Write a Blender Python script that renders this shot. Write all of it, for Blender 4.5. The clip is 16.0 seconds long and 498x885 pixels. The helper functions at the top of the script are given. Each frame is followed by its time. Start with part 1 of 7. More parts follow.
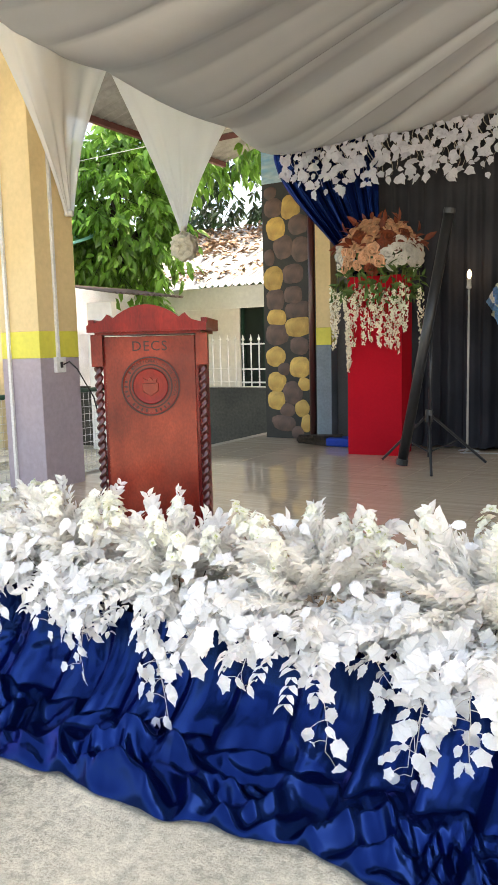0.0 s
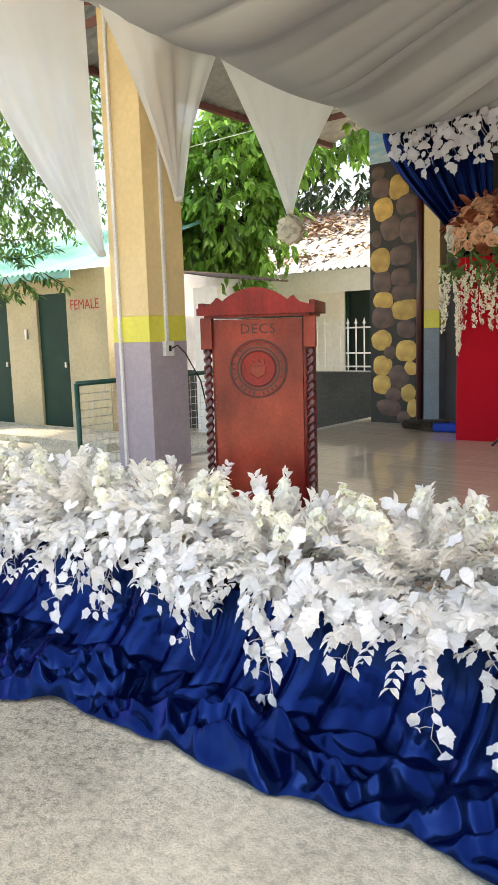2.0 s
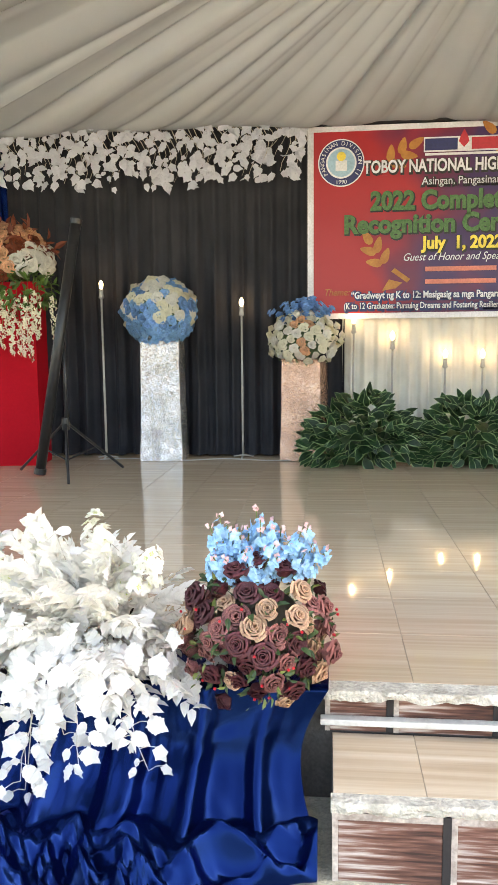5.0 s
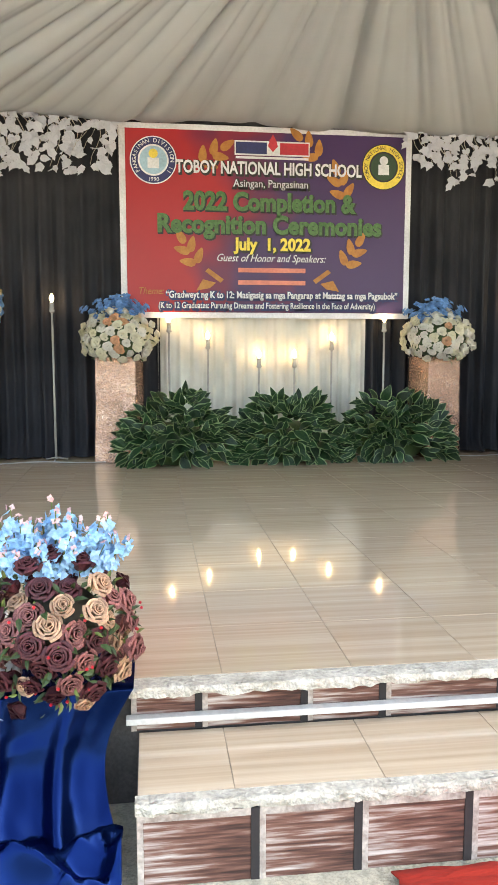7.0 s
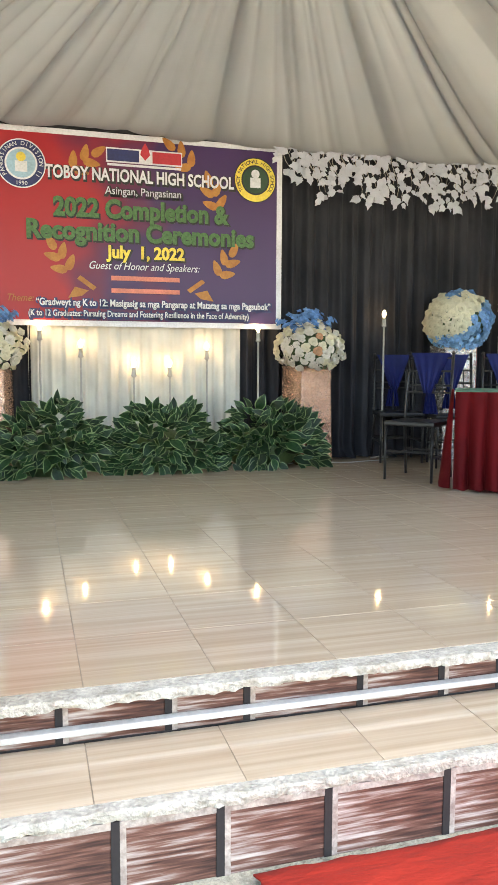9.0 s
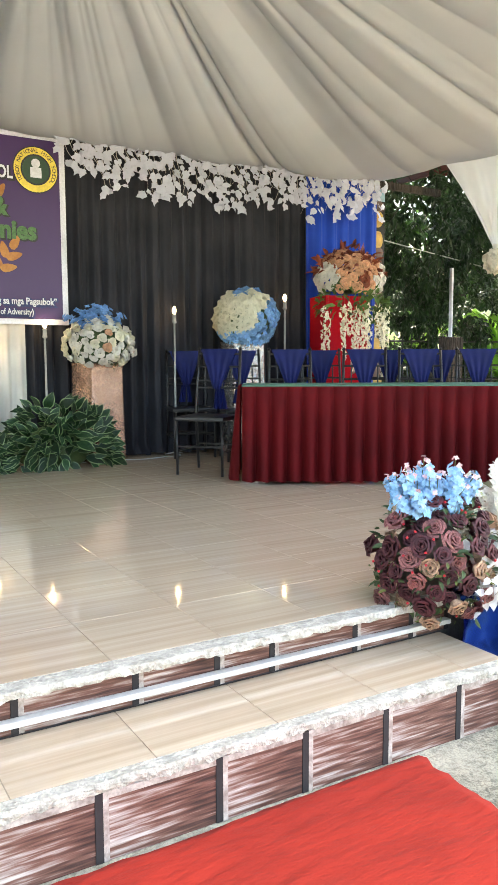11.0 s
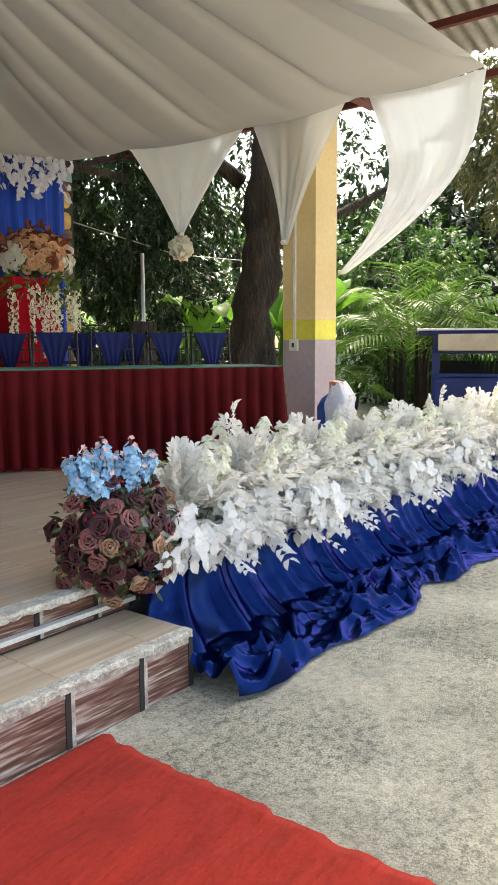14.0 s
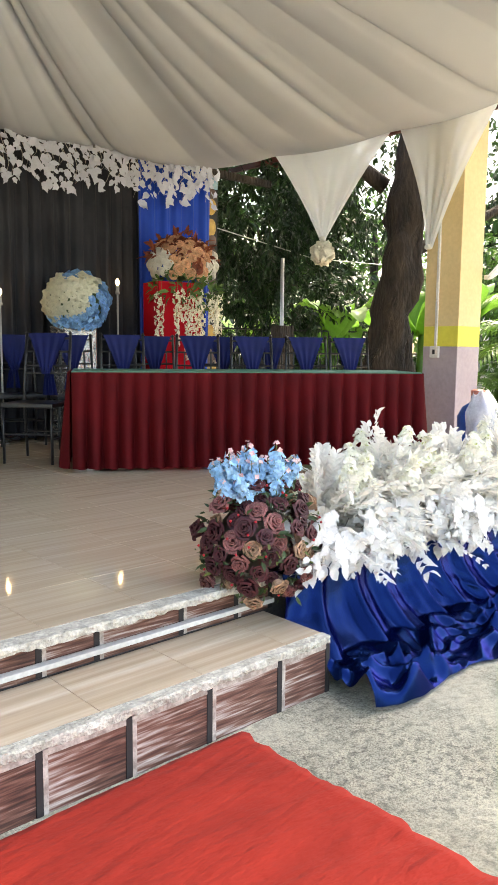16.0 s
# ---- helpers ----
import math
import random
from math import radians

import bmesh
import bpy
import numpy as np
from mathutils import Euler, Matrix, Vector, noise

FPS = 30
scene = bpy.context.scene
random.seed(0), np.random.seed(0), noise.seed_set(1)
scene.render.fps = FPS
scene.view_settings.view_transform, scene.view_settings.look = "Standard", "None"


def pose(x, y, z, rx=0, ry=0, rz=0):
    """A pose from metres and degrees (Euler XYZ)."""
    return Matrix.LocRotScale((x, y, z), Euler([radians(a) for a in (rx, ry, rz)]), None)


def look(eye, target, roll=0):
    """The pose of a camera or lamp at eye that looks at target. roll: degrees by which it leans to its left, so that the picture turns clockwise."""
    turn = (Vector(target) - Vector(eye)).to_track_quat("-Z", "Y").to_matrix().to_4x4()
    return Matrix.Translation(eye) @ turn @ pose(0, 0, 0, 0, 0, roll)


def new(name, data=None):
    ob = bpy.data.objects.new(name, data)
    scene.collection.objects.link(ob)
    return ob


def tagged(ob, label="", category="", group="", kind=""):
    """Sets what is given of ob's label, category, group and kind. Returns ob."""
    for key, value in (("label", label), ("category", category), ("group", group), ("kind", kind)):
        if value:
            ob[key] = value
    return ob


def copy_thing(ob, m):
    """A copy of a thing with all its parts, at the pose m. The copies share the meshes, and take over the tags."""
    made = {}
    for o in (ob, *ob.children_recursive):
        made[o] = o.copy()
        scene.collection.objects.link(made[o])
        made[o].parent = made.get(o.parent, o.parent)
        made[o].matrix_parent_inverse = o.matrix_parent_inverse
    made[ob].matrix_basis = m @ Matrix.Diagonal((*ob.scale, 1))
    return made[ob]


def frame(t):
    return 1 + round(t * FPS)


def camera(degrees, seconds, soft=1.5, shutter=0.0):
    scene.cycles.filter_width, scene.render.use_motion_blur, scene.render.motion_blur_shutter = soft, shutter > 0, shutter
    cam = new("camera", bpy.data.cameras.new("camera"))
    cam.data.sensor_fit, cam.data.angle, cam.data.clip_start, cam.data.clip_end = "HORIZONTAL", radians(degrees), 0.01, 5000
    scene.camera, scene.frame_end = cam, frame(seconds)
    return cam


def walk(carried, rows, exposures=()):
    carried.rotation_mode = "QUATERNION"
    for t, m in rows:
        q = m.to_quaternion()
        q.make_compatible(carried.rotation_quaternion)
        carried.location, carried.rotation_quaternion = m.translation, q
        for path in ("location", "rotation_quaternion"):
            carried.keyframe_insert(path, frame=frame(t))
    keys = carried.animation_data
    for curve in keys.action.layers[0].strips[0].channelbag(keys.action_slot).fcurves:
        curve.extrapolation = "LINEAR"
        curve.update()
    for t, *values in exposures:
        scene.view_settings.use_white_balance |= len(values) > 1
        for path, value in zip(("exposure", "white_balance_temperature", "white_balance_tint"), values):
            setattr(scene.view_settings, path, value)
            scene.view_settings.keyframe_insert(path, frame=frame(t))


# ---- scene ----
cam = camera(36.1, 16.0)
PATH = [
    (0, (0.025, 0.218, 1.422), (-1.002, 1.915, 1.168), -1.4),
    (0.5, (0.009, 0.207, 1.421), (-1.113, 1.842, 1.161), -1.5),
    (1, (0.004, 0.205, 1.418), (-1.208, 1.773, 1.149), -1.5),
    (1.5, (-0.003, 0.199, 1.412), (-1.279, 1.714, 1.134), -1.7),
    (2, (0.012, 0.197, 1.413), (-1.23, 1.738, 1.127), -1.7),
    (2.5, (0.047, 0.214, 1.409), (-1.058, 1.855, 1.113), -1.7),
    (3, (0.068, 0.231, 1.406), (-0.861, 1.977, 1.11), -1.2),
    (3.5, (0.098, 0.234, 1.414), (-0.621, 2.078, 1.125), -0.6),
    (4, (0.134, 0.243, 1.421), (-0.386, 2.155, 1.151), -0.4),
    (4.5, (0.166, 0.252, 1.42), (-0.186, 2.203, 1.163), -0.6),
    (5, (0.197, 0.254, 1.419), (-0.005, 2.229, 1.171), -0.6),
    (5.2, (0.203, 0.261, 1.416), (0.057, 2.241, 1.169), -0.6),
    (7.5, (0.279, 0.35, 1.334), (0.606, 2.31, 1.11), -0.0),
    (8, (0.292, 0.338, 1.334), (0.679, 2.288, 1.117), -0.1),
    (10.3, (0.422, 0.328, 1.326), (1.259, 2.133, 1.127), 0.1),
    (10.5, (0.439, 0.323, 1.326), (1.323, 2.105, 1.124), -0.1),
    (11, (0.462, 0.313, 1.324), (1.473, 2.026, 1.113), -0.2),
    (11.5, (0.478, 0.307, 1.32), (1.608, 1.944, 1.106), -0.0),
    (12, (0.491, 0.288, 1.321), (1.732, 1.841, 1.101), -0.1),
    (12.5, (0.517, 0.284, 1.317), (1.855, 1.753, 1.087), -0.2),
    (13, (0.537, 0.273, 1.313), (1.963, 1.655, 1.074), -0.4),
    (13.5, (0.553, 0.264, 1.31), (2.062, 1.553, 1.063), -0.2),
    (14, (0.566, 0.239, 1.307), (2.134, 1.455, 1.055), -0.3),
    (14.5, (0.564, 0.241, 1.315), (2.148, 1.437, 1.063), -0.2),
    (15, (0.548, 0.236, 1.321), (2.098, 1.475, 1.071), -0.1),
    (15.5, (0.522, 0.239, 1.325), (1.976, 1.59, 1.077), 0.4),
    (16, (0.508, 0.272, 1.324), (1.85, 1.735, 1.079), 0.6),
]
EXPOSURES = [(0.0, 2.46, 7900, 12), (1.5, 2.24, 7900, 12), (3.5, 2.50, 8300, 11), (5.0, 2.80, 8100, 9), (8.0, 2.86, 7800, 8), (11.0, 3.02, 7500, 7), (12.5, 2.54, 7600, 7), (14.5, 1.93, 7800, 8), (16.0, 2.56, 7900, 9)]
walk(cam, [(t, look(eye, target, roll)) for t, eye, target, roll in PATH], EXPOSURES)

# ---------- world, sun, light ----------
def sky_world(elev, rot, strength):
    w = bpy.data.worlds.new("sky")
    scene.world = w
    w.use_nodes = True
    nt = w.node_tree
    bg = nt.nodes["Background"]
    sk = nt.nodes.new("ShaderNodeTexSky")
    sk.sky_type = "NISHITA"
    sk.sun_disc = False
    sk.sun_elevation, sk.sun_rotation = radians(elev), radians(rot)
    sk.air_density, sk.dust_density, sk.ozone_density = 1.0, 3.0, 0.6
    nt.links.new(sk.outputs[0], bg.inputs[0])
    bg.inputs[1].default_value = strength


SUN_ELEV, SUN_AZ = 57.0, 73.0       # azimuth clockwise from +y
sky_world(SUN_ELEV, SUN_AZ, 0.15)
sun = new("sun", bpy.data.lights.new("sun", "SUN"))
sun.data.energy, sun.data.angle, sun.data.color = 2.0, radians(7.0), (1.0, 0.95, 0.87)
_d = Vector((math.sin(radians(SUN_AZ)) * math.cos(radians(SUN_ELEV)), math.cos(radians(SUN_AZ)) * math.cos(radians(SUN_ELEV)), math.sin(radians(SUN_ELEV))))
sun.matrix_world = look(_d * 40, (0, 0, 0))

# ---------- materials ----------

def mat(name, c1, c2=None, rough=0.6, metal=0.0, scale=4.0, fine=60.0, bump=0.15, var=0.12, spec=0.5, random_v=0.0, island=0.0,
        translucent=0.0, sheen=0.0, coat=0.0, stretch=(1, 1, 1), depth=0.004, emit=None, alpha=1.0, tint=None):
    """A surface with colour drift at a large and a fine scale, and fine relief."""
    m = bpy.data.materials.new(name)
    m.use_nodes = True
    nt = m.node_tree
    N, L = nt.nodes, nt.links
    b = N["Principled BSDF"]
    out = N["Material Output"]
    tc = N.new("ShaderNodeTexCoord")
    mp = N.new("ShaderNodeMapping")
    mp.inputs["Scale"].default_value = stretch
    L.new(tc.outputs["Object"], mp.inputs[0])
    n1, n2 = N.new("ShaderNodeTexNoise"), N.new("ShaderNodeTexNoise")
    n1.inputs["Scale"].default_value, n1.inputs["Detail"].default_value = scale, 5
    n2.inputs["Scale"].default_value, n2.inputs["Detail"].default_value = fine, 3
    L.new(mp.outputs[0], n1.inputs["Vector"]), L.new(mp.outputs[0], n2.inputs["Vector"])
    ramp = N.new("ShaderNodeMapRange")
    ramp.inputs[1].default_value, ramp.inputs[2].default_value = 0.35, 0.65
    L.new(n1.outputs[0], ramp.inputs[0])
    mix = N.new("ShaderNodeMix")
    mix.data_type = "RGBA"
    c2 = c2 or tuple(c * 0.8 for c in c1)
    mix.inputs[6].default_value, mix.inputs[7].default_value = (*c1, 1), (*c2, 1)
    L.new(ramp.outputs[0], mix.inputs[0])
    f = N.new("ShaderNodeMapRange")
    f.inputs[1].default_value, f.inputs[2].default_value = 0.28, 0.72
    f.inputs[3].default_value, f.inputs[4].default_value = 1 - var, 1 + var
    L.new(n2.outputs[0], f.inputs[0])
    last = f.outputs[0]
    for amount, node, sock in ((random_v, "ShaderNodeObjectInfo", "Random"), (island, "ShaderNodeNewGeometry", "Random Per Island")):
        if amount:
            oi, r = N.new(node), N.new("ShaderNodeMapRange")
            r.inputs[3].default_value, r.inputs[4].default_value = 1 - amount, 1 + amount
            L.new(oi.outputs[sock], r.inputs[0])
            mu = N.new("ShaderNodeMath")
            mu.operation = "MULTIPLY"
            L.new(last, mu.inputs[0]), L.new(r.outputs[0], mu.inputs[1])
            last = mu.outputs[0]
    sc = N.new("ShaderNodeVectorMath")
    sc.operation = "SCALE"
    L.new(mix.outputs[2], sc.inputs[0]), L.new(last, sc.inputs["Scale"])
    L.new(sc.outputs[0], b.inputs["Base Color"])
    b.inputs["Roughness"].default_value, b.inputs["Metallic"].default_value = rough, metal
    b.inputs["Specular IOR Level"].default_value = spec
    b.inputs["Coat Weight"].default_value = coat
    b.inputs["Sheen Weight"].default_value = sheen
    b.inputs["Alpha"].default_value = alpha
    if tint:
        b.inputs["Specular Tint"].default_value = (*tint, 1)
    if bump:
        bp = N.new("ShaderNodeBump")
        bp.inputs["Strength"].default_value, bp.inputs["Distance"].default_value = bump, depth
        L.new(n2.outputs[0], bp.inputs["Height"]), L.new(bp.outputs[0], b.inputs["Normal"])
    if emit:
        b.inputs["Emission Color"].default_value, b.inputs["Emission Strength"].default_value = (*emit[:3], 1), emit[3]
    if translucent:
        t, ms = N.new("ShaderNodeBsdfTranslucent"), N.new("ShaderNodeMixShader")
        ms.inputs[0].default_value = translucent
        L.new(sc.outputs[0], t.inputs[0]), L.new(b.outputs[0], ms.inputs[1]), L.new(t.outputs[0], ms.inputs[2])
        L.new(ms.outputs[0], out.inputs[0])
    return m


def concrete():
    """Worn yard concrete: pale trowelled patches, gritty pits and mossy stains."""
    m = mat("concrete", (0.62, 0.585, 0.455), (0.46, 0.435, 0.335), 0.92, scale=1.1, fine=24, bump=0, var=0.16)
    nt = m.node_tree
    N, L = nt.nodes, nt.links
    b = N["Principled BSDF"]
    col = b.inputs["Base Color"].links[0].from_socket
    tc = N.new("ShaderNodeTexCoord")

    def tex(scale, detail, lo, hi, a, c):
        t, r = N.new("ShaderNodeTexNoise"), N.new("ShaderNodeMapRange")
        t.inputs["Scale"].default_value, t.inputs["Detail"].default_value = scale, detail
        t.inputs["Roughness"].default_value = 0.65
        for k, v in zip((1, 2, 3, 4), (lo, hi, a, c)):
            r.inputs[k].default_value = v
        L.new(tc.outputs["Object"], t.inputs["Vector"]), L.new(t.outputs[0], r.inputs[0])
        return r.outputs[0], t.outputs[0]

    def math2(op, p, q):
        n = N.new("ShaderNodeMath")
        n.operation = op
        for k, v in enumerate((p, q)):
            if isinstance(v, (int, float)):
                n.inputs[k].default_value = v
            else:
                L.new(v, n.inputs[k])
        return n.outputs[0]
    patch, _ = tex(0.9, 4, 0.42, 0.60, 0.0, 1.0)            # 1 where the grit is laid bare
    pits, grit = tex(120, 5, 0.38, 0.54, 0.55, 1.05)
    coarse, lump = tex(34, 7, 0.40, 0.50, 0.56, 1.05)
    dark = math2("MULTIPLY", pits, coarse)
    amt = math2("MULTIPLY_ADD", patch, 0.60)
    amt.node.inputs[2].default_value = 0.42
    mixf = math2("ADD", math2("MULTIPLY", dark, amt), math2("SUBTRACT", 1.0, amt))
    stain, _ = tex(3.4, 5, 0.30, 0.48, 0.74, 1.0)
    tot = math2("MULTIPLY", mixf, stain)
    sc = N.new("ShaderNodeVectorMath")
    sc.operation = "SCALE"
    L.new(col, sc.inputs[0]), L.new(tot, sc.inputs["Scale"]), L.new(sc.outputs[0], b.inputs["Base Color"])
    h = math2("MULTIPLY", math2("ADD", grit, math2("MULTIPLY", lump, 1.6)), amt)
    bp = N.new("ShaderNodeBump")
    bp.inputs["Strength"].default_value, bp.inputs["Distance"].default_value = 1.0, 0.014
    L.new(h, bp.inputs["Height"]), L.new(bp.outputs[0], b.inputs["Normal"])
    return m


M_CONCRETE = concrete()
M_GROUT = mat("grout", (0.36, 0.29, 0.21), None, 0.9)
M_PLASTER_W = mat("rough_white_cement", (0.64, 0.61, 0.53), (0.43, 0.40, 0.335), 0.95, scale=18, fine=75, bump=0.9, var=0.22, depth=0.014)
M_CREAM = mat("cream_paint", (0.64, 0.485, 0.25), (0.59, 0.445, 0.225), 0.7, scale=2, fine=30, bump=0.1, var=0.06)
M_YELLOW = mat("yellow_paint", (0.68, 0.62, 0.08), None, 0.6, scale=2, fine=30, var=0.06)
M_LILAC = mat("lilac_paint", (0.36, 0.30, 0.32), (0.32, 0.265, 0.29), 0.6, scale=2, fine=30, var=0.08)
M_WHITE_PVC = mat("white_plastic", (0.68, 0.67, 0.63), None, 0.4, scale=3)
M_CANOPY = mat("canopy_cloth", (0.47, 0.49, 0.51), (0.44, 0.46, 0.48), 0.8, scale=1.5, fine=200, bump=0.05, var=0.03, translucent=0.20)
M_SWAG = mat("sheer_white_cloth", (0.82, 0.845, 0.86), (0.80, 0.82, 0.835), 0.75, scale=3, fine=200, bump=0.05, var=0.03, translucent=0.45, alpha=0.86)
M_SATIN = mat("blue_satin", (0.0021, 0.0132, 0.082), (0.0016, 0.010, 0.061), 0.24, 0.78, scale=2, fine=300, bump=0.03, var=0.05, spec=0.6, tint=(0.2, 0.4, 1.0))
M_BLUE_CLOTH = mat("blue_cloth", (0.010, 0.062, 0.42), (0.007, 0.042, 0.31), 0.6, scale=2, fine=250, bump=0.05, var=0.06, spec=0.2)
M_SASH = mat("blue_sash_cloth", (0.006, 0.012, 0.10), (0.004, 0.009, 0.07), 0.6, spec=0.2, scale=5, fine=250, bump=0.05, var=0.06)
M_BLACK_CLOTH = mat("charcoal_curtain", (0.036, 0.037, 0.044), (0.022, 0.023, 0.028), 0.8, spec=0.15, scale=2, fine=300, bump=0.05, var=0.08)
M_WHITE_CLOTH = mat("white_cloth", (0.80, 0.78, 0.70), None, 0.7, scale=3, fine=250, bump=0.05, var=0.04, translucent=0.2)
M_MAROON = mat("maroon_skirting", (0.108, 0.0026, 0.0042), (0.074, 0.0019, 0.003), 0.75, spec=0.15, scale=3, fine=250, bump=0.06, var=0.06)
M_GREEN_TOP = mat("green_tablecloth", (0.06, 0.20, 0.13), None, 0.5, scale=3, fine=120, var=0.06)
M_CARPET = mat("red_carpet", (0.41, 0.022, 0.009), (0.33, 0.017, 0.007), 0.95, scale=4, fine=16, bump=0.8, var=0.05, stretch=(0.7, 1.8, 1), depth=0.022)
M_WOOD_RED = mat("mahogany_varnish", (0.20, 0.009, 0.007), (0.11, 0.004, 0.004), 0.30, spec=0.22, scale=3.0, fine=40, bump=0.12, var=0.22, stretch=(3, 3, 1), coat=0.12)
M_WOOD_DARK = mat("dark_mahogany", (0.065, 0.008, 0.007), (0.04, 0.006, 0.006), 0.3, scale=6, fine=40, var=0.15, coat=0.3)
M_WOOD_FACE = mat("worn_mahogany_panel", (0.24, 0.030, 0.014), (0.085, 0.004, 0.003), 0.28, spec=0.28, scale=2.2, fine=60, bump=0.1, var=0.2, stretch=(2, 2, 1.2), coat=0.12)
M_CARVED = mat("carved_groove", (0.028, 0.007, 0.005), None, 0.6)
M_RED_BOX = mat("red_board", (0.44, 0.005, 0.015), (0.38, 0.004, 0.012), 0.75, spec=0.12, scale=2, fine=60, bump=0.05, var=0.05)
M_BLACK = mat("black_metal", (0.015, 0.015, 0.016), None, 0.35, scale=8, spec=0.5)
M_STEEL = mat("pale_metal", (0.55, 0.54, 0.52), None, 0.35, 0.7, scale=8)
M_CABLE = mat("black_cable", (0.02, 0.02, 0.02), None, 0.6)
M_BULB = mat("lit_bulb", (1, 0.9, 0.7), None, 0.4, emit=(1.0, 0.68, 0.36, 9.0))
M_WHITE_LEAF = mat("white_silk_leaf", (0.84, 0.835, 0.815), (0.80, 0.79, 0.765), 0.6, scale=20, fine=150, bump=0.2, var=0.03, random_v=0.05, translucent=0.28)
M_IVORY_LEAF = mat("ivory_silk_leaf", (0.91, 0.895, 0.855), (0.87, 0.845, 0.79), 0.65, scale=9, fine=120, bump=0.2, var=0.04, island=0.06, translucent=0.45)
M_LIME = mat("lime_bud", (0.55, 0.62, 0.20), (0.70, 0.72, 0.36), 0.6, scale=24, fine=90, island=0.1, translucent=0.3)
M_BLOSSOM = mat("ivory_blossom", (0.95, 0.945, 0.885), (0.92, 0.91, 0.76), 0.6, scale=24, fine=90, island=0.04, translucent=0.4)
M_STEM_W = mat("white_stem", (0.62, 0.57, 0.50), None, 0.7, scale=20)
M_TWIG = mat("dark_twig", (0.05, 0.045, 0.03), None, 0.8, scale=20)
M_BROWN_METAL = mat("red_oxide_steel", (0.11, 0.020, 0.016), (0.08, 0.016, 0.013), 0.55, scale=4)
M_ROOF_SHEET = mat("galvanised_sheet", (0.36, 0.36, 0.355), (0.25, 0.25, 0.245), 0.5, 0.5, scale=2, fine=20)


# ---------- helpers ----------
def part(name, bm, material, parent=None, label="", smooth=False):
    me = bpy.data.meshes.new(name)
    bm.to_mesh(me)
    bm.free()
    if smooth:
        me.shade_smooth()
    return mesh_part(name, me, material, parent, label)


def mesh_part(name, me, material=None, parent=None, label="", m=None):
    if material and not me.materials:
        me.materials.append(material)
    ob = new(name, me)
    if parent:
        ob.parent = parent
    if m is not None:
        ob.matrix_basis = m
    if label:
        ob["label"] = label
    return ob


def thing(name, label, category, m=None, group="", kind=""):
    ob = new(name)
    if m is not None:
        ob.matrix_basis = m
    return tagged(ob, label, category, group, kind)


def add_box(bm, x0, x1, y0, y1, z0, z1, bevel=0.0, m=None):
    r = bmesh.ops.create_cube(bm, size=1, matrix=Matrix.LocRotScale(((x0 + x1) / 2, (y0 + y1) / 2, (z0 + z1) / 2), None, (x1 - x0, y1 - y0, z1 - z0)))
    vs = r["verts"]
    if bevel:
        es = list({e for v in vs for e in v.link_edges})
        q = bmesh.ops.bevel(bm, geom=es, offset=bevel, segments=2, profile=0.6, affect="EDGES")
        vs = list({v for f in q["faces"] for v in f.verts} | {v for v in vs if v.is_valid})
    if m is not None:
        bmesh.ops.transform(bm, matrix=m, verts=vs)
    return vs


def box(x0, x1, y0, y1, z0, z1, bevel=0.0, m=None):
    bm = bmesh.new()
    add_box(bm, x0, x1, y0, y1, z0, z1, bevel, m)
    return bm


def lathe(profile, n=16, bm=None, m=None):
    """A turned shape from rows of (radius, height)."""
    bm = bm or bmesh.new()
    rings = []
    for r, z in profile:
        ring = [bm.verts.new((max(r, 1e-4) * math.cos(2 * math.pi * i / n), max(r, 1e-4) * math.sin(2 * math.pi * i / n), z)) for i in range(n)]
        rings.append(ring)
    for a, b in zip(rings, rings[1:]):
        for i in range(n):
            bm.faces.new((a[i], a[(i + 1) % n], b[(i + 1) % n], b[i]))
    bm.faces.new(rings[0][::-1]), bm.faces.new(rings[-1])
    if m is not None:
        bmesh.ops.transform(bm, matrix=m, verts=[v for r in rings for v in r])
    return bm


def tube(points, r, n=6, bm=None, r_end=None):
    """A round bar along points."""
    bm = bm or bmesh.new()
    pts = [Vector(p) for p in points]
    rings = []
    for i, p in enumerate(pts):
        d = (pts[min(i + 1, len(pts) - 1)] - pts[max(i - 1, 0)]).normalized()
        a = d.cross(Vector((0.13, 0.31, 0.94)) if abs(d.z) < 0.9 else Vector((1, 0.1, 0))).normalized()
        b = d.cross(a)
        rr = r + ((r_end if r_end is not None else r) - r) * i / max(1, len(pts) - 1)
        rings.append([bm.verts.new(p + rr * (math.cos(2 * math.pi * k / n) * a + math.sin(2 * math.pi * k / n) * b)) for k in range(n)])
    for u, v in zip(rings, rings[1:]):
        for k in range(n):
            bm.faces.new((u[k], v[k], v[(k + 1) % n], u[(k + 1) % n]))
    bm.faces.new(rings[0]), bm.faces.new(rings[-1][::-1])
    return bm


def grid_mesh(name, nu, nv, fn, smooth=True, solid=0.0):
    """A sheet: fn(u, v) gives the place, u and v from 0 to 1."""
    verts = [tuple(fn(i / (nu - 1), j / (nv - 1))) for j in range(nv) for i in range(nu)]
    faces = [(j * nu + i, j * nu + i + 1, (j + 1) * nu + i + 1, (j + 1) * nu + i) for j in range(nv - 1) for i in range(nu - 1)]
    me = bpy.data.meshes.new(name)
    me.from_pydata(verts, [], faces)
    if smooth:
        me.shade_smooth()
    return me


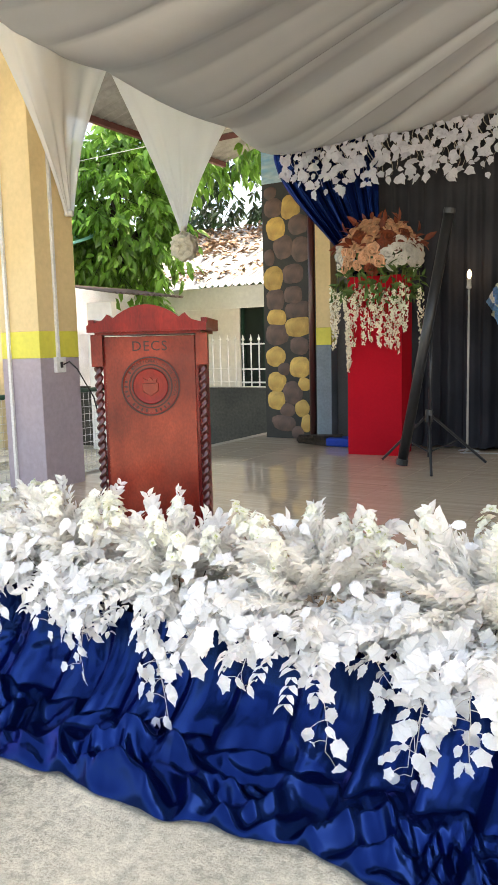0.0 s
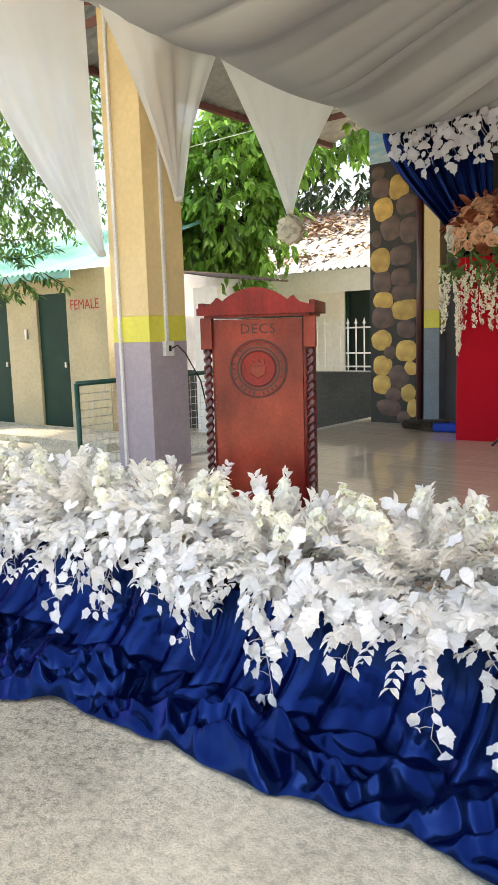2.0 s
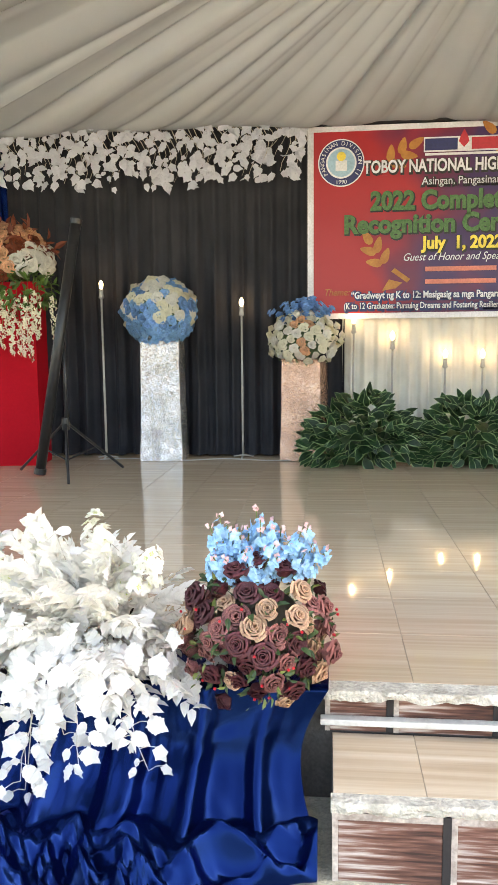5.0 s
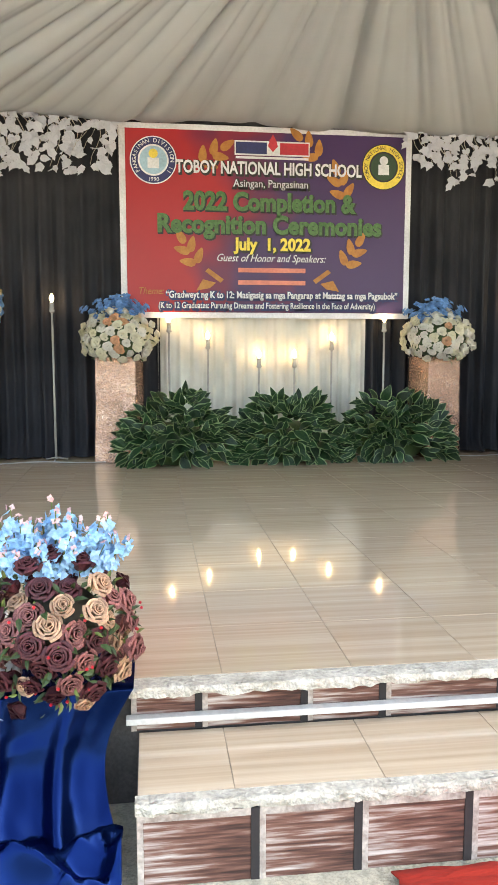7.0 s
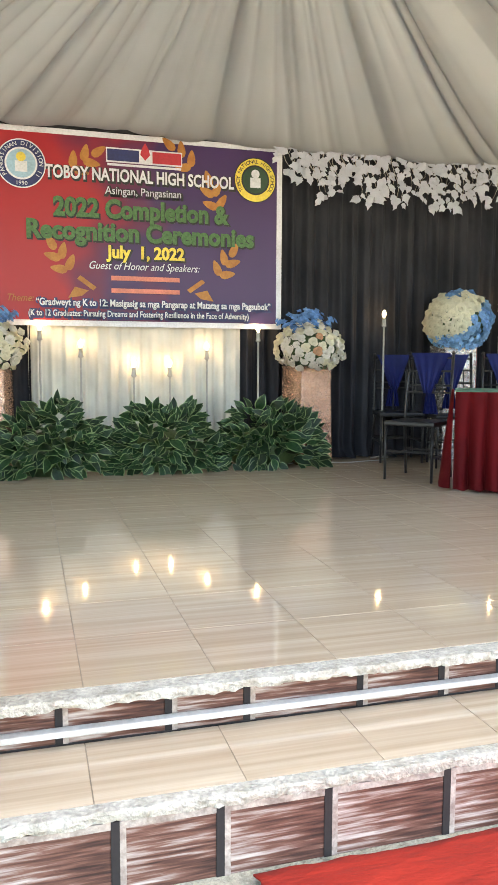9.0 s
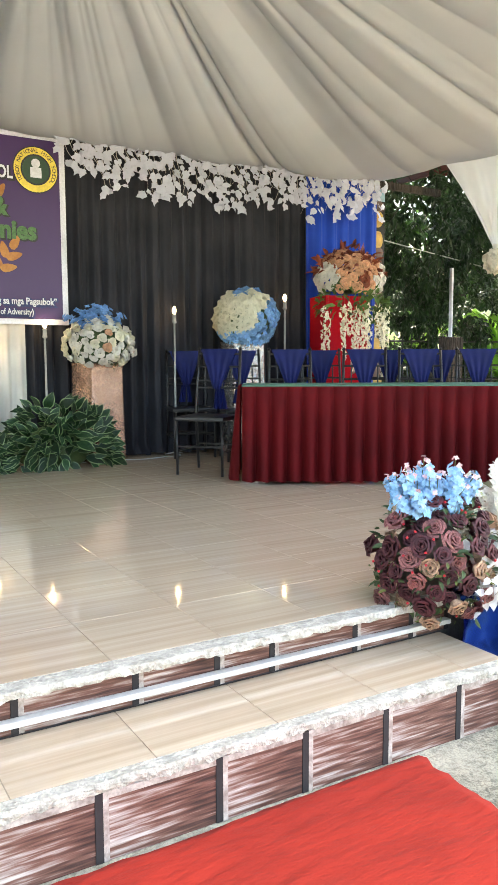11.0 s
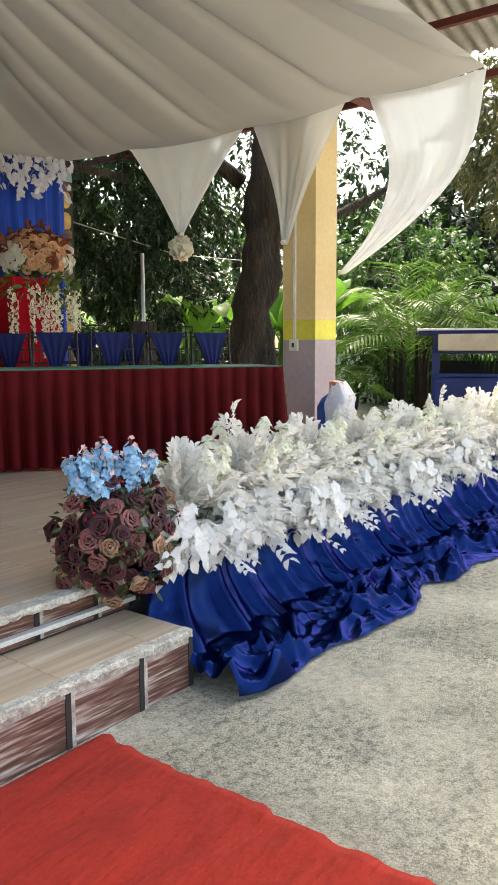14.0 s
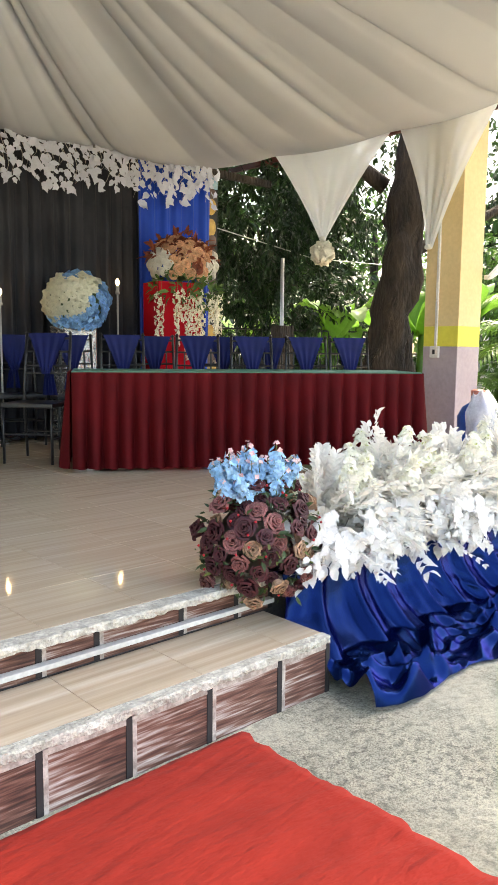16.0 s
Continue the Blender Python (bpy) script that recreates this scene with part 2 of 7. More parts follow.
def ring_bm(r0, r1, h, n=48, m=None):
    """A flat annulus with thickness h."""
    bm = bmesh.new()
    rows = [[bm.verts.new((r * math.cos(2 * math.pi * i / n), r * math.sin(2 * math.pi * i / n), z)) for i in range(n)] for r, z in ((r0, 0), (r1, 0), (r1, h), (r0, h))]
    for k in range(4):
        a, b = rows[k], rows[(k + 1) % 4]
        for i in range(n):
            bm.faces.new((a[i], a[(i + 1) % n], b[(i + 1) % n], b[i]))
    bmesh.ops.recalc_face_normals(bm, faces=bm.faces[:])
    if m is not None:
        bmesh.ops.transform(bm, matrix=m, verts=bm.verts[:])
    return bm


def facing(p, d, n, s=1.0):
    """A pose at p with +y along d and +z near n."""
    y = Vector(d).normalized()
    x = y.cross(Vector(n))
    x = x.normalized() if x.length > 1e-5 else y.orthogonal().normalized()
    z = x.cross(y)
    return Matrix.LocRotScale(Vector(p), Matrix((x, y, z)).transposed().to_quaternion(), (s, s, s))


def leaves_mesh(name, pos, dirs, nrm, length, width, cup=0.15):
    """Many pointed leaves with a folded midrib as one mesh. All arguments are arrays."""
    pos, dirs, nrm = (np.asarray(a, float) for a in (pos, dirs, nrm))
    dirs = dirs / np.linalg.norm(dirs, axis=1, keepdims=True)
    side = np.cross(dirs, nrm)
    side /= np.linalg.norm(side, axis=1, keepdims=True) + 1e-9
    up = np.cross(side, dirs)
    L = np.broadcast_to(np.asarray(length, float), (len(pos),))[:, None]
    W = np.broadcast_to(np.asarray(width, float), (len(pos),))[:, None]
    a = pos
    b = pos + dirs * L * 0.30 + side * W * 0.42 + up * W * cup
    c = pos + dirs * L * 0.66 + side * W * 0.36 + up * (W * cup * 0.8 - L * 0.05)
    d = pos + dirs * L - up * L * 0.16
    e = pos + dirs * L * 0.66 - side * W * 0.36 + up * (W * cup * 0.8 - L * 0.05)
    f = pos + dirs * L * 0.30 - side * W * 0.42 + up * W * cup
    g = pos + dirs * L * 0.48
    V = np.stack([a, b, c, d, e, f, g], 1).reshape(-1, 3)
    base = np.arange(len(pos)) * 7
    tri = np.array([[0, 1, 6], [1, 2, 6], [2, 3, 6], [3, 4, 6], [4, 5, 6], [5, 0, 6]])
    F = (base[:, None, None] + tri[None]).reshape(-1, 3)
    me = bpy.data.meshes.new(name)
    me.from_pydata(V.tolist(), [], F.tolist())
    return me


def ivy_leaf(name, lobes, material, size=1.0, toothed=0.0, narrow=1.0):
    """One pointed silk leaf, 1 long along +y: lobed or heart-shaped, toothed, folded along its midrib and curled at the tip."""
    bm = bmesh.new()
    n = 30
    spine = [bm.verts.new((0, f * size, (0.05 * math.sin(f * 3.1) - 0.16 * f * f) * size)) for f in (0.10, 0.38, 0.66, 0.97)]
    ring = []
    for i in range(1, n):
        a = 2 * math.pi * i / n - math.pi / 2
        s_ = math.sin(a)
        peak = 1 - abs(math.sin(2.5 * (a - math.pi / 2))) ** 0.75
        r = 0.36 + lobes * (0.30 * peak - 0.12) - 0.05 * s_
        r *= 1 + 0.30 * max(0.0, s_) ** 9
        r *= 1 + toothed * (0.09 if i % 2 else -0.07)
        x, y = r * math.cos(a) * 1.08 * narrow, 0.40 + r * s_ * 1.12
        z = 0.30 * abs(x) - 0.16 * max(0.0, y) ** 2 - 0.30 * x * x + 0.025 * math.sin(9 * a + lobes * 20)
        ring.append(bm.verts.new((x * size, y * size, z * size)))

    def near(i):
        y = ring[i].co.y / size
        return 0 if y < 0.24 else 1 if y < 0.52 else 2 if y < 0.80 else 3
    for i in range(len(ring) - 1):
        p, q = near(i), near(i + 1)
        bm.faces.new((spine[p], ring[i], ring[i + 1]))
        if p != q:
            bm.faces.new((spine[p], ring[i + 1], spine[q]))
    bm.faces.new((spine[0], ring[-1], ring[0]))
    me = bpy.data.meshes.new(name)
    bm.to_mesh(me)
    bm.free()
    me.materials.append(material)
    return me


def rose_mesh(name, material, open_=1.0, r=1.0):
    """A rose of spiralled petals with rolled lips, radius about 1, opening along +z."""
    bm = bmesh.new()
    rr = random.Random(len(name))
    count = 18
    for k in range(count):
        f = k / (count - 1)
        a0 = k * 2.4 + rr.uniform(-0.2, 0.2)
        wid = 3.4 - 2.1 * f ** 0.6
        low, mid, top = 0.08 + 0.30 * f, 0.13 + 0.60 * f, 0.12 + (0.60 + 0.10 * open_) * f
        hgt = 0.86 - 0.52 * f * open_ + rr.uniform(-0.03, 0.03)
        roll = 0.03 + 0.17 * f * open_
        prof = ((low, -0.35), (mid, 0.10), (top, hgt), (top + roll, hgt - 0.02 - 0.10 * f))
        rows = []
        for j, (q, z) in enumerate(prof):
            row = []
            for i in range(5):
                u = i / 4 - 0.5
                a = a0 + u * wid * (0.8 if j == 3 else 1.0)
                row.append(bm.verts.new((q * math.cos(a) * r, q * math.sin(a) * r, (z - (0.55 * u * u * (z > 0.2) * f)) * r)))
            rows.append(row)
        for j in range(3):
            for i in range(4):
                bm.faces.new((rows[j][i], rows[j][i + 1], rows[j + 1][i + 1], rows[j + 1][i]))
    me = bpy.data.meshes.new(name)
    bm.to_mesh(me)
    bm.free()
    me.shade_smooth()
    me.materials.append(material)
    return me


def cluster_mesh(name, pos, out, size, material, rng, petals=4):
    """Small open blossoms, each of a few petals, as one mesh."""
    P, D, Nn = [], [], []
    for p, o in zip(pos, out):
        o = Vector(o).normalized()
        a = o.orthogonal().normalized()
        b = o.cross(a)
        t0 = rng.random() * 6.28
        for k in range(petals):
            t = t0 + 2 * math.pi * k / petals
            d = a * math.cos(t) + b * math.sin(t)
            P.append(Vector(p) + d * size * 0.05), D.append(d + o * 0.35), Nn.append(o)
    me = leaves_mesh(name, [tuple(p) for p in P], [tuple(d) for d in D], [tuple(n) for n in Nn], size, size * 1.05, 0.1)
    me.materials.append(material)
    return me


def strokes(name, rows, size, material, parent, m, label="", align="CENTER", extrude=0.0008, shear=0.0, space=1.0, squeeze=1.0, bold=0.0):
    """Lettering, lying on a face."""
    cu = bpy.data.curves.new(name, "FONT")
    cu.body, cu.size, cu.align_x, cu.align_y, cu.extrude, cu.shear, cu.space_character = rows, size, align, "CENTER", extrude, shear, space
    cu.resolution_u, cu.offset = 3, bold
    cu.materials.append(material)
    ob = new(name, cu)
    ob.parent = parent
    ob.matrix_basis = m @ Matrix.Diagonal((squeeze, 1, 1, 1))
    if label:
        ob["label"] = label
    return ob


# ---------- large structure ----------
S, H1 = 0.39, 0.23                       # heights of the stage and of the tread
FRONT, BACK = 2.46, 7.60                 # stage front edge, face of the back wall
STEP_L, STEP_R, STEP_Y = 0.21, 2.66, 2.14
ground = part("ground", box(-150, 150, -150, 150, -0.5, 0.0), M_CONCRETE)
tagged(ground, "weathered grey concrete yard with stains", "ground", kind="structure")

M_RISER_BACK = mat("dark_cement", (0.10, 0.09, 0.085), (0.07, 0.065, 0.06), 0.9, scale=8, fine=90, bump=0.6, var=0.2)
stage = part("stage", box(-4.45, 8.6, FRONT + 0.07, 8.2, 0.0, S - 0.045), M_RISER_BACK)
tagged(stage, "raised concrete stage block behind the blue cloth", "stage", kind="structure")
edge = bmesh.new()
add_box(edge, -4.45, 8.6, FRONT + 0.06, 8.2, S - 0.045, S - 0.0025)
part("floor_bed", edge, M_GROUT, stage, "pale grout under the tiles")


def rough_bar(x0, x1, y0, y1, z0, z1, seed, n=160):
    """A chipped cement nosing: a bar with an uneven face."""
    rings = []
    bm = bmesh.new()
    for i in range(n + 1):
        x = x0 + (x1 - x0) * i / n
        ring = []
        for y, z in ((y1, z1), (y0 + 0.004, z1), (y0, z1 - 0.008), (y0, (z0 + z1) / 2), (y0 + 0.002, z0), (y1, z0)):
            k = noise.noise((x * 38, z * 60, seed)) * 0.006 + noise.noise((x * 9, z * 30, seed + 5)) * 0.006
            front = y < y1
            ring.append(bm.verts.new((x, y + (k if front else 0), z + (k * (1.0 if z < z1 else 0.25) if front else 0))))
        rings.append(ring)
    for a, b in zip(rings, rings[1:]):
        for k in range(5):
            bm.faces.new((a[k], a[k + 1], b[k + 1], b[k]))
    bm.faces.new(rings[0][::-1]), bm.faces.new(rings[-1])
    bmesh.ops.recalc_face_normals(bm, faces=bm.faces[:])
    return bm


part("nosing", rough_bar(STEP_L - 0.02, STEP_R + 0.06, FRONT - 0.005, FRONT + 0.07, S - 0.030, S - 0.001, 3), M_PLASTER_W, stage, "chipped white cement edge")

step = part("step", box(STEP_L + 0.005, STEP_R - 0.005, STEP_Y + 0.018, FRONT + 0.069, 0.0, H1 - 0.012), M_RISER_BACK)
tagged(step, "low concrete step with wood-look tiles and painted block front", "step", kind="structure")
part("nosing", rough_bar(STEP_L, STEP_R, STEP_Y, STEP_Y + 0.045, H1 - 0.032, H1 - 0.001, 8), M_PLASTER_W, step, "chipped white cement edge")


part("tile_bed", box(STEP_L + 0.007, STEP_R - 0.007, STEP_Y + 0.047, FRONT + 0.045, H1 - 0.011, H1 - 0.0025), M_GROUT, step, "brown grout under the tiles")


# painted blocks on the two risers
def painted_block():
    m = bpy.data.materials.new("brushed_brown_paint")
    m.use_nodes = True
    nt = m.node_tree
    N, L = nt.nodes, nt.links
    b = N["Principled BSDF"]
    tc, mp, oi = N.new("ShaderNodeTexCoord"), N.new("ShaderNodeMapping"), N.new("ShaderNodeObjectInfo")
    cmb = N.new("ShaderNodeCombineXYZ")
    mul = N.new("ShaderNodeMath")
    mul.operation, mul.inputs[1].default_value = "MULTIPLY", 40
    L.new(oi.outputs["Random"], mul.inputs[0])
    L.new(mul.outputs[0], cmb.inputs[1])
    L.new(tc.outputs["Object"], mp.inputs[0]), L.new(cmb.outputs[0], mp.inputs["Location"])
    mp.inputs["Scale"].default_value = (6, 1, 95)
    n = N.new("ShaderNodeTexNoise")
    n.inputs["Scale"].default_value, n.inputs["Detail"].default_value = 1.0, 6
    L.new(mp.outputs[0], n.inputs["Vector"])
    r = N.new("ShaderNodeValToRGB")
    e = r.color_ramp.elements
    e[0].position, e[0].color = 0.30, (0.045, 0.020, 0.015, 1)
    e[1].position, e[1].color = 0.76, (0.62, 0.54, 0.49, 1)
    q = e.new(0.43)
    q.color = (0.12, 0.050, 0.035, 1)
    q = e.new(0.54)
    q.color = (0.21, 0.10, 0.072, 1)
    # mock highlight in the block paint: most white at one end, darkening along it
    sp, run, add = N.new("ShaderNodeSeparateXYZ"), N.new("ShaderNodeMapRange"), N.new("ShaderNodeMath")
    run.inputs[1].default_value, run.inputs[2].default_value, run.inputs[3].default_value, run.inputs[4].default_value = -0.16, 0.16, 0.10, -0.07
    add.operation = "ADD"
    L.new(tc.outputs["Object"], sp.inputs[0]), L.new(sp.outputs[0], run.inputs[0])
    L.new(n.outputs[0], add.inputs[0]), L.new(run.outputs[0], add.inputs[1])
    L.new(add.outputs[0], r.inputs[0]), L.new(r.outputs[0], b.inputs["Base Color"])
    b.inputs["Roughness"].default_value = 0.75
    bp = N.new("ShaderNodeBump")
    bp.inputs["Strength"].default_value, bp.inputs["Distance"].default_value = 0.5, 0.004
    L.new(n.outputs[0], bp.inputs["Height"]), L.new(bp.outputs[0], b.inputs["Normal"])
    return m


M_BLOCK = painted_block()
M_JOINT = mat("white_joint_paint", (0.56, 0.49, 0.43), (0.34, 0.27, 0.23), 0.85, scale=30, fine=90, bump=0.6, var=0.2)
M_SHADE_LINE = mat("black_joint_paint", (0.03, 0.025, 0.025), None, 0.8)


def block_row(parent, posts, y, z0, z1):
    for a, b in zip(posts, posts[1:]):
        h = z1 - z0
        fr = bmesh.new()
        add_box(fr, a + 0.004, a + 0.020, y, y + 0.02, z0, z1)
        add_box(fr, a + 0.020, b - 0.018, y + 0.001, y + 0.02, z1 - 0.10 * h, z1)
        part("joint", fr, M_JOINT, parent)
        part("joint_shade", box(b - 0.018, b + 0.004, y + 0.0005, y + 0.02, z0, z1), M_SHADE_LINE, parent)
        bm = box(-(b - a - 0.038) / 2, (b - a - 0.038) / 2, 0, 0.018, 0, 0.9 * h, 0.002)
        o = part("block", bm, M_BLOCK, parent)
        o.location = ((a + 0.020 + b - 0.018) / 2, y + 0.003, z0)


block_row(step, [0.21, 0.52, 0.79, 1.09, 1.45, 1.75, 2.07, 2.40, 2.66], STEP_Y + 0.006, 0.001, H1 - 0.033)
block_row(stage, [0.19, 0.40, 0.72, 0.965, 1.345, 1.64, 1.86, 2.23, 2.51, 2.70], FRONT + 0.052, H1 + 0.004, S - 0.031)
ledge = part("cable_trunking", box(STEP_L - 0.03, STEP_R + 0.02, FRONT + 0.012, FRONT + 0.046, 0.271, 0.290, 0.003), M_WHITE_PVC)
tagged(ledge, "white plastic cable trunking fixed across the upper riser", "cable trunking", kind="structure")

# red carpet on the yard
def carpet_at(u, v):
    x, y = 0.86 + 1.31 * u, 2.11 - 4.2 * v
    wob = 0.012 * noise.noise((y * 3, x * 0.5, 2)) + (0.018 * noise.noise((y * 19, 7, 1)) if u in (0.0, 1.0) else 0)
    return x + wob, y + (0.01 * noise.noise((x * 12, 3, 3)) if v == 0 else 0), 0.013 + 0.011 * math.sin(y * 34 + 3.0 * x + 4 * noise.noise((x * 2, y * 1.5, 8))) * (0.35 + noise.noise((x * 1.5, y * 2, 4))) + 0.004 * noise.noise((x * 3, y * 22, 6))


carpet = mesh_part("red_carpet", grid_mesh("red_carpet", 40, 160, carpet_at), M_CARPET)
sol = carpet.modifiers.new("thickness", "SOLIDIFY")
sol.thickness, sol.offset = 0.006, -1
tagged(carpet, "long thin bright red carpet runner lying on the concrete", "carpet")

# pillars
def pillar(name, cx, cy, w, face, label):
    """A square painted column; cx, cy is its near corner towards the steps, face +1 grows to +x."""
    x0, x1 = (cx, cx + w) if face > 0 else (cx - w, cx)
    y0, y1 = cy, cy + w
    p = tagged(part(name, box(x0, x1, y0, y1, 1.555, 4.2, 0.006), M_CREAM), label, "pillar", kind="structure")
    part("yellow_band", box(x0 + 0.0005, x1 - 0.0005, y0 + 0.0005, y1 - 0.0005, 1.36, 1.556, 0.005), M_YELLOW, p, "lemon yellow painted band")
    part("lilac_base", box(x0, x1, y0, y1, 0.0, 1.361, 0.006), M_LILAC, p, "dusty lilac painted base")
    fx = x0 if face > 0 else x1
    sgn = -1 if face > 0 else 1
    a, b = sorted((fx, fx + sgn * 0.022))
    yc = y0 + 0.27 * w if face < 0 else y0 + 0.45 * w
    part("conduit", box(a, b, yc + 0.05, yc + 0.075, 1.36, 3.9, 0.003), M_WHITE_PVC, p, "white plastic conduit")
    a, b = sorted((fx, fx + sgn * 0.035))
    part("socket_box", box(a, b, yc + 0.02, yc + 0.115, 1.25, 1.365, 0.006), M_WHITE_PVC, p, "white power socket")
    a, b = sorted((fx + sgn * 0.035, fx + sgn * 0.039))
    part("socket_hole", box(a, b, yc + 0.055, yc + 0.08, 1.285, 1.33), M_CABLE, p)
    return p


pil_l = pillar("pillar_1", -4.15, 4.22, 0.40, -1, "square concrete pillar painted ochre, yellow and lilac")
pil_r = pillar("pillar_2", 6.98, 4.38, 0.39, 1, "square concrete pillar painted ochre, yellow and lilac beside the tree")
part("conduit", box(-4.47, -4.445, 4.198, 4.2195, 0.4, 3.9, 0.003), M_WHITE_PVC, pil_l, "white plastic conduit")
part("flex", tube([(-4.115, 4.42, 1.31), (-4.06, 4.42, 1.33), (-4.02, 4.46, 1.27), (-4.0, 4.6, 1.05), (-3.98, 4.68, 0.7), (-3.98, 4.7, 0.40)], 0.006), M_CABLE, pil_l, "thin black flex")

# back wall and its painted ends
M_WALL = mat("back_wall_paint", (0.10, 0.10, 0.10), None, 0.8, scale=2)
wall = tagged(part("wall_north", box(-4.20, 6.66, BACK, BACK + 0.2, 0.0, 3.9), M_WALL), "dark painted wall behind the stage curtains", "wall", kind="structure")
M_MURAL_DARK = mat("mural_dark_ground", (0.030, 0.030, 0.024), (0.018, 0.018, 0.015), 0.7, scale=6)
M_MURAL_SKY = mat("mural_sky", (0.12, 0.34, 0.50), (0.42, 0.52, 0.52), 0.7, scale=3, fine=10, stretch=(1, 1, 3))
M_STONE_Y = mat("mural_yellow_stone", (0.60, 0.40, 0.10), (0.36, 0.21, 0.05), 0.6, scale=9, fine=20, var=0.25, random_v=0.15)
M_STONE_B = mat("mural_brown_stone", (0.15, 0.085, 0.060), (0.055, 0.035, 0.030), 0.6, scale=9, fine=20, var=0.25, random_v=0.2)


def mural(x0, x1, y, z0, z1, sky_z, seed):
    """A wall end painted with river stones under a strip of sky; stones carry a little relief."""
    part("mural_panel", box(x0, x1, y - 0.012, y - 0.001, z0, sky_z), M_MURAL_DARK, wall, "black ground of a painted stone mural")
    part("mural_sky", box(x0, x1, y - 0.012, y - 0.001, sky_z + 0.0, z1), M_MURAL_SKY, wall, "painted blue sky of the mural")
    rng = random.Random(seed)
    laid = []
    for k in range(2600):
        big = k < 900
        w, h = (rng.uniform(0.22, 0.32), rng.uniform(0.18, 0.27)) if big else (rng.uniform(0.13, 0.20), rng.uniform(0.12, 0.20))
        w = min(w, x1 - x0 - 0.03)
        cx, cz = rng.uniform(x0 + w / 2, x1 - w / 2), rng.uniform(z0 + h / 2, sky_z - h / 2)
        if any((abs(cx - a) / (w + c)) ** 2 + (abs(cz - b) / (h + d)) ** 2 < 0.185 for a, b, c, d in laid):
            continue
        laid.append((cx, cz, w, h))
    for cx, cz, w, h in laid:
        bm = bmesh.new()
        n = 16
        tilt, sq = rng.uniform(-0.5, 0.5), rng.uniform(2.1, 2.9)
        ring = []
        for i in range(n):
            a = 2 * math.pi * i / n
            c, s = math.cos(a), math.sin(a)
            k = (abs(c) ** sq + abs(s) ** sq) ** (-1 / sq) * (1 + 0.16 * noise.noise((c * 1.4, s * 1.4, seed + cx * 9 + cz * 5)))
            px, pz = c * k * w * 0.50, s * k * h * 0.50
            ring.append((px * math.cos(tilt * 0.4) - pz * math.sin(tilt * 0.4), pz * math.cos(tilt * 0.4) + px * math.sin(tilt * 0.4)))
        outer = [bm.verts.new((px, 0, pz)) for px, pz in ring]
        inner = [bm.verts.new((px * 0.8, -0.008, pz * 0.8)) for px, pz in ring]
        for i in range(n):
            bm.faces.new((outer[i], outer[(i + 1) % n], inner[(i + 1) % n], inner[i]))
        bm.faces.new(inner)
        o = part("stone", bm, M_STONE_Y if rng.random() < 0.48 else M_STONE_B, wall, smooth=True)
        o.location = (cx, y - 0.0125, cz)


mural(-4.20, -3.62, BACK, S, 3.60, 3.12, 14)
mural(6.40, 6.66, BACK, S, 3.60, 3.22, 9)
# painted post between the mural and the curtain
part("painted_post", box(-3.50, -3.33, BACK - 0.16, BACK - 0.015, S, 1.40, 0.004), mat("grey_blue_paint", (0.16, 0.20, 0.23), None, 0.6), wall, "blue-grey painted post")
part("painted_post", box(-3.50, -3.33, BACK - 0.16, BACK - 0.015, 1.58, 3.3, 0.004), M_CREAM, wall, "ochre painted post")
part("painted_post", box(-3.50, -3.33, BACK - 0.16, BACK - 0.015, 1.401, 1.579, 0.004), M_YELLOW, wall, "yellow painted band of the post")
part("brown_pipe", tube([(-3.60, BACK - 0.05, S), (-3.60, BACK - 0.05, 3.5)], 0.035, 10), M_WOOD_DARK, wall, "dark brown pipe", True)


# ---------- cloth: curtains, canopy, swags, skirt ----------
def pleats(x, seed, pitch):
    """Pleat depth between -1 and 1 along x, uneven in width."""
    ph = x / pitch * 2 * math.pi + 1.6 * noise.noise((x * 1.7, seed, 0))
    return 0.75 * math.sin(ph) + 0.25 * math.sin(2.3 * ph + seed)


def curtain(name, x0, x1, y, z0, z1, material, label, pitch=0.16, amp=0.035, seed=1, gather=None, puddle=0.0):
    def at(u, v):
        x = x0 + (x1 - x0) * u
        z = z1 + (z0 - z1) * v
        d = amp * (0.35 + 0.65 * v) * pleats(x, seed, pitch) + 0.012 * noise.noise((x * 3, z * 1.3, seed))
        if gather:
            gx, gz = gather
            k = max(0.0, min(1.0, (z1 - z) / (z1 - gz)))
            k = k * k * (3 - 2 * k)
            x = x * (1 - 0.80 * k) + gx * 0.80 * k
        yy = y - d
        if puddle and v > 0.93:
            q = (v - 0.93) / 0.07
            yy -= puddle * q * q * (0.5 + 0.5 * noise.noise((x * 6, 1, seed)))
            z = z0 + 0.012 + (z - z0) * 0.6 + 0.03 * q * abs(noise.noise((x * 8, q * 3, seed)))
        return x, yy, z
    nu = int((x1 - x0) / pitch * 14)
    me = grid_mesh(name, max(nu, 40), 60, at)
    o = mesh_part(name, me, material)
    return tagged(o, label, "curtain")


curtain("stage_curtain", -2.86, 0.36, 7.46, S, 3.40, M_BLACK_CLOTH, "charcoal pleated curtain hanging behind the stage", 0.18, 0.065, 1, puddle=0.12)
curtain("stage_curtain", 2.24, 5.42, 7.46, S, 3.40, M_BLACK_CLOTH, "charcoal pleated curtain hanging behind the stage", 0.155, 0.075, 2, puddle=0.15)
curtain("stage_curtain", 0.30, 2.30, 7.50, 1.5, 3.40, M_BLACK_CLOTH, "charcoal curtain behind the banner", 0.16, 0.02, 3)
curtain("white_curtain", 0.34, 2.29, 7.435, S, 1.68, M_WHITE_CLOTH, "white pleated cloth lit by small lamps below the banner", 0.13, 0.040, 4)
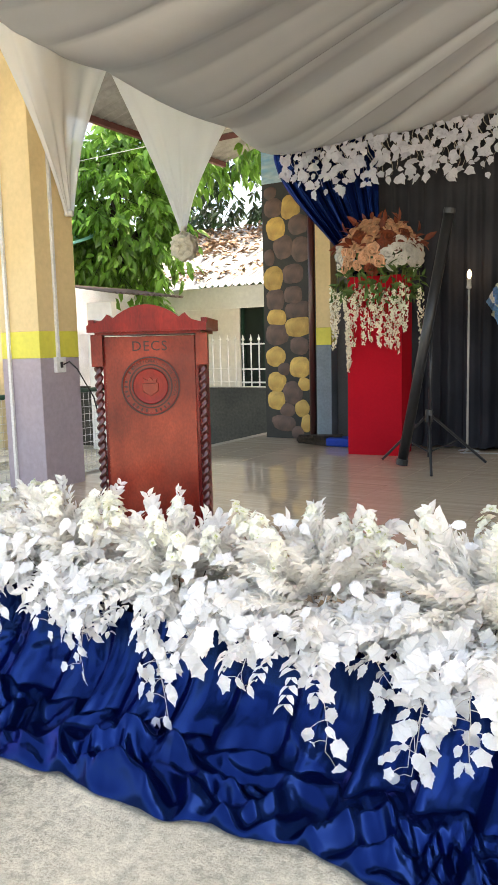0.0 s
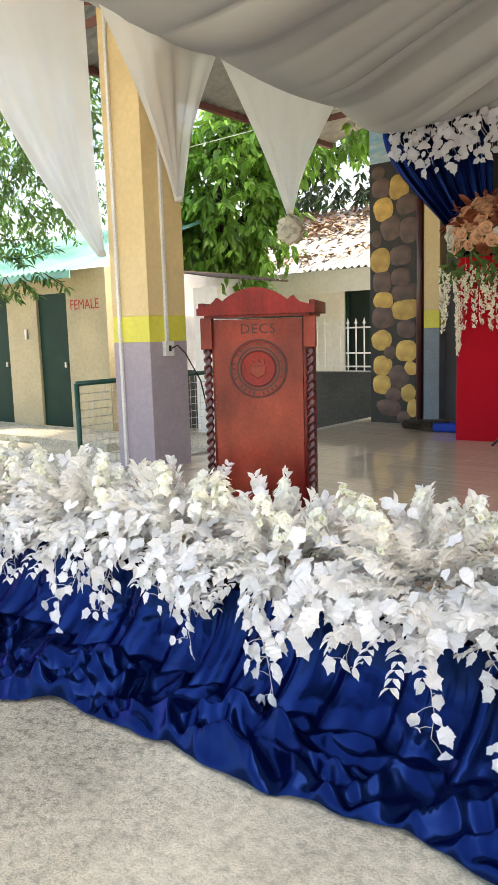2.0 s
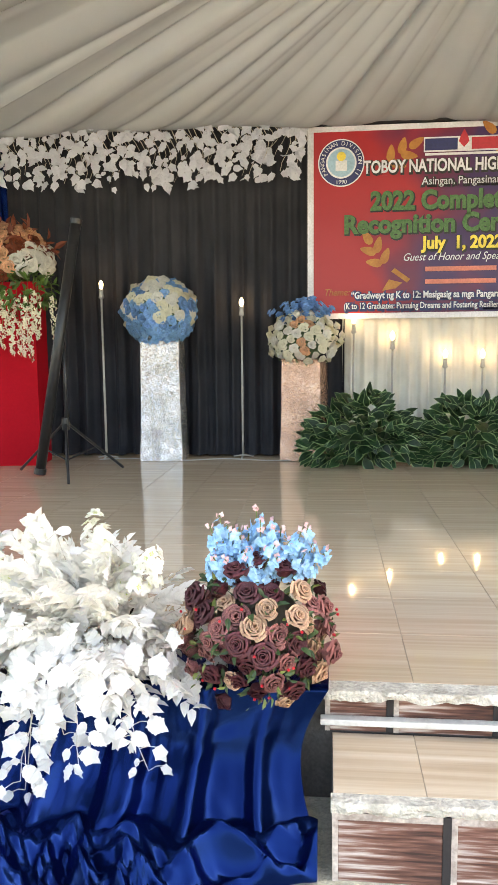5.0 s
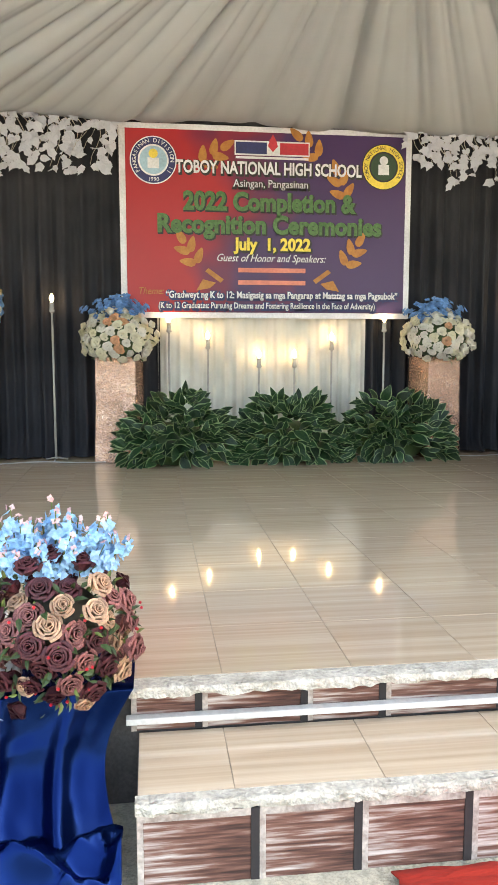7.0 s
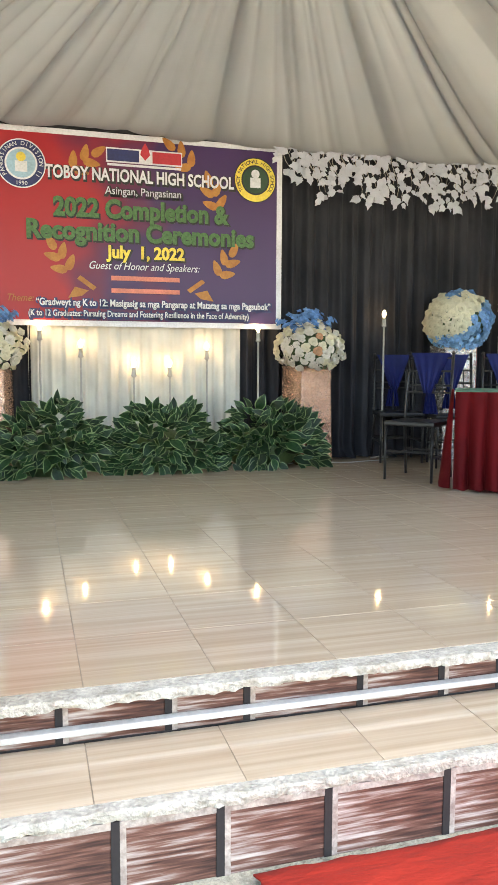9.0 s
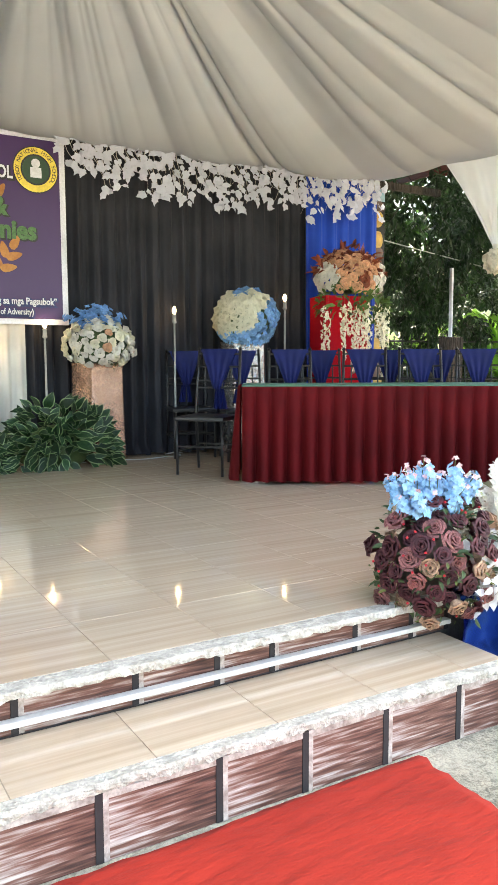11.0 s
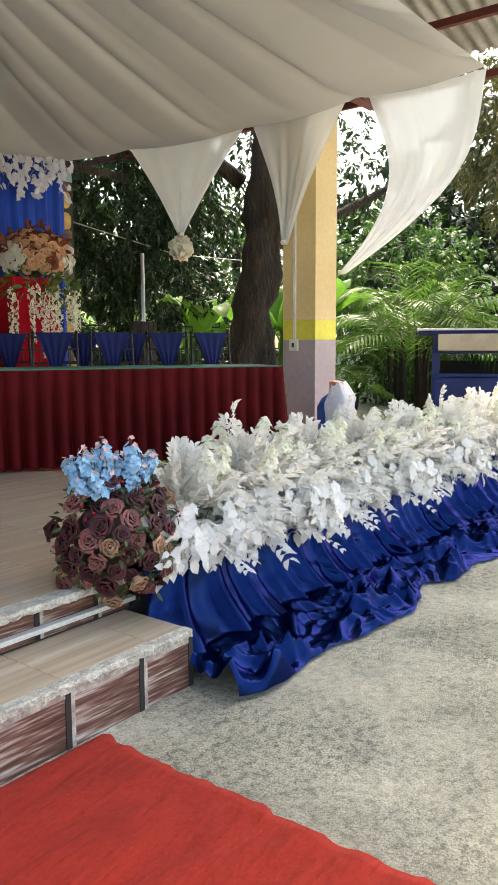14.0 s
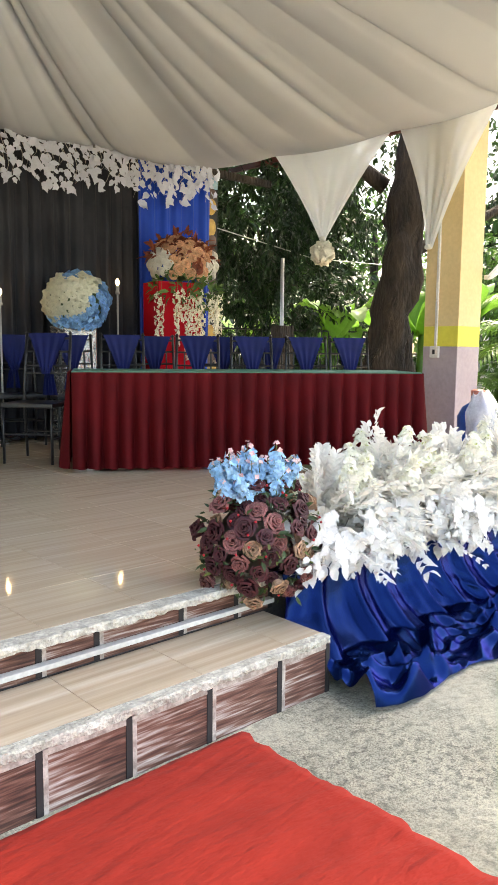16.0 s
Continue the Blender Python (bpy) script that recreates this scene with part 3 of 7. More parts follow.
curtain("blue_curtain", -3.95, -2.80, 7.40, 1.85, 3.38, M_SATIN, "royal blue curtain swept aside towards the red stand", 0.14, 0.04, 5, gather=(-2.78, 1.85))
curtain("blue_curtain", 5.38, 6.42, 7.42, S, 3.38, M_BLUE_CLOTH, "royal blue pleated curtain hanging straight", 0.19, 0.07, 6)

APEX = Vector((1.7, 4.5, 4.55))
EDGE = [Vector(p) for p in ((1.4, 2.55, 3.62), (4.2, 2.65, 3.50), (6.95, 2.72, 3.56), (6.90, 3.85, 3.53), (6.86, 5.12, 3.47), (6.62, 6.55, 3.43), (6.42, 7.42, 3.40), (5.0, 7.40, 3.37),
                                   (3.0, 7.40, 3.37), (1.3, 7.40, 3.40), (-1.0, 7.40, 3.42), (-3.0, 7.40, 3.40), (-4.08, 7.40, 3.40), (-4.10, 6.80, 3.52), (-4.10, 5.05, 3.55), (-4.05, 3.72, 3.55), (-4.1, 2.65, 3.56), (-1.2, 2.6, 3.50))]


def edge_at(u):
    n = len(EDGE)
    lens = [(EDGE[(i + 1) % n] - EDGE[i]).length for i in range(n)]
    s = (u % 1.0) * sum(lens)
    for i, l in enumerate(lens):
        if s <= l:
            k = s / l
            p = EDGE[i].lerp(EDGE[(i + 1) % n], k)
            side = abs(p.x - 1.4) > 5.2 and l > 1.0
            p.z -= (0.05 if side else 0.02) * math.sin(math.pi * k)
            return p
        s -= l
    return EDGE[0].copy()


def canopy_at(u, v):
    p = edge_at(u)
    q = p.lerp(APEX, v * 0.985)
    lift = v ** 1.25
    q.z = p.z + (APEX.z - p.z) * lift
    w = min(1.0, v * 9) ** 0.6 * min(1.0, (1 - v) * 3)
    a = u * 2 * math.pi
    ca, sa = math.cos(a), math.sin(a)
    ph = a * 30 + 3.0 * noise.noise((ca * 4, sa * 4, v * 0.5))
    f = abs(math.sin(ph))
    own = max(0.0, 0.15 + 1.5 * noise.noise((math.floor(ph / math.pi + 0.5) * 0.73, 11, 0)))
    mid = math.exp(-((p.x - 1.6) / 2.4) ** 2) if p.y > 7 else 0.0
    g = abs(math.sin(a * 57 + 3.0 * noise.noise((ca * 5, sa * 5, v * 0.6 + 3))))
    big = noise.noise((ca * 3.0, sa * 3.0, v * 1.6 + 7))
    soft = math.sin(a * 22 + 2.0 * noise.noise((ca * 3, sa * 3, v * 1.2)))
    q.z += w * (0.15 * (own * 0.8 + 0.35 * mid) * (1 - f) ** 1.7 + 0.035 * mid * (1 - g) ** 1.5 * (0.5 + v) + 0.025 * soft + 0.09 * big) - 0.13 * w
    return q


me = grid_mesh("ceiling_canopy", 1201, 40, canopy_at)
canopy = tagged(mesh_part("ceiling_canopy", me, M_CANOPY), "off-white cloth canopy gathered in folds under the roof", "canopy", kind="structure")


def swag(name, a, b, tip, seed, label, depth=0.05, pinch=0.03, curve=0.0):
    """A cloth hung from the edge a-b and drawn together at tip."""
    a, b, tip = Vector(a), Vector(b), Vector(tip)

    def at(u, v):
        top = a.lerp(b, u)
        top.z -= 0.03 * math.sin(math.pi * u)
        low = tip + (b - a).normalized() * pinch * (u - 0.5) * 2
        k = v ** 0.92
        p = top.lerp(low, k)
        cl, cr = curve if isinstance(curve, tuple) else (curve / 2, -curve / 2)
        p += (b - a) * (cl + (cr - cl) * u) * math.sin(math.pi * v)
        fold = math.sin(u * 31 + seed + 1.5 * noise.noise((u * 4, v * 2, seed))) * 0.6 + math.sin(u * 13 + seed * 2) * 0.4
        n = (b - a).cross(Vector((0, 0, 1))).normalized()
        return p + n * depth * fold * (0.25 + 0.75 * v) * (1 - 0.55 * v)
    me = grid_mesh(name, 70, 50, at)
    o = tagged(mesh_part(name, me, M_SWAG), label, "drapery")
    part("tie", lathe([(0.030, -0.02), (0.036, -0.012), (0.036, 0.012), (0.030, 0.02)], 14, m=pose(tip.x, tip.y, tip.z + 0.02)), M_WHITE_CLOTH, o, "tied white cloth band", True)
    return o


swag("cloth_swag", (-4.12, 6.80, 3.54), (-4.12, 5.12, 3.56), (-4.10, 5.98, 2.45), 1, "white sheer cloth gathered to a point above a rosette", curve=0.06)
swag("cloth_swag", (-4.06, 5.00, 3.56), (-3.98, 3.74, 3.54), (-4.11, 4.55, 2.40), 2, "white sheer cloth drawn against the pillar", curve=0.1)
swag("cloth_swag", (-4.05, 3.68, 3.56), (-4.10, 2.62, 3.54), (-4.60, 4.19, 2.02), 3, "white sheer cloth tied back to the pillar", curve=(0.02, 0.12))
swag("cloth_swag", (6.62, 6.55, 3.43), (6.84, 5.14, 3.47), (6.66, 5.86, 2.46), 4, "white sheer cloth gathered to a point above a rosette", curve=0.04)
swag("cloth_swag", (6.86, 5.06, 3.48), (6.86, 3.98, 3.53), (6.93, 4.72, 2.30), 5, "white sheer cloth drawn against the pillar", curve=0.1)
swag("cloth_swag", (6.90, 3.78, 3.53), (6.96, 2.72, 3.55), (7.40, 4.34, 2.02), 6, "white sheer cloth tied back to the pillar", depth=0.07, curve=(0.34, 0.42))

M_ROSETTE = mat("cream_net", (0.80, 0.77, 0.66), (0.72, 0.68, 0.56), 0.8, scale=12, translucent=0.3)


def rosette(loc, seed, label):
    rng = random.Random(seed)
    bm = bmesh.new()
    t = tagged(new("cloth_rosette"), label, "rosette")
    t.location = loc
    for k in range(26):
        d = Vector((rng.gauss(0, 1), rng.gauss(0, 1), rng.gauss(0, 0.8))).normalized()
        m = facing(d * 0.085, d.orthogonal(), d, rng.uniform(0.07, 0.10))
        n = 9
        c = bm.verts.new(m @ Vector((0, 0, -0.3)))
        ring = [bm.verts.new(m @ Vector((math.cos(6.283 * i / n), math.sin(6.283 * i / n), 0.35 * math.sin(i * 2.6 + k)))) for i in range(n)]
        mid = [bm.verts.new(m @ Vector((0.5 * math.cos(6.283 * i / n), 0.5 * math.sin(6.283 * i / n), 0.15 + 0.2 * math.sin(i * 3.9 + k)))) for i in range(n)]
        for i in range(n):
            bm.faces.new((c, mid[i], mid[(i + 1) % n]))
            bm.faces.new((mid[i], ring[i], ring[(i + 1) % n], mid[(i + 1) % n]))
    part("ruffle", bm, M_ROSETTE, t, smooth=True)["kind"] = "stuff"
    knot = bmesh.new()
    bmesh.ops.create_uvsphere(knot, u_segments=14, v_segments=10, radius=0.085)
    part("knot", knot, M_ROSETTE, t, smooth=True)
    return t


rosette((-4.10, 5.99, 2.31), 1, "cream net rosette hanging under the white swag")
rosette((6.66, 5.86, 2.33), 2, "cream net rosette hanging under the white swag")


def crease(x):
    """A narrow straight ridge once in every unit of x, 0 to 1."""
    return (1 - abs(2 * (x - math.floor(x)) - 1)) ** 1.7


def crumple(x, y, seed):
    """Height of rumpled satin, 0 to about 1: straight ridges crossing at angles, fading in and out."""
    wx = x + 0.12 * noise.noise((x * 2.6, y * 2.6, seed + 20))
    wy = y + 0.12 * noise.noise((x * 2.6, y * 2.6, seed + 31))
    h = 0.0
    for k, (ang, wave, amt) in enumerate(((0.30, 0.24, 0.50), (-0.60, 0.19, 0.42), (1.20, 0.15, 0.32), (-1.15, 0.10, 0.20), (0.15, 0.075, 0.13), (0.8, 0.06, 0.09))):
        mask = max(0.0, min(1.0, 0.55 + 1.9 * noise.noise((wx * 3.1 + 7 * k, wy * 3.1, seed + 3 * k))))
        h += amt * mask * crease((wx * math.sin(ang) + wy * math.cos(ang)) / wave + 0.8 * noise.noise((wx * 3.6, wy * 3.6, seed + 9 * k)))
    return min(1.0, h * 1.1)


def skirt(name, x0, x1, seed, label):
    """Satin hung over the stage edge and left to pool on the yard."""
    right = x0 > 2

    def hang(x, k):
        f1 = noise.noise((x * 1.7, seed, 0)) + 0.5 * noise.noise((x * 4.1, seed, 3))
        fold = max(0.0, 0.5 + 0.5 * pleats(x + 0.06 * f1 * k, seed, 0.22)) ** 1.7 * (0.75 + 0.9 * noise.noise((x * 1.3, seed, 5)))
        y = FRONT - 0.012 - 0.015 * k - 0.12 * k ** 3
        y -= 0.045 * k * k * crumple(x, 0.3 - 0.45 * k, seed + 40)
        return y - (0.018 + 0.11 * k) * fold - 0.035 * k * f1 - 0.022 * k * noise.noise((x * 8, k * 0.7, seed + 3)) - 0.012

    def at(u, v):
        x = x0 + (x1 - x0) * u
        f1 = noise.noise((x * 2.6, seed, 0))
        hem = 1.86 + 0.13 * noise.noise((x * 1.3, seed, 8)) + 0.09 * noise.noise((x * 3.3, seed, 9))
        if not right:
            hem += 0.10 * max(0.0, min(1.0, x + 1.8))
        near = max(0.0, 1 - (x - x0) / 0.45) if right else max(0.0, 1 - (x1 - x) / 0.4)
        hem += (1.90 - hem) * near if right else (2.12 - hem) * near
        spread = 0.16 * (1 - near) + (-0.03 * near) if right else -0.03
        if v < 0.10:                                        # lying on the stage
            k = v / 0.10
            y, z = FRONT + 0.30 - 0.305 * k, S + 0.012 + 0.006 * f1 * (1 - k)
        elif v < 0.48:                                      # hanging
            k = (v - 0.10) / 0.38
            z = S + 0.012 - (S - 0.055) * k
            y = hang(x + (0.14 * k if right else 0.0), k)
            x += spread * k ** 1.6 - (0.0 if right else 0.10 * near * math.sin(math.pi * k * 0.9) * 0.7)
        else:                                               # pooled on the ground
            k = (v - 0.48) / 0.52
            y0 = hang(x + (0.14 if right else 0.0), 1.0)
            x += spread
            y = y0 + (hem - y0) * k
            x += 0.05 * noise.noise((x * 5, y * 5, seed + 14)) * min(1.0, k * 4) * (1 - near)
            y += 0.05 * noise.noise((x * 5, y * 5, seed + 17)) * min(1.0, k * 3)
            fade = min(1.0, (1 - k) * 7) ** 0.5
            rise = min(1.0, k * 2.0)
            rise = rise * rise * (3 - 2 * rise)
            z = (1 - rise) * (0.067 - 0.03 * k + 0.05 * min(1.0, k * 8) * crumple(x, y, seed)) + rise * (0.012 + 0.20 * crumple(x, y, seed) * (0.12 + 0.88 * fade) * (1 - 0.35 * k))
        return x, y, max(z, 0.006)
    me = grid_mesh(name, int((x1 - x0) * 110), 120, at)
    o = mesh_part(name, me, M_SATIN)
    return tagged(o, label, "cloth")


skirt("stage_skirt_cloth", -4.9, 0.205, 11, "shiny royal blue satin cloth draped over the stage edge")
skirt("stage_skirt_cloth", 2.68, 8.6, 23, "shiny royal blue satin cloth draped over the stage edge")

# ---------- roof over the stage and yard ----------
def roof_sheet(name, x0, x1, z0, z1, y0, y1):
    def at(u, v):
        y = y0 + (y1 - y0) * u
        x = x0 + (x1 - x0) * v
        return x, y, z0 + (z1 - z0) * v + 0.018 * math.sin(y / 0.15 * 2 * math.pi)
    return mesh_part(name, grid_mesh(name, int((y1 - y0) / 0.15 * 8), 3, at), M_ROOF_SHEET)


roof = tagged(roof_sheet("roof", 1.45, 8.6, 6.0, 4.3, 1.6, 10.0), "unpainted corrugated iron roof on red steel trusses", "roof", kind="structure")
r2 = roof_sheet("roof_slope", 1.45, -6.3, 6.0, 4.05, 1.6, 10.0)
r2.parent = roof
for y in (2.35, 4.62, 8.4):
    for sx, xe in ((1, 8.55), (-1, -6.2)):
        bm = tube([(1.45, y, 5.85), (xe, y, 3.95)], 0.05, 4)
        tube([(xe - sx * 0.1, y, 3.93), (1.45, y, 3.98)], 0.045, 4, bm)
        for k in range(1, 9):
            x = xe + (1.45 - xe) * k / 9
            zt = 3.95 + 1.9 * k / 9
            tube([(x, y, 3.97), (x, y, zt)], 0.025, 4, bm)
            tube([(x, y, zt), (xe + (1.45 - xe) * (k + 0.9) / 9, y, 3.97)], 0.025, 4, bm)
        part("truss", bm, M_BROWN_METAL, roof, "red-brown painted steel truss")
for k in range(9):
    f = k / 8
    for sx, xe in ((1, 8.55), (-1, -6.2)):
        x, z = 1.45 + (xe - 1.45) * f, 5.9 - 1.9 * f
        part("purlin", box(x - 0.03, x + 0.03, 1.6, 10.0, z, z + 0.07), M_BROWN_METAL, roof)

# ---------- things on the stage ----------
# lectern
def lectern(m):
    t = thing("lectern", "red varnished wooden lectern with a carved seal and twisted columns", "lectern", m)
    w, d, h = 0.49, 0.38, 1.10
    part("body", box(-w / 2 + 0.03, w / 2 - 0.03, -d / 2 + 0.02, d / 2, 0.04, h - 0.02, 0.004), M_WOOD_RED, t)
    part("front_panel", box(-w / 2 + 0.045, w / 2 - 0.045, -d / 2 + 0.008, -d / 2 + 0.024, 0.06, h - 0.02, 0.003), M_WOOD_FACE, t, "worn red-brown front panel")
    part("plinth", box(-w / 2 - 0.02, w / 2 + 0.02, -d / 2 - 0.02, d / 2 + 0.01, 0.0, 0.06, 0.006), M_WOOD_RED, t)
    for sx in (-1, 1):
        x = sx * (w / 2 - 0.012)
        part("corner_block", box(x - 0.026, x + 0.026, -d / 2 - 0.008, -d / 2 + 0.045, h - 0.15, h - 0.01, 0.004), M_WOOD_FACE, t)
        bm = bmesh.new()
        n, rows = 12, 150
        prev = None
        for i in range(rows):
            z = 0.06 + (h - 0.21) * i / (rows - 1)
            ring = []
            for k in range(n):
                a = 2 * math.pi * k / n
                r = 0.015 + 0.006 * math.cos(2 * (a - z * 2 * math.pi / 0.075))
                ring.append(bm.verts.new((x + r * math.cos(a), -d / 2 + 0.012 + r * math.sin(a), z)))
            if prev:
                for k in range(n):
                    bm.faces.new((prev[k], prev[(k + 1) % n], ring[(k + 1) % n], ring[k]))
            prev = ring
        part("twisted_column", bm, M_WOOD_DARK, t, "dark twisted column", True)
    # crest with a low bow and two ears
    bm = bmesh.new()
    prof = []
    n = 40
    for i in range(n + 1):
        u = -1 + 2 * i / n
        a = abs(u)
        z = 0.055 + 0.060 * math.cos(min(a / 0.56, 1) * math.pi / 2) ** 0.8 if a < 0.56 else 0.055 + 0.022 * math.exp(-((a - 0.64) / 0.06) ** 2) - 0.025 * max(0, a - 0.66) / 0.34
        prof.append((u * 0.262, z))
    fr = [bm.verts.new((x, -d / 2 - 0.05, h + z)) for x, z in prof]
    lo = [bm.verts.new((x, -d / 2 - 0.05, h)) for x, z in prof]
    fb = [bm.verts.new((x, -d / 2 - 0.02, h + z)) for x, z in prof]
    lb = [bm.verts.new((x, -d / 2 - 0.02, h)) for x, z in prof]
    for i in range(n):
        bm.faces.new((lo[i], lo[i + 1], fr[i + 1], fr[i]))
        bm.faces.new((fr[i], fr[i + 1], fb[i + 1], fb[i]))
        bm.faces.new((fb[i], fb[i + 1], lb[i + 1], lb[i]))
        bm.faces.new((lb[i], lb[i + 1], lo[i + 1], lo[i]))
    bm.faces.new((lo[0], fr[0], fb[0], lb[0])), bm.faces.new((lo[-1], lb[-1], fb[-1], fr[-1]))
    part("crest", bm, M_WOOD_RED, t)
    for sx in (-1, 1):
        bm = box(min(sx * 0.234, sx * 0.262), max(sx * 0.234, sx * 0.262), -d / 2 - 0.02, d / 2 + 0.03, h, h + 0.055, 0.004)
        part("side_board", bm, M_WOOD_RED, t)
    part("top", box(-0.235, 0.235, -d / 2 - 0.021, d / 2 + 0.03, h - 0.012, h + 0.012), M_WOOD_RED, t)
    # carved seal
    fy = -d / 2 + 0.008
    flat = Matrix.Rotation(math.pi / 2, 4, "X")
    seal = part("carved_seal", lathe([(0.128, 0), (0.128, 0.003), (0.122, 0.005), (0.118, 0.003), (0.118, 0.002)], 48, m=pose(0, fy - 0.001, 0.86) @ flat), M_WOOD_FACE, t, "round carved school seal")
    for r, wd in ((0.125, 0.006), (0.092, 0.006), (0.079, 0.005)):
        part("carved_ring", ring_bm(r, r + wd, 0.003, 48, pose(0, fy - 0.0052, 0.86) @ flat), M_CARVED, seal)
    part("carved_disc", lathe([(0.079, 0), (0.076, 0.004), (0.060, 0.002), (0.0, 0.002)], 40, m=pose(0, fy - 0.0052, 0.86) @ flat), M_WOOD_RED, seal)
    sh = bmesh.new()
    for pts, z0 in (([(-0.035, 0.012), (0.035, 0.012), (0.032, -0.022), (0, -0.042), (-0.032, -0.022)], 0.006), ([(-0.03, 0.036), (-0.012, 0.024), (0, 0.040), (0.012, 0.024), (0.03, 0.036), (0.026, 0.018), (-0.026, 0.018)], 0.006)):
        a = [sh.verts.new((x, fy - 0.006 - z0, 0.86 + z)) for x, z in pts]
        b = [sh.verts.new((x * 1.1, fy - 0.005, 0.86 + z * 1.1)) for x, z in pts]
        sh.faces.new(a)
        for i in range(len(a)):
            sh.faces.new((a[i], b[i], b[(i + 1) % len(a)], a[(i + 1) % len(a)]))
    part("carved_shield", sh, M_WOOD_FACE, seal, "carved shield")
    words = "NATIONAL HIGH SCHOOL"
    for i, ch in enumerate(words):
        if ch == " ":
            continue
        a = radians(118 - 150 * i / (len(words) - 1) + 10)
        mm = pose(0.1105 * math.cos(a), fy - 0.0058, 0.86 + 0.1105 * math.sin(a)) @ Matrix.Rotation(math.pi / 2, 4, "X") @ Matrix.Rotation(a - math.pi / 2, 4, "Z")
        strokes("letter", ch, 0.021, M_CARVED, seal, mm)
    for i in range(17):
        a = radians(-45 - 180 * i / 16)
        mm = pose(0.1105 * math.cos(a), fy - 0.0058, 0.86 + 0.1105 * math.sin(a)) @ Matrix.Rotation(math.pi / 2, 4, "X") @ Matrix.Rotation(a + math.pi / 2, 4, "Z")
        if i % 5 != 4:
            part("carved_bar", box(-0.004, 0.004, -0.007, 0.007, 0, 0.001, m=mm), M_CARVED, seal)
    strokes("lettering", "DECS", 0.062, M_CARVED, t, pose(0, fy - 0.0008, 1.035) @ flat, "carved letters", space=1.12)
    return t


lectern(pose(-2.18, 3.06, S, 0, 0, 27))


# stands, boxes and pedestals
def sequin(name, c):
    """Overlapping sequins: small cells, each tilted by itself; glints are strengthened by bright and dark cell colours.
    """
    m = bpy.data.materials.new(name)
    m.use_nodes = True
    nt = m.node_tree
    N, L = nt.nodes, nt.links
    b = N["Principled BSDF"]
    tc, v, g, nz = N.new("ShaderNodeTexCoord"), N.new("ShaderNodeTexVoronoi"), N.new("ShaderNodeNewGeometry"), N.new("ShaderNodeTexNoise")
    v.inputs["Scale"].default_value, nz.inputs["Scale"].default_value = 185, 5
    L.new(tc.outputs["Object"], v.inputs["Vector"]), L.new(tc.outputs["Object"], nz.inputs["Vector"])
    sep = N.new("ShaderNodeSeparateColor")
    L.new(v.outputs["Color"], sep.inputs[0])
    mr = N.new("ShaderNodeMapRange")
    mr.inputs[3].default_value, mr.inputs[4].default_value = 0.32, 1.55
    L.new(sep.outputs[0], mr.inputs[0])
    m2 = N.new("ShaderNodeMath")
    m2.operation = "MULTIPLY_ADD"
    m2.inputs[1].default_value, m2.inputs[2].default_value = 0.9, 0.1
    L.new(nz.outputs[0], m2.inputs[0])
    m3 = N.new("ShaderNodeMath")
    m3.operation = "MULTIPLY"
    L.new(mr.outputs[0], m3.inputs[0]), L.new(m2.outputs[0], m3.inputs[1])
    sc = N.new("ShaderNodeVectorMath")
    sc.operation = "SCALE"
    sc.inputs[0].default_value = tuple(x * 1.7 for x in c)
    L.new(m3.outputs[0], sc.inputs["Scale"]), L.new(sc.outputs[0], b.inputs["Base Color"])
    sub_, add_, nrm = N.new("ShaderNodeVectorMath"), N.new("ShaderNodeVectorMath"), N.new("ShaderNodeVectorMath")
    sub_.operation, add_.operation, nrm.operation = "MULTIPLY_ADD", "ADD", "NORMALIZE"
    sub_.inputs[1].default_value, sub_.inputs[2].default_value = (0.9, 0.9, 0.9), (-0.45, -0.45, -0.45)
    L.new(v.outputs["Color"], sub_.inputs[0]), L.new(sub_.outputs[0], add_.inputs[0]), L.new(g.outputs["Normal"], add_.inputs[1])
    L.new(add_.outputs[0], nrm.inputs[0]), L.new(nrm.outputs[0], b.inputs["Normal"])
    b.inputs["Roughness"].default_value, b.inputs["Metallic"].default_value = 0.22, 0.75
    return m


M_SILVER = sequin("silver_sequins", (0.80, 0.79, 0.78))
M_ROSE_GOLD = sequin("rose_gold_sequins", (0.80, 0.50, 0.37))


def cloth_pedestal(name, m, w, d, h, material, label, group, seed):
    t = thing(name, label, "pedestal", m, group)

    def at(u, v):
        a = u * 4
        k, f = int(a) % 4, a - int(a)
        c = [(-1, -1), (1, -1), (1, 1), (-1, 1), (-1, -1)]
        x, y = (c[k][0] + (c[k + 1][0] - c[k][0]) * f), (c[k][1] + (c[k + 1][1] - c[k][1]) * f)
        n = math.hypot(x, y)
        x, y = x * (1 - 0.06 * (n - 1)), y * (1 - 0.06 * (n - 1))
        z = h * (1 - v)
        s = 1 + 0.10 * v ** 2 + 0.020 * noise.noise((u * 16, v * 2.4, seed)) + 0.035 * v ** 4 * math.sin(u * 50 + seed)
        return x * w / 2 * s, y * d / 2 * s, max(0.003, z)
    mesh_part("cloth_cover", grid_mesh("cloth_cover", 97, 40, at), material, t)
    part("top_board", box(-w / 2, w / 2, -d / 2, d / 2, h - 0.02, h + 0.004, 0.004), material, t)
    return t


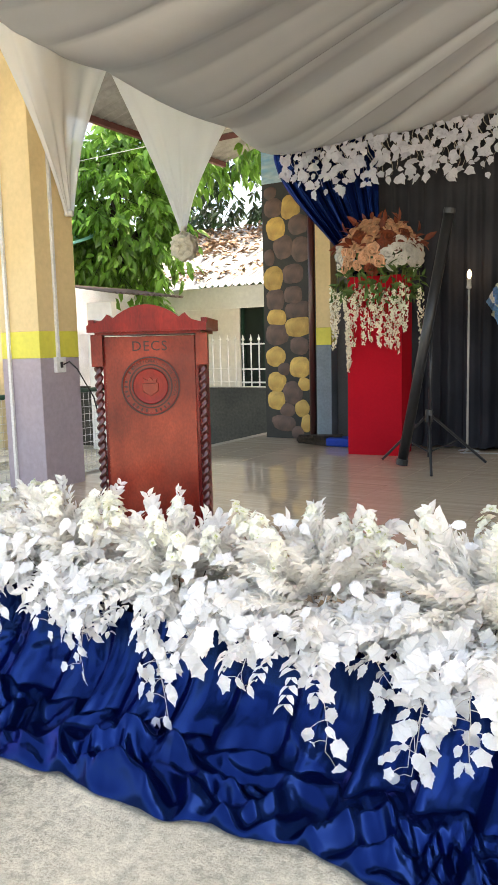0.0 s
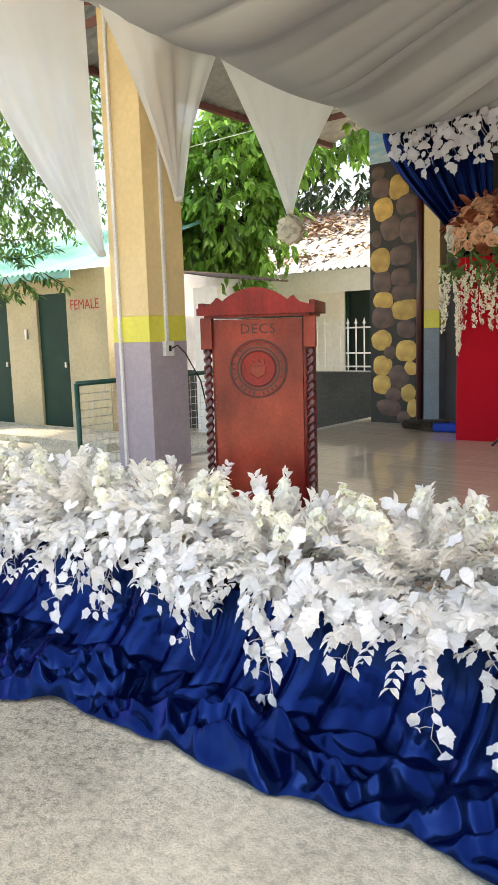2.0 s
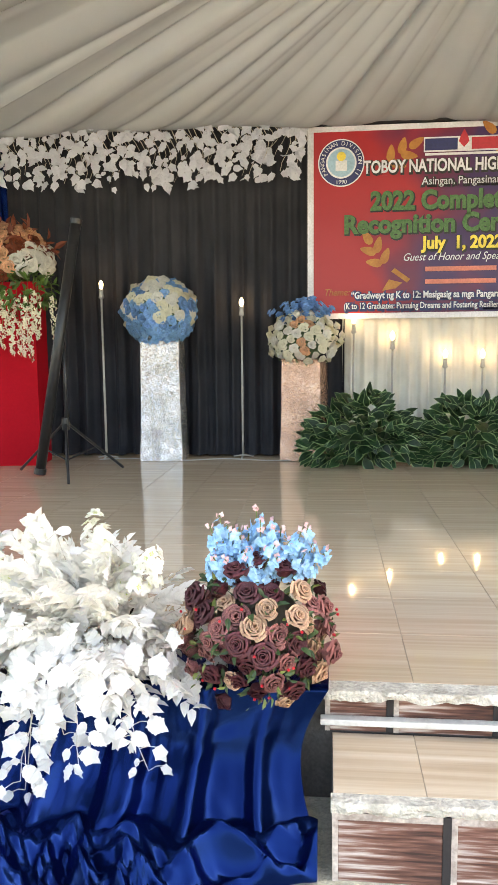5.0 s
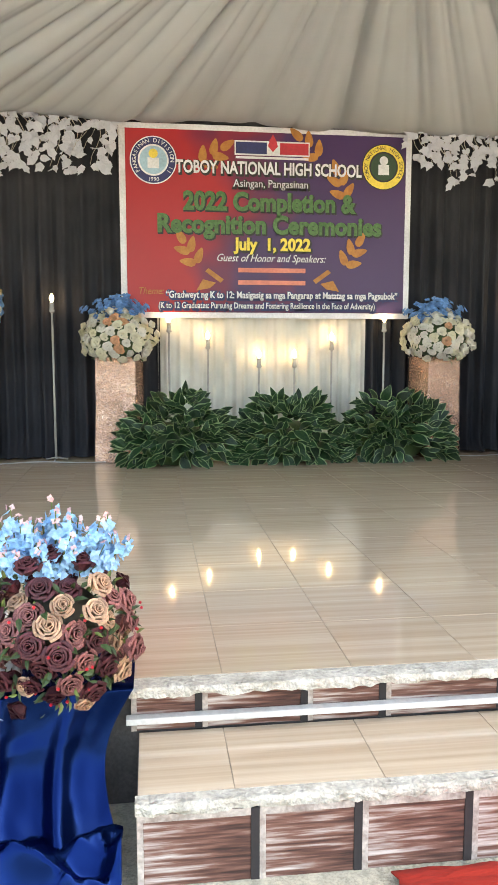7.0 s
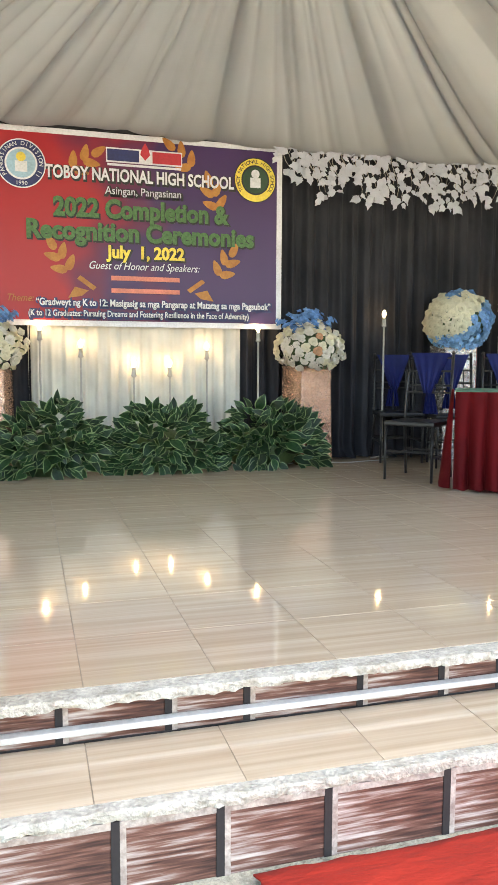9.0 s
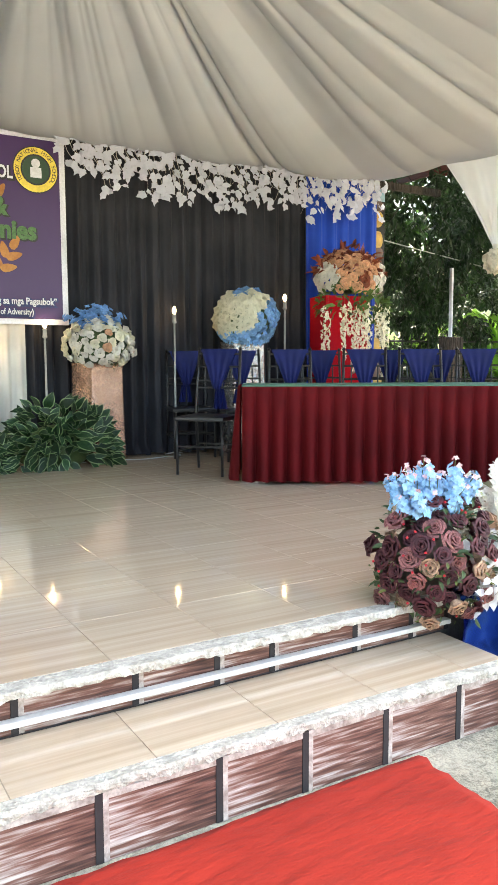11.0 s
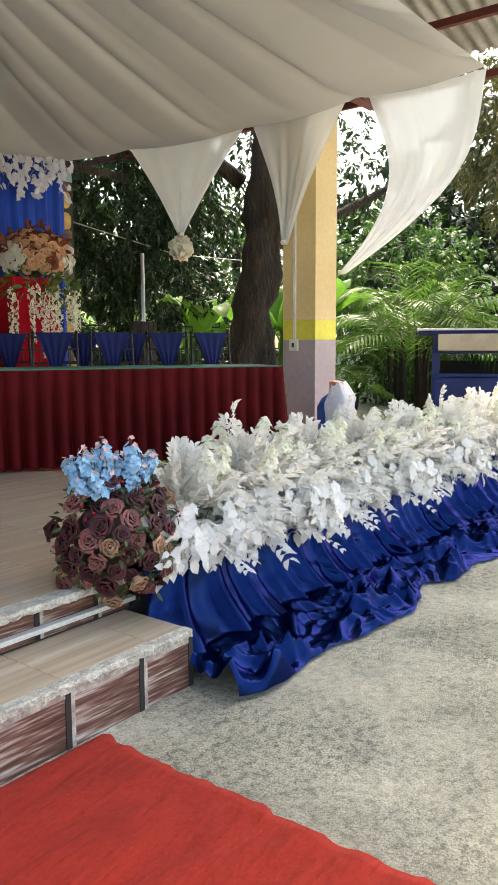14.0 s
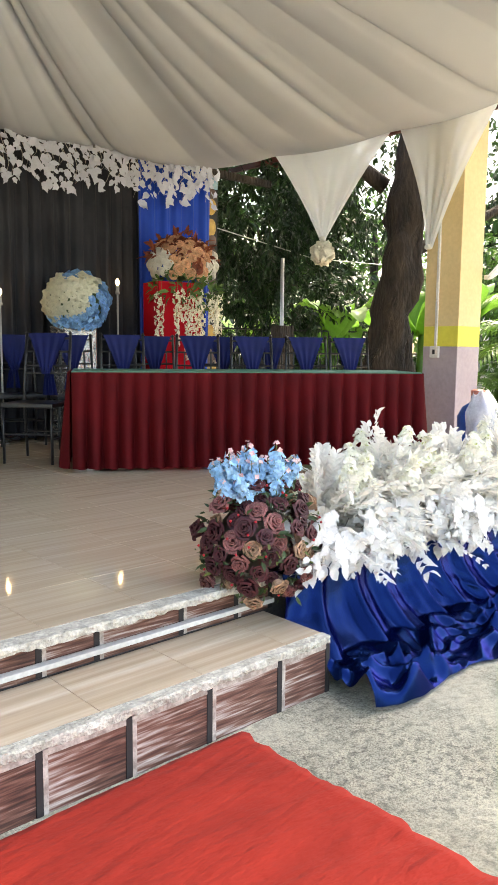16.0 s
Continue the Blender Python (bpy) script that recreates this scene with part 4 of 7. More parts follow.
for x, g in ((-1.30, 1), (4.42, 2)):
    cloth_pedestal("sequin_pedestal", pose(x, 7.20 - (0.05 if g == 2 else 0), S), 0.36, 0.30, 1.13, M_SILVER, "square pedestal covered in silver sequin cloth", "silver pedestals", g)
for x, g, rz in ((0.0, 3, -12), (2.90, 4, 16)):
    cloth_pedestal("sequin_pedestal", pose(x, 7.24, S, 0, 0, rz), 0.36, 0.32, 0.92, M_ROSE_GOLD, "square pedestal covered in rose gold sequin cloth", "rose gold pedestals", g)
for x, y, rz in ((-2.60, 6.93, 6), (5.50, 6.95, -10)):
    t = thing("red_pedestal", "tall bright red painted board pedestal", "pedestal", pose(x, y, S, 0, 0, rz), "red pedestals")
    for k, b in enumerate(((-0.25, 0.25, -0.19, -0.18), (-0.25, 0.25, 0.18, 0.19), (-0.25, -0.24, -0.18, 0.18), (0.24, 0.25, -0.18, 0.18))):
        part("side_panel", box(*b, 0, 1.60), M_RED_BOX, t)
    part("top_panel", box(-0.252, 0.252, -0.192, 0.192, 1.60, 1.612, 0.002), M_RED_BOX, t)


M_ENAMEL = mat("cream_enamel", (0.42, 0.41, 0.38), (0.36, 0.35, 0.32), 0.4, scale=8)


def lamp_stand(x, y, top, bulb=True):
    t = thing("candle_lamp_stand", "slim pale metal lamp stand with one lit flame bulb", "lamp", pose(x, y, S), "candle lamp stands")
    h = top - S
    part("pole", lathe([(0.011, 0.015), (0.010, h * 0.5), (0.0095, h - 0.12)], 10), M_ENAMEL, t, smooth=True)
    part("cup", lathe([(0.011, h - 0.13), (0.026, h - 0.118), (0.020, h - 0.10), (0.017, h - 0.055), (0.024, h - 0.05), (0.012, h - 0.04)], 12), M_ENAMEL, t, smooth=True)
    part("bulb", lathe([(0.008, h - 0.035), (0.017, h - 0.018), (0.020, h), (0.014, h + 0.018), (0.003, h + 0.036)], 12), M_BULB, t, "lit warm white flame bulb", True)
    base = bmesh.new()
    for k in range(3):
        a = k * 2.094 + 0.5
        tube([(0, 0, 0.03), (0.11 * math.cos(a), 0.11 * math.sin(a), 0.008)], 0.007, 5, base)
    part("foot", base, M_ENAMEL, t)
    return t


for x, y, top in ((-1.86, 7.20, 2.00), (-0.58, 7.30, 1.83), (0.44, 7.33, 1.66), (0.79, 7.33, 1.51), (1.26, 7.33, 1.34), (1.59, 7.33, 1.34), (1.94, 7.33, 1.50), (2.44, 7.33, 1.67), (3.72, 7.28, 1.83), (5.0, 7.24, 2.0)):
    lamp_stand(x, y, top)
wire = bmesh.new()
pts = []
for k in range(90):
    f = k / 89
    x = -1.9 + 5.6 * f
    pts.append((x, 7.12 + 0.08 * noise.noise((x * 3, 1, 1)) + 0.05 * math.sin(x * 7), S + 0.009))
tagged(part("power_cord", tube(pts, 0.005, 5), mat("clear_cord", (0.45, 0.44, 0.42), None, 0.4)), "thin pale power cord lying along the curtain foot", "cord")

# folded projection screen on its tripod
t = thing("projection_screen", "black rolled projection screen leaning on its folding tripod", "projection screen", pose(0, 0, 0))
hub = Vector((-1.93, 6.30, S + 0.42))
part("pole", tube([hub - Vector((0, 0, 0.34)), hub + Vector((0.02, 0, 0.95))], 0.014, 8), M_BLACK, t, smooth=True)
part("hub", lathe([(0.03, -0.05), (0.034, 0), (0.03, 0.05)], 12, m=Matrix.Translation(hub)), M_BLACK, t)
for a in (-70, 40, 160):
    f = hub + Vector((0.50 * math.cos(radians(a)), 0.50 * math.sin(radians(a)), -0.42))
    part("leg", tube([hub + Vector((0, 0, 0.02)), f + Vector((0, 0, 0.012))], 0.012, 6), M_BLACK, t)
    part("brace", tube([hub - Vector((0, 0, 0.30)), hub.lerp(f, 0.5)], 0.007, 5), M_BLACK, t)
lo, hi = Vector((-2.13, 6.22, S + 0.045)), Vector((-1.76, 6.24, 2.40))
dirn = (hi - lo).normalized()
part("screen_case", tube([lo, hi], 0.042, 14), M_BLACK, t, "long black screen case", True)
part("end_cap", tube([lo - dirn * 0.03, lo + dirn * 0.02], 0.050, 14), M_BLACK, t)
part("end_cap", tube([hi - dirn * 0.01, hi + dirn * 0.03], 0.046, 14), M_BLACK, t)

# banner
def banner_print():
    m = bpy.data.materials.new("printed_vinyl")
    m.use_nodes = True
    nt = m.node_tree
    N, L = nt.nodes, nt.links
    b = N["Principled BSDF"]
    tc, sep, n = N.new("ShaderNodeTexCoord"), N.new("ShaderNodeSeparateXYZ"), N.new("ShaderNodeTexNoise")
    n.inputs["Scale"].default_value = 1.6
    L.new(tc.outputs["Object"], sep.inputs[0]), L.new(tc.outputs["Object"], n.inputs["Vector"])
    ad = N.new("ShaderNodeMath")
    ad.operation = "MULTIPLY_ADD"
    ad.inputs[1].default_value = 0.40
    L.new(sep.outputs[0], ad.inputs[0]), L.new(n.outputs[0], ad.inputs[2])
    r = N.new("ShaderNodeValToRGB")
    e = r.color_ramp.elements
    e[0].position, e[0].color = 0.20, (0.36, 0.008, 0.016, 1)
    e[1].position, e[1].color = 0.58, (0.044, 0.014, 0.088, 1)
    q = e.new(0.40)
    q.color = (0.14, 0.008, 0.045, 1)
    L.new(ad.outputs[0], r.inputs[0]), L.new(r.outputs[0], b.inputs["Base Color"])
    b.inputs["Roughness"].default_value = 0.42
    return m


BW, BH = 2.66, 1.69
ban = thing("banner", "red and purple printed vinyl banner with a white border", "banner", pose(1.352, 7.375, 2.51))


def sheet(w, h, y, name, material, label=""):
    me = grid_mesh(name, 60, 30, lambda u, v: ((u - 0.5) * w, y + 0.006 * noise.noise((u * 5, v * 2, 3)), (0.5 - v) * h))
    return mesh_part(name, me, material, ban, label)


M_INK_W = mat("white_ink", (0.74, 0.75, 0.80), None, 0.5)
M_INK_G = mat("green_ink", (0.045, 0.125, 0.035), (0.075, 0.17, 0.055), 0.5, scale=30)
M_INK_Y = mat("yellow_ink", (0.85, 0.66, 0.10), None, 0.5)
M_INK_GOLD = mat("gold_ink", (0.36, 0.13, 0.025), (0.45, 0.20, 0.04), 0.5, scale=14)
M_INK_R = mat("red_ink", (0.55, 0.03, 0.05), None, 0.5)
M_INK_PINK = mat("coral_ink", (0.70, 0.22, 0.16), None, 0.5)
M_INK_N = mat("navy_ink", (0.02, 0.03, 0.13), None, 0.5)
M_INK_K = mat("black_ink", (0.02, 0.02, 0.02), None, 0.5)
M_INK_GN = mat("dark_green_ink", (0.02, 0.06, 0.03), None, 0.5)
M_INK_LB = mat("pale_blue_ink", (0.35, 0.55, 0.70), None, 0.5)
sheet(BW, BH, 0.0, "white_border", M_INK_W, "white printed border")
sheet(BW - 0.11, BH - 0.10, -0.009, "printed_field", banner_print(), "red to purple printed field")
FL = Matrix.Rotation(math.pi / 2, 4, "X")


def ink(rows, x, z, size, material, dy=0.022, **kw):
    return strokes("lettering", rows, size, material, ban, pose(x, -dy, z) @ FL, **kw)


def disc(x, z, r, material, dy, name="seal_disc", inner=0.0):
    return part(name, lathe([(r, 0), (r, 0.001), (inner, 0.001), (inner, 0)] if inner else [(r, 0), (r, 0.001)], 40, m=pose(x, -dy, z) @ FL), material, ban)


def fit_ink(rows, x, z, size, width, material, dy=0.022, shadow=None, **kw):
    """A line of lettering made to a width."""
    o = ink(rows, x, z, size, material, dy, **kw)
    bpy.context.view_layer.update()
    o.scale.x = width / max(o.dimensions.x, 1e-4)
    if shadow:
        s = strokes("lettering_shadow", rows, size, shadow, ban, pose(x + 0.008, -dy + 0.004, z - 0.008) @ FL, **kw)
        s.data.offset = 0.016
        s.scale.x = o.scale.x
    return o


fit_ink("TOBOY NATIONAL HIGH SCHOOL", 0.01, 0.475, 0.150, 1.69, M_INK_W, shadow=M_INK_K, bold=0.004)
fit_ink("Asingan, Pangasinan", 0.02, 0.345, 0.095, 0.68, M_INK_W, shadow=M_INK_K)
fit_ink("2022 Completion &", 0.01, 0.180, 0.220, 1.58, M_INK_G, shadow=M_INK_K, bold=0.009)
fit_ink("Recognition Ceremonies", 0.02, -0.020, 0.220, 2.05, M_INK_G, shadow=M_INK_K, bold=0.009)
fit_ink("July  1, 2022", 0.04, -0.190, 0.150, 0.71, M_INK_Y, shadow=M_INK_K, bold=0.006)
fit_ink("Guest of Honor and Speakers:", 0.02, -0.310, 0.095, 1.00, M_INK_W, shear=0.35)
for z in (-0.415, -0.525):                                   # names stay plain bars
    part("name_bar", box(-0.28, 0.34, -0.0225, -0.021, z - 0.020, z + 0.020), M_INK_PINK, ban, "coral printed bar")
fit_ink("Theme:", -1.07, -0.610, 0.085, 0.22, M_INK_GOLD, shear=0.3)
fit_ink("\u201cGradweyt ng K to 12: Masigasig sa mga Pangarap at Matatag sa mga Pagsubok\u201d", 0.14, -0.640, 0.085, 2.15, M_INK_W, shadow=M_INK_N, bold=0.002)
fit_ink("(K to 12 Graduates: Pursuing Dreams and Fostering Resilience in the Face of Adversity)", 0.0, -0.735, 0.076, 2.00, M_INK_W, shadow=M_INK_N, bold=0.001)
# the department's mark, as plain shapes
part("logo_bar", box(-0.30, -0.02, -0.0225, -0.021, 0.605, 0.705), M_INK_N, ban)
part("logo_bar", box(-0.31, 0.37, -0.0195, -0.018, 0.592, 0.718), M_INK_W, ban)
part("logo_bar", box(0.10, 0.36, -0.0225, -0.021, 0.605, 0.705), M_INK_R, ban)
part("logo_flame", lathe([(0.001, -0.03), (0.045, 0.02), (0.03, 0.07), (0.001, 0.12)], 12, m=pose(0.035, -0.022, 0.655) @ Matrix.Diagonal((1, 0.03, 1, 1))), M_INK_R, ban)
part("logo_bar", box(-0.30, 0.36, -0.0225, -0.021, 0.562, 0.582), M_INK_W, ban)
for x, z, ringm, mid in ((-1.03, 0.525, M_INK_N, M_INK_W), (1.06, 0.525, M_INK_Y, M_INK_K)):
    disc(x, z, 0.205, M_INK_W if ringm is M_INK_N else M_INK_K, 0.018)
    disc(x, z, 0.195, ringm, 0.0195)
    disc(x, z, 0.135, mid, 0.0212)
    disc(x, z, 0.120, M_INK_LB if ringm is M_INK_N else M_INK_GN, 0.0226)
    part("seal_figure", box(x - 0.05, x + 0.05, -0.0255, -0.0240, z - 0.07, z + 0.02), M_INK_W, ban)
    part("seal_figure", lathe([(0.04, 0), (0.04, 0.001)], 16, m=pose(x, -0.0255, z + 0.055) @ FL), M_INK_Y if ringm is M_INK_N else M_INK_W, ban)
    words = "PANGASINAN DIVISION II" if ringm is M_INK_N else "TOBOY NATIONAL HIGH SCHOOL"
    for i, ch in enumerate(words):
        if ch != " ":
            a = radians(215 - 250 * i / (len(words) - 1))
            strokes("letter", ch, 0.05, M_INK_W if ringm is M_INK_N else M_INK_K, ban, pose(x + 0.165 * math.cos(a), -0.0226, z + 0.165 * math.sin(a)) @ FL @ Matrix.Rotation(a - math.pi / 2, 4, "Z"))
strokes("lettering", "1990", 0.05, M_INK_W, ban, pose(-1.03, -0.0226, 0.525 - 0.165) @ FL)
def sprig(cx, cz, ang):
    """A printed laurel sprig of five leaves."""
    for k, (off, da) in enumerate(((0.0, 0.9), (0.0, -0.9), (0.11, 0.75), (0.11, -0.75), (0.20, 0.0))):
        bm = bmesh.new()
        x, z, a, L_ = cx + off * math.cos(ang), cz + off * math.sin(ang), ang + da, 0.15
        ring = []
        for i in range(12):
            u = i / 12 * 2 * math.pi
            px, pz = L_ / 2 + L_ / 2 * math.cos(u), 0.036 * math.sin(u) * (1 - 0.4 * math.cos(u))
            ring.append(bm.verts.new((x + px * math.cos(a) - pz * math.sin(a), -0.0185 - 0.0003 * k, z + px * math.sin(a) + pz * math.cos(a))))
        bm.faces.new(ring)
        part("printed_leaf", bm, M_INK_GOLD, ban)


for cx, cz, ang in ((-0.60, 0.52, 0.6), (-0.66, -0.36, 2.1), (0.72, -0.36, 1.05), (0.70, 0.25, 1.9), (0.45, 0.60, 2.4)):
    sprig(cx, cz, ang)
for sx in (-1, 1):
    bm = bmesh.new()                                         # a printed scroll
    for p in (((0.33, -0.50), (0.47, -0.40), (0.50, -0.43), (0.36, -0.53)), ((0.40, -0.53), (0.52, -0.50), (0.58, -0.60), (0.46, -0.58))):
        bm.faces.new([bm.verts.new((sx * (x + 0.08), -0.0187, z)) for x, z in p])
    part("printed_scroll", bm, M_INK_GOLD, ban)

# table with skirting
TA = math.degrees(math.atan2(-1.42, 2.36))
table = thing("long_table", "long head table with maroon pleated skirting and a green cloth top", "table", pose(4.745, 4.937, S, 0, 0, TA))
TL, TD, TH = 2.78, 0.70, 0.75
part("tabletop", box(-TL / 2 + 0.02, TL / 2 - 0.02, -TD / 2 + 0.02, TD / 2 - 0.02, TH - 0.03, TH - 0.004), M_GREEN_TOP, table)
part("cloth_top", box(-TL / 2, TL / 2, -TD / 2, TD / 2, TH - 0.012, TH + 0.002, 0.004), M_GREEN_TOP, table, "green tablecloth")


def skirt_side(a, b, name, n, flare):
    a, b = Vector(a), Vector(b)
    out = (b - a).cross(Vector((0, 0, 1))).normalized()
    ln = (b - a).length

    def at(u, v):
        p = a.lerp(b, u)
        s = u * ln / 0.118
        f = s - math.floor(s)
        tooth = math.sin(math.pi * min(1, f / 0.8)) ** 0.7 if f < 0.8 else -0.35 * math.sin(math.pi * (f - 0.8) / 0.2)
        d = 0.014 + (0.016 + 0.050 * v) * tooth + flare * v + 0.010 * v * noise.noise((u * 6, v * 2, ln))
        q = p + out * d
        return q.x, q.y, TH - 0.006 - (TH - 0.03) * v + 0.006 * v * math.sin(s * 6.28)
    return mesh_part(name, grid_mesh(name, n, 14, at, smooth=True), M_MAROON, table, "maroon pleated skirting")


x, y = TL / 2, TD / 2
skirt_side((-x, -y, 0), (x, -y, 0), "front_skirting", 480, 0.03)
skirt_side((-x, y, 0), (-x, -y, 0), "end_skirting", 90, 0.03)
skirt_side((x, -y, 0), (x, y, 0), "end_skirting", 90, 0.03)
for sx in (-1, 1):
    for sy in (-1, 1):
        part("leg", tube([(sx * (TL / 2 - 0.08), sy * (TD / 2 - 0.08), 0), (sx * (TL / 2 - 0.08), sy * (TD / 2 - 0.08), TH - 0.03)], 0.018, 8), M_STEEL, table)


# chairs with sashes
def chair():
    t = thing("banquet_chair", "black bamboo-style banquet chair with a blue sash", "chair", None, "chairs at the long table")
    w, d, sh, h = 0.40, 0.40, 0.46, 1.03
    rnd = lambda a, b, r=0.012: tube([a, b], r, 7)
    for sx in (-1, 1):
        part("front_leg", rnd((sx * w / 2, -d / 2, 0), (sx * w / 2, -d / 2, sh)), M_BLACK, t, smooth=True)
        part("back_leg", tube([(sx * w / 2, d / 2 + 0.05, 0), (sx * w / 2, d / 2, sh), (sx * w / 2 * 0.97, d / 2 + 0.03, h * 0.75), (sx * w / 2 * 0.95, d / 2 + 0.07, h)], 0.013, 7), M_BLACK, t, smooth=True)
        part("finial", lathe([(0.012, 0), (0.018, 0.012), (0.006, 0.03)], 8, m=pose(sx * w / 2 * 0.95, d / 2 + 0.07, h)), M_BLACK, t)
        part("side_stretcher", rnd((sx * w / 2, -d / 2, 0.20), (sx * w / 2, d / 2 + 0.02, 0.20), 0.009), M_BLACK, t)
    part("seat", box(-w / 2 - 0.015, w / 2 + 0.015, -d / 2 - 0.015, d / 2 + 0.015, sh - 0.012, sh + 0.025, 0.010), M_BLACK, t)
    for z, yy in ((h - 0.03, d / 2 + 0.065), (h - 0.14, d / 2 + 0.045), (h - 0.26, d / 2 + 0.025), (h - 0.32, d / 2 + 0.02)):
        part("back_rail", rnd((-w / 2, yy, z), (w / 2, yy, z), 0.009), M_BLACK, t)
    for k in range(1, 5):
        x = -w / 2 + w * k / 5
        part("spindle", rnd((x, d / 2 + 0.02, h - 0.32), (x, d / 2 + 0.045, h - 0.14), 0.007), M_BLACK, t)
    part("front_stretcher", rnd((-w / 2, -d / 2, 0.24), (w / 2, -d / 2, 0.24), 0.009), M_BLACK, t)
    part("back_stretcher", rnd((-w / 2, d / 2 + 0.03, 0.22), (w / 2, d / 2 + 0.03, 0.22), 0.009), M_BLACK, t)

    def at(u, v):
        f = 1 - 0.78 * min(1, v / 0.62) ** 0.9 if v < 0.62 else 0.22 + 0.5 * (v - 0.62)
        x = (u - 0.5) * 0.34 * f
        z = h + 0.012 - 0.52 * v
        back = d / 2 + 0.085 - 0.09 * v * (1 - v) + 0.010 * math.sin(u * 24) * (0.3 + v)
        return x, back if v > 0.02 else d / 2 + 0.06, z
    mesh_part("sash", grid_mesh("sash", 26, 24, at), M_SASH, t, "knotted royal blue sash")

    def at2(u, v):
        f = 1 - 0.78 * v ** 0.9
        return (u - 0.5) * 0.34 * f, d / 2 + 0.048 - 0.055 * v + 0.008 * math.sin(u * 24) * (0.3 + v), h + 0.012 - 0.34 * v
    mesh_part("sash", grid_mesh("sash", 22, 16, at2), M_SASH, t, "royal blue sash")
    return t


proto = chair()
ux = Vector((2.36, -1.42, 0)).normalized()
uy = Vector((-ux.y, ux.x, 0))
c0 = Vector((4.69, 4.97, S))
spots = [(-0.88, 0.62, 6), (-0.24, 0.64, -5), (0.30, 0.62, 3), (0.80, 0.63, -4), (1.26, 0.62, 4), (-1.32, 1.15, 12), (-0.55, 1.25, 5), (0.08, 1.20, -8), (0.62, 1.22, 3)]
first = True
for a, b, r in spots:
    p = c0 + ux * a + uy * b
    m = pose(p.x, p.y, S, 0, 0, TA + r)
    if first:
        proto.matrix_basis = m
        first = False
    else:
        copy_thing(proto, m)
copy_thing(proto, pose(3.43, 6.01, S, 0, 0, -50))
copy_thing(proto, pose(3.82, 7.14, S, 0, 0, -15))

# ---------- silk flowers and plants ----------
IVY = [ivy_leaf("ivy_leaf", 0.34, M_WHITE_LEAF, toothed=0.35), ivy_leaf("ivy_leaf", 0.2, M_WHITE_LEAF, toothed=0.8), ivy_leaf("ivy_leaf", 0.05, M_WHITE_LEAF, toothed=0.5, narrow=0.85),
       ivy_leaf("ivy_leaf", 0.42, M_WHITE_LEAF, toothed=0.6, narrow=0.95), ivy_leaf("ivy_leaf", 0.1, M_WHITE_LEAF, toothed=0.3, narrow=0.7)]


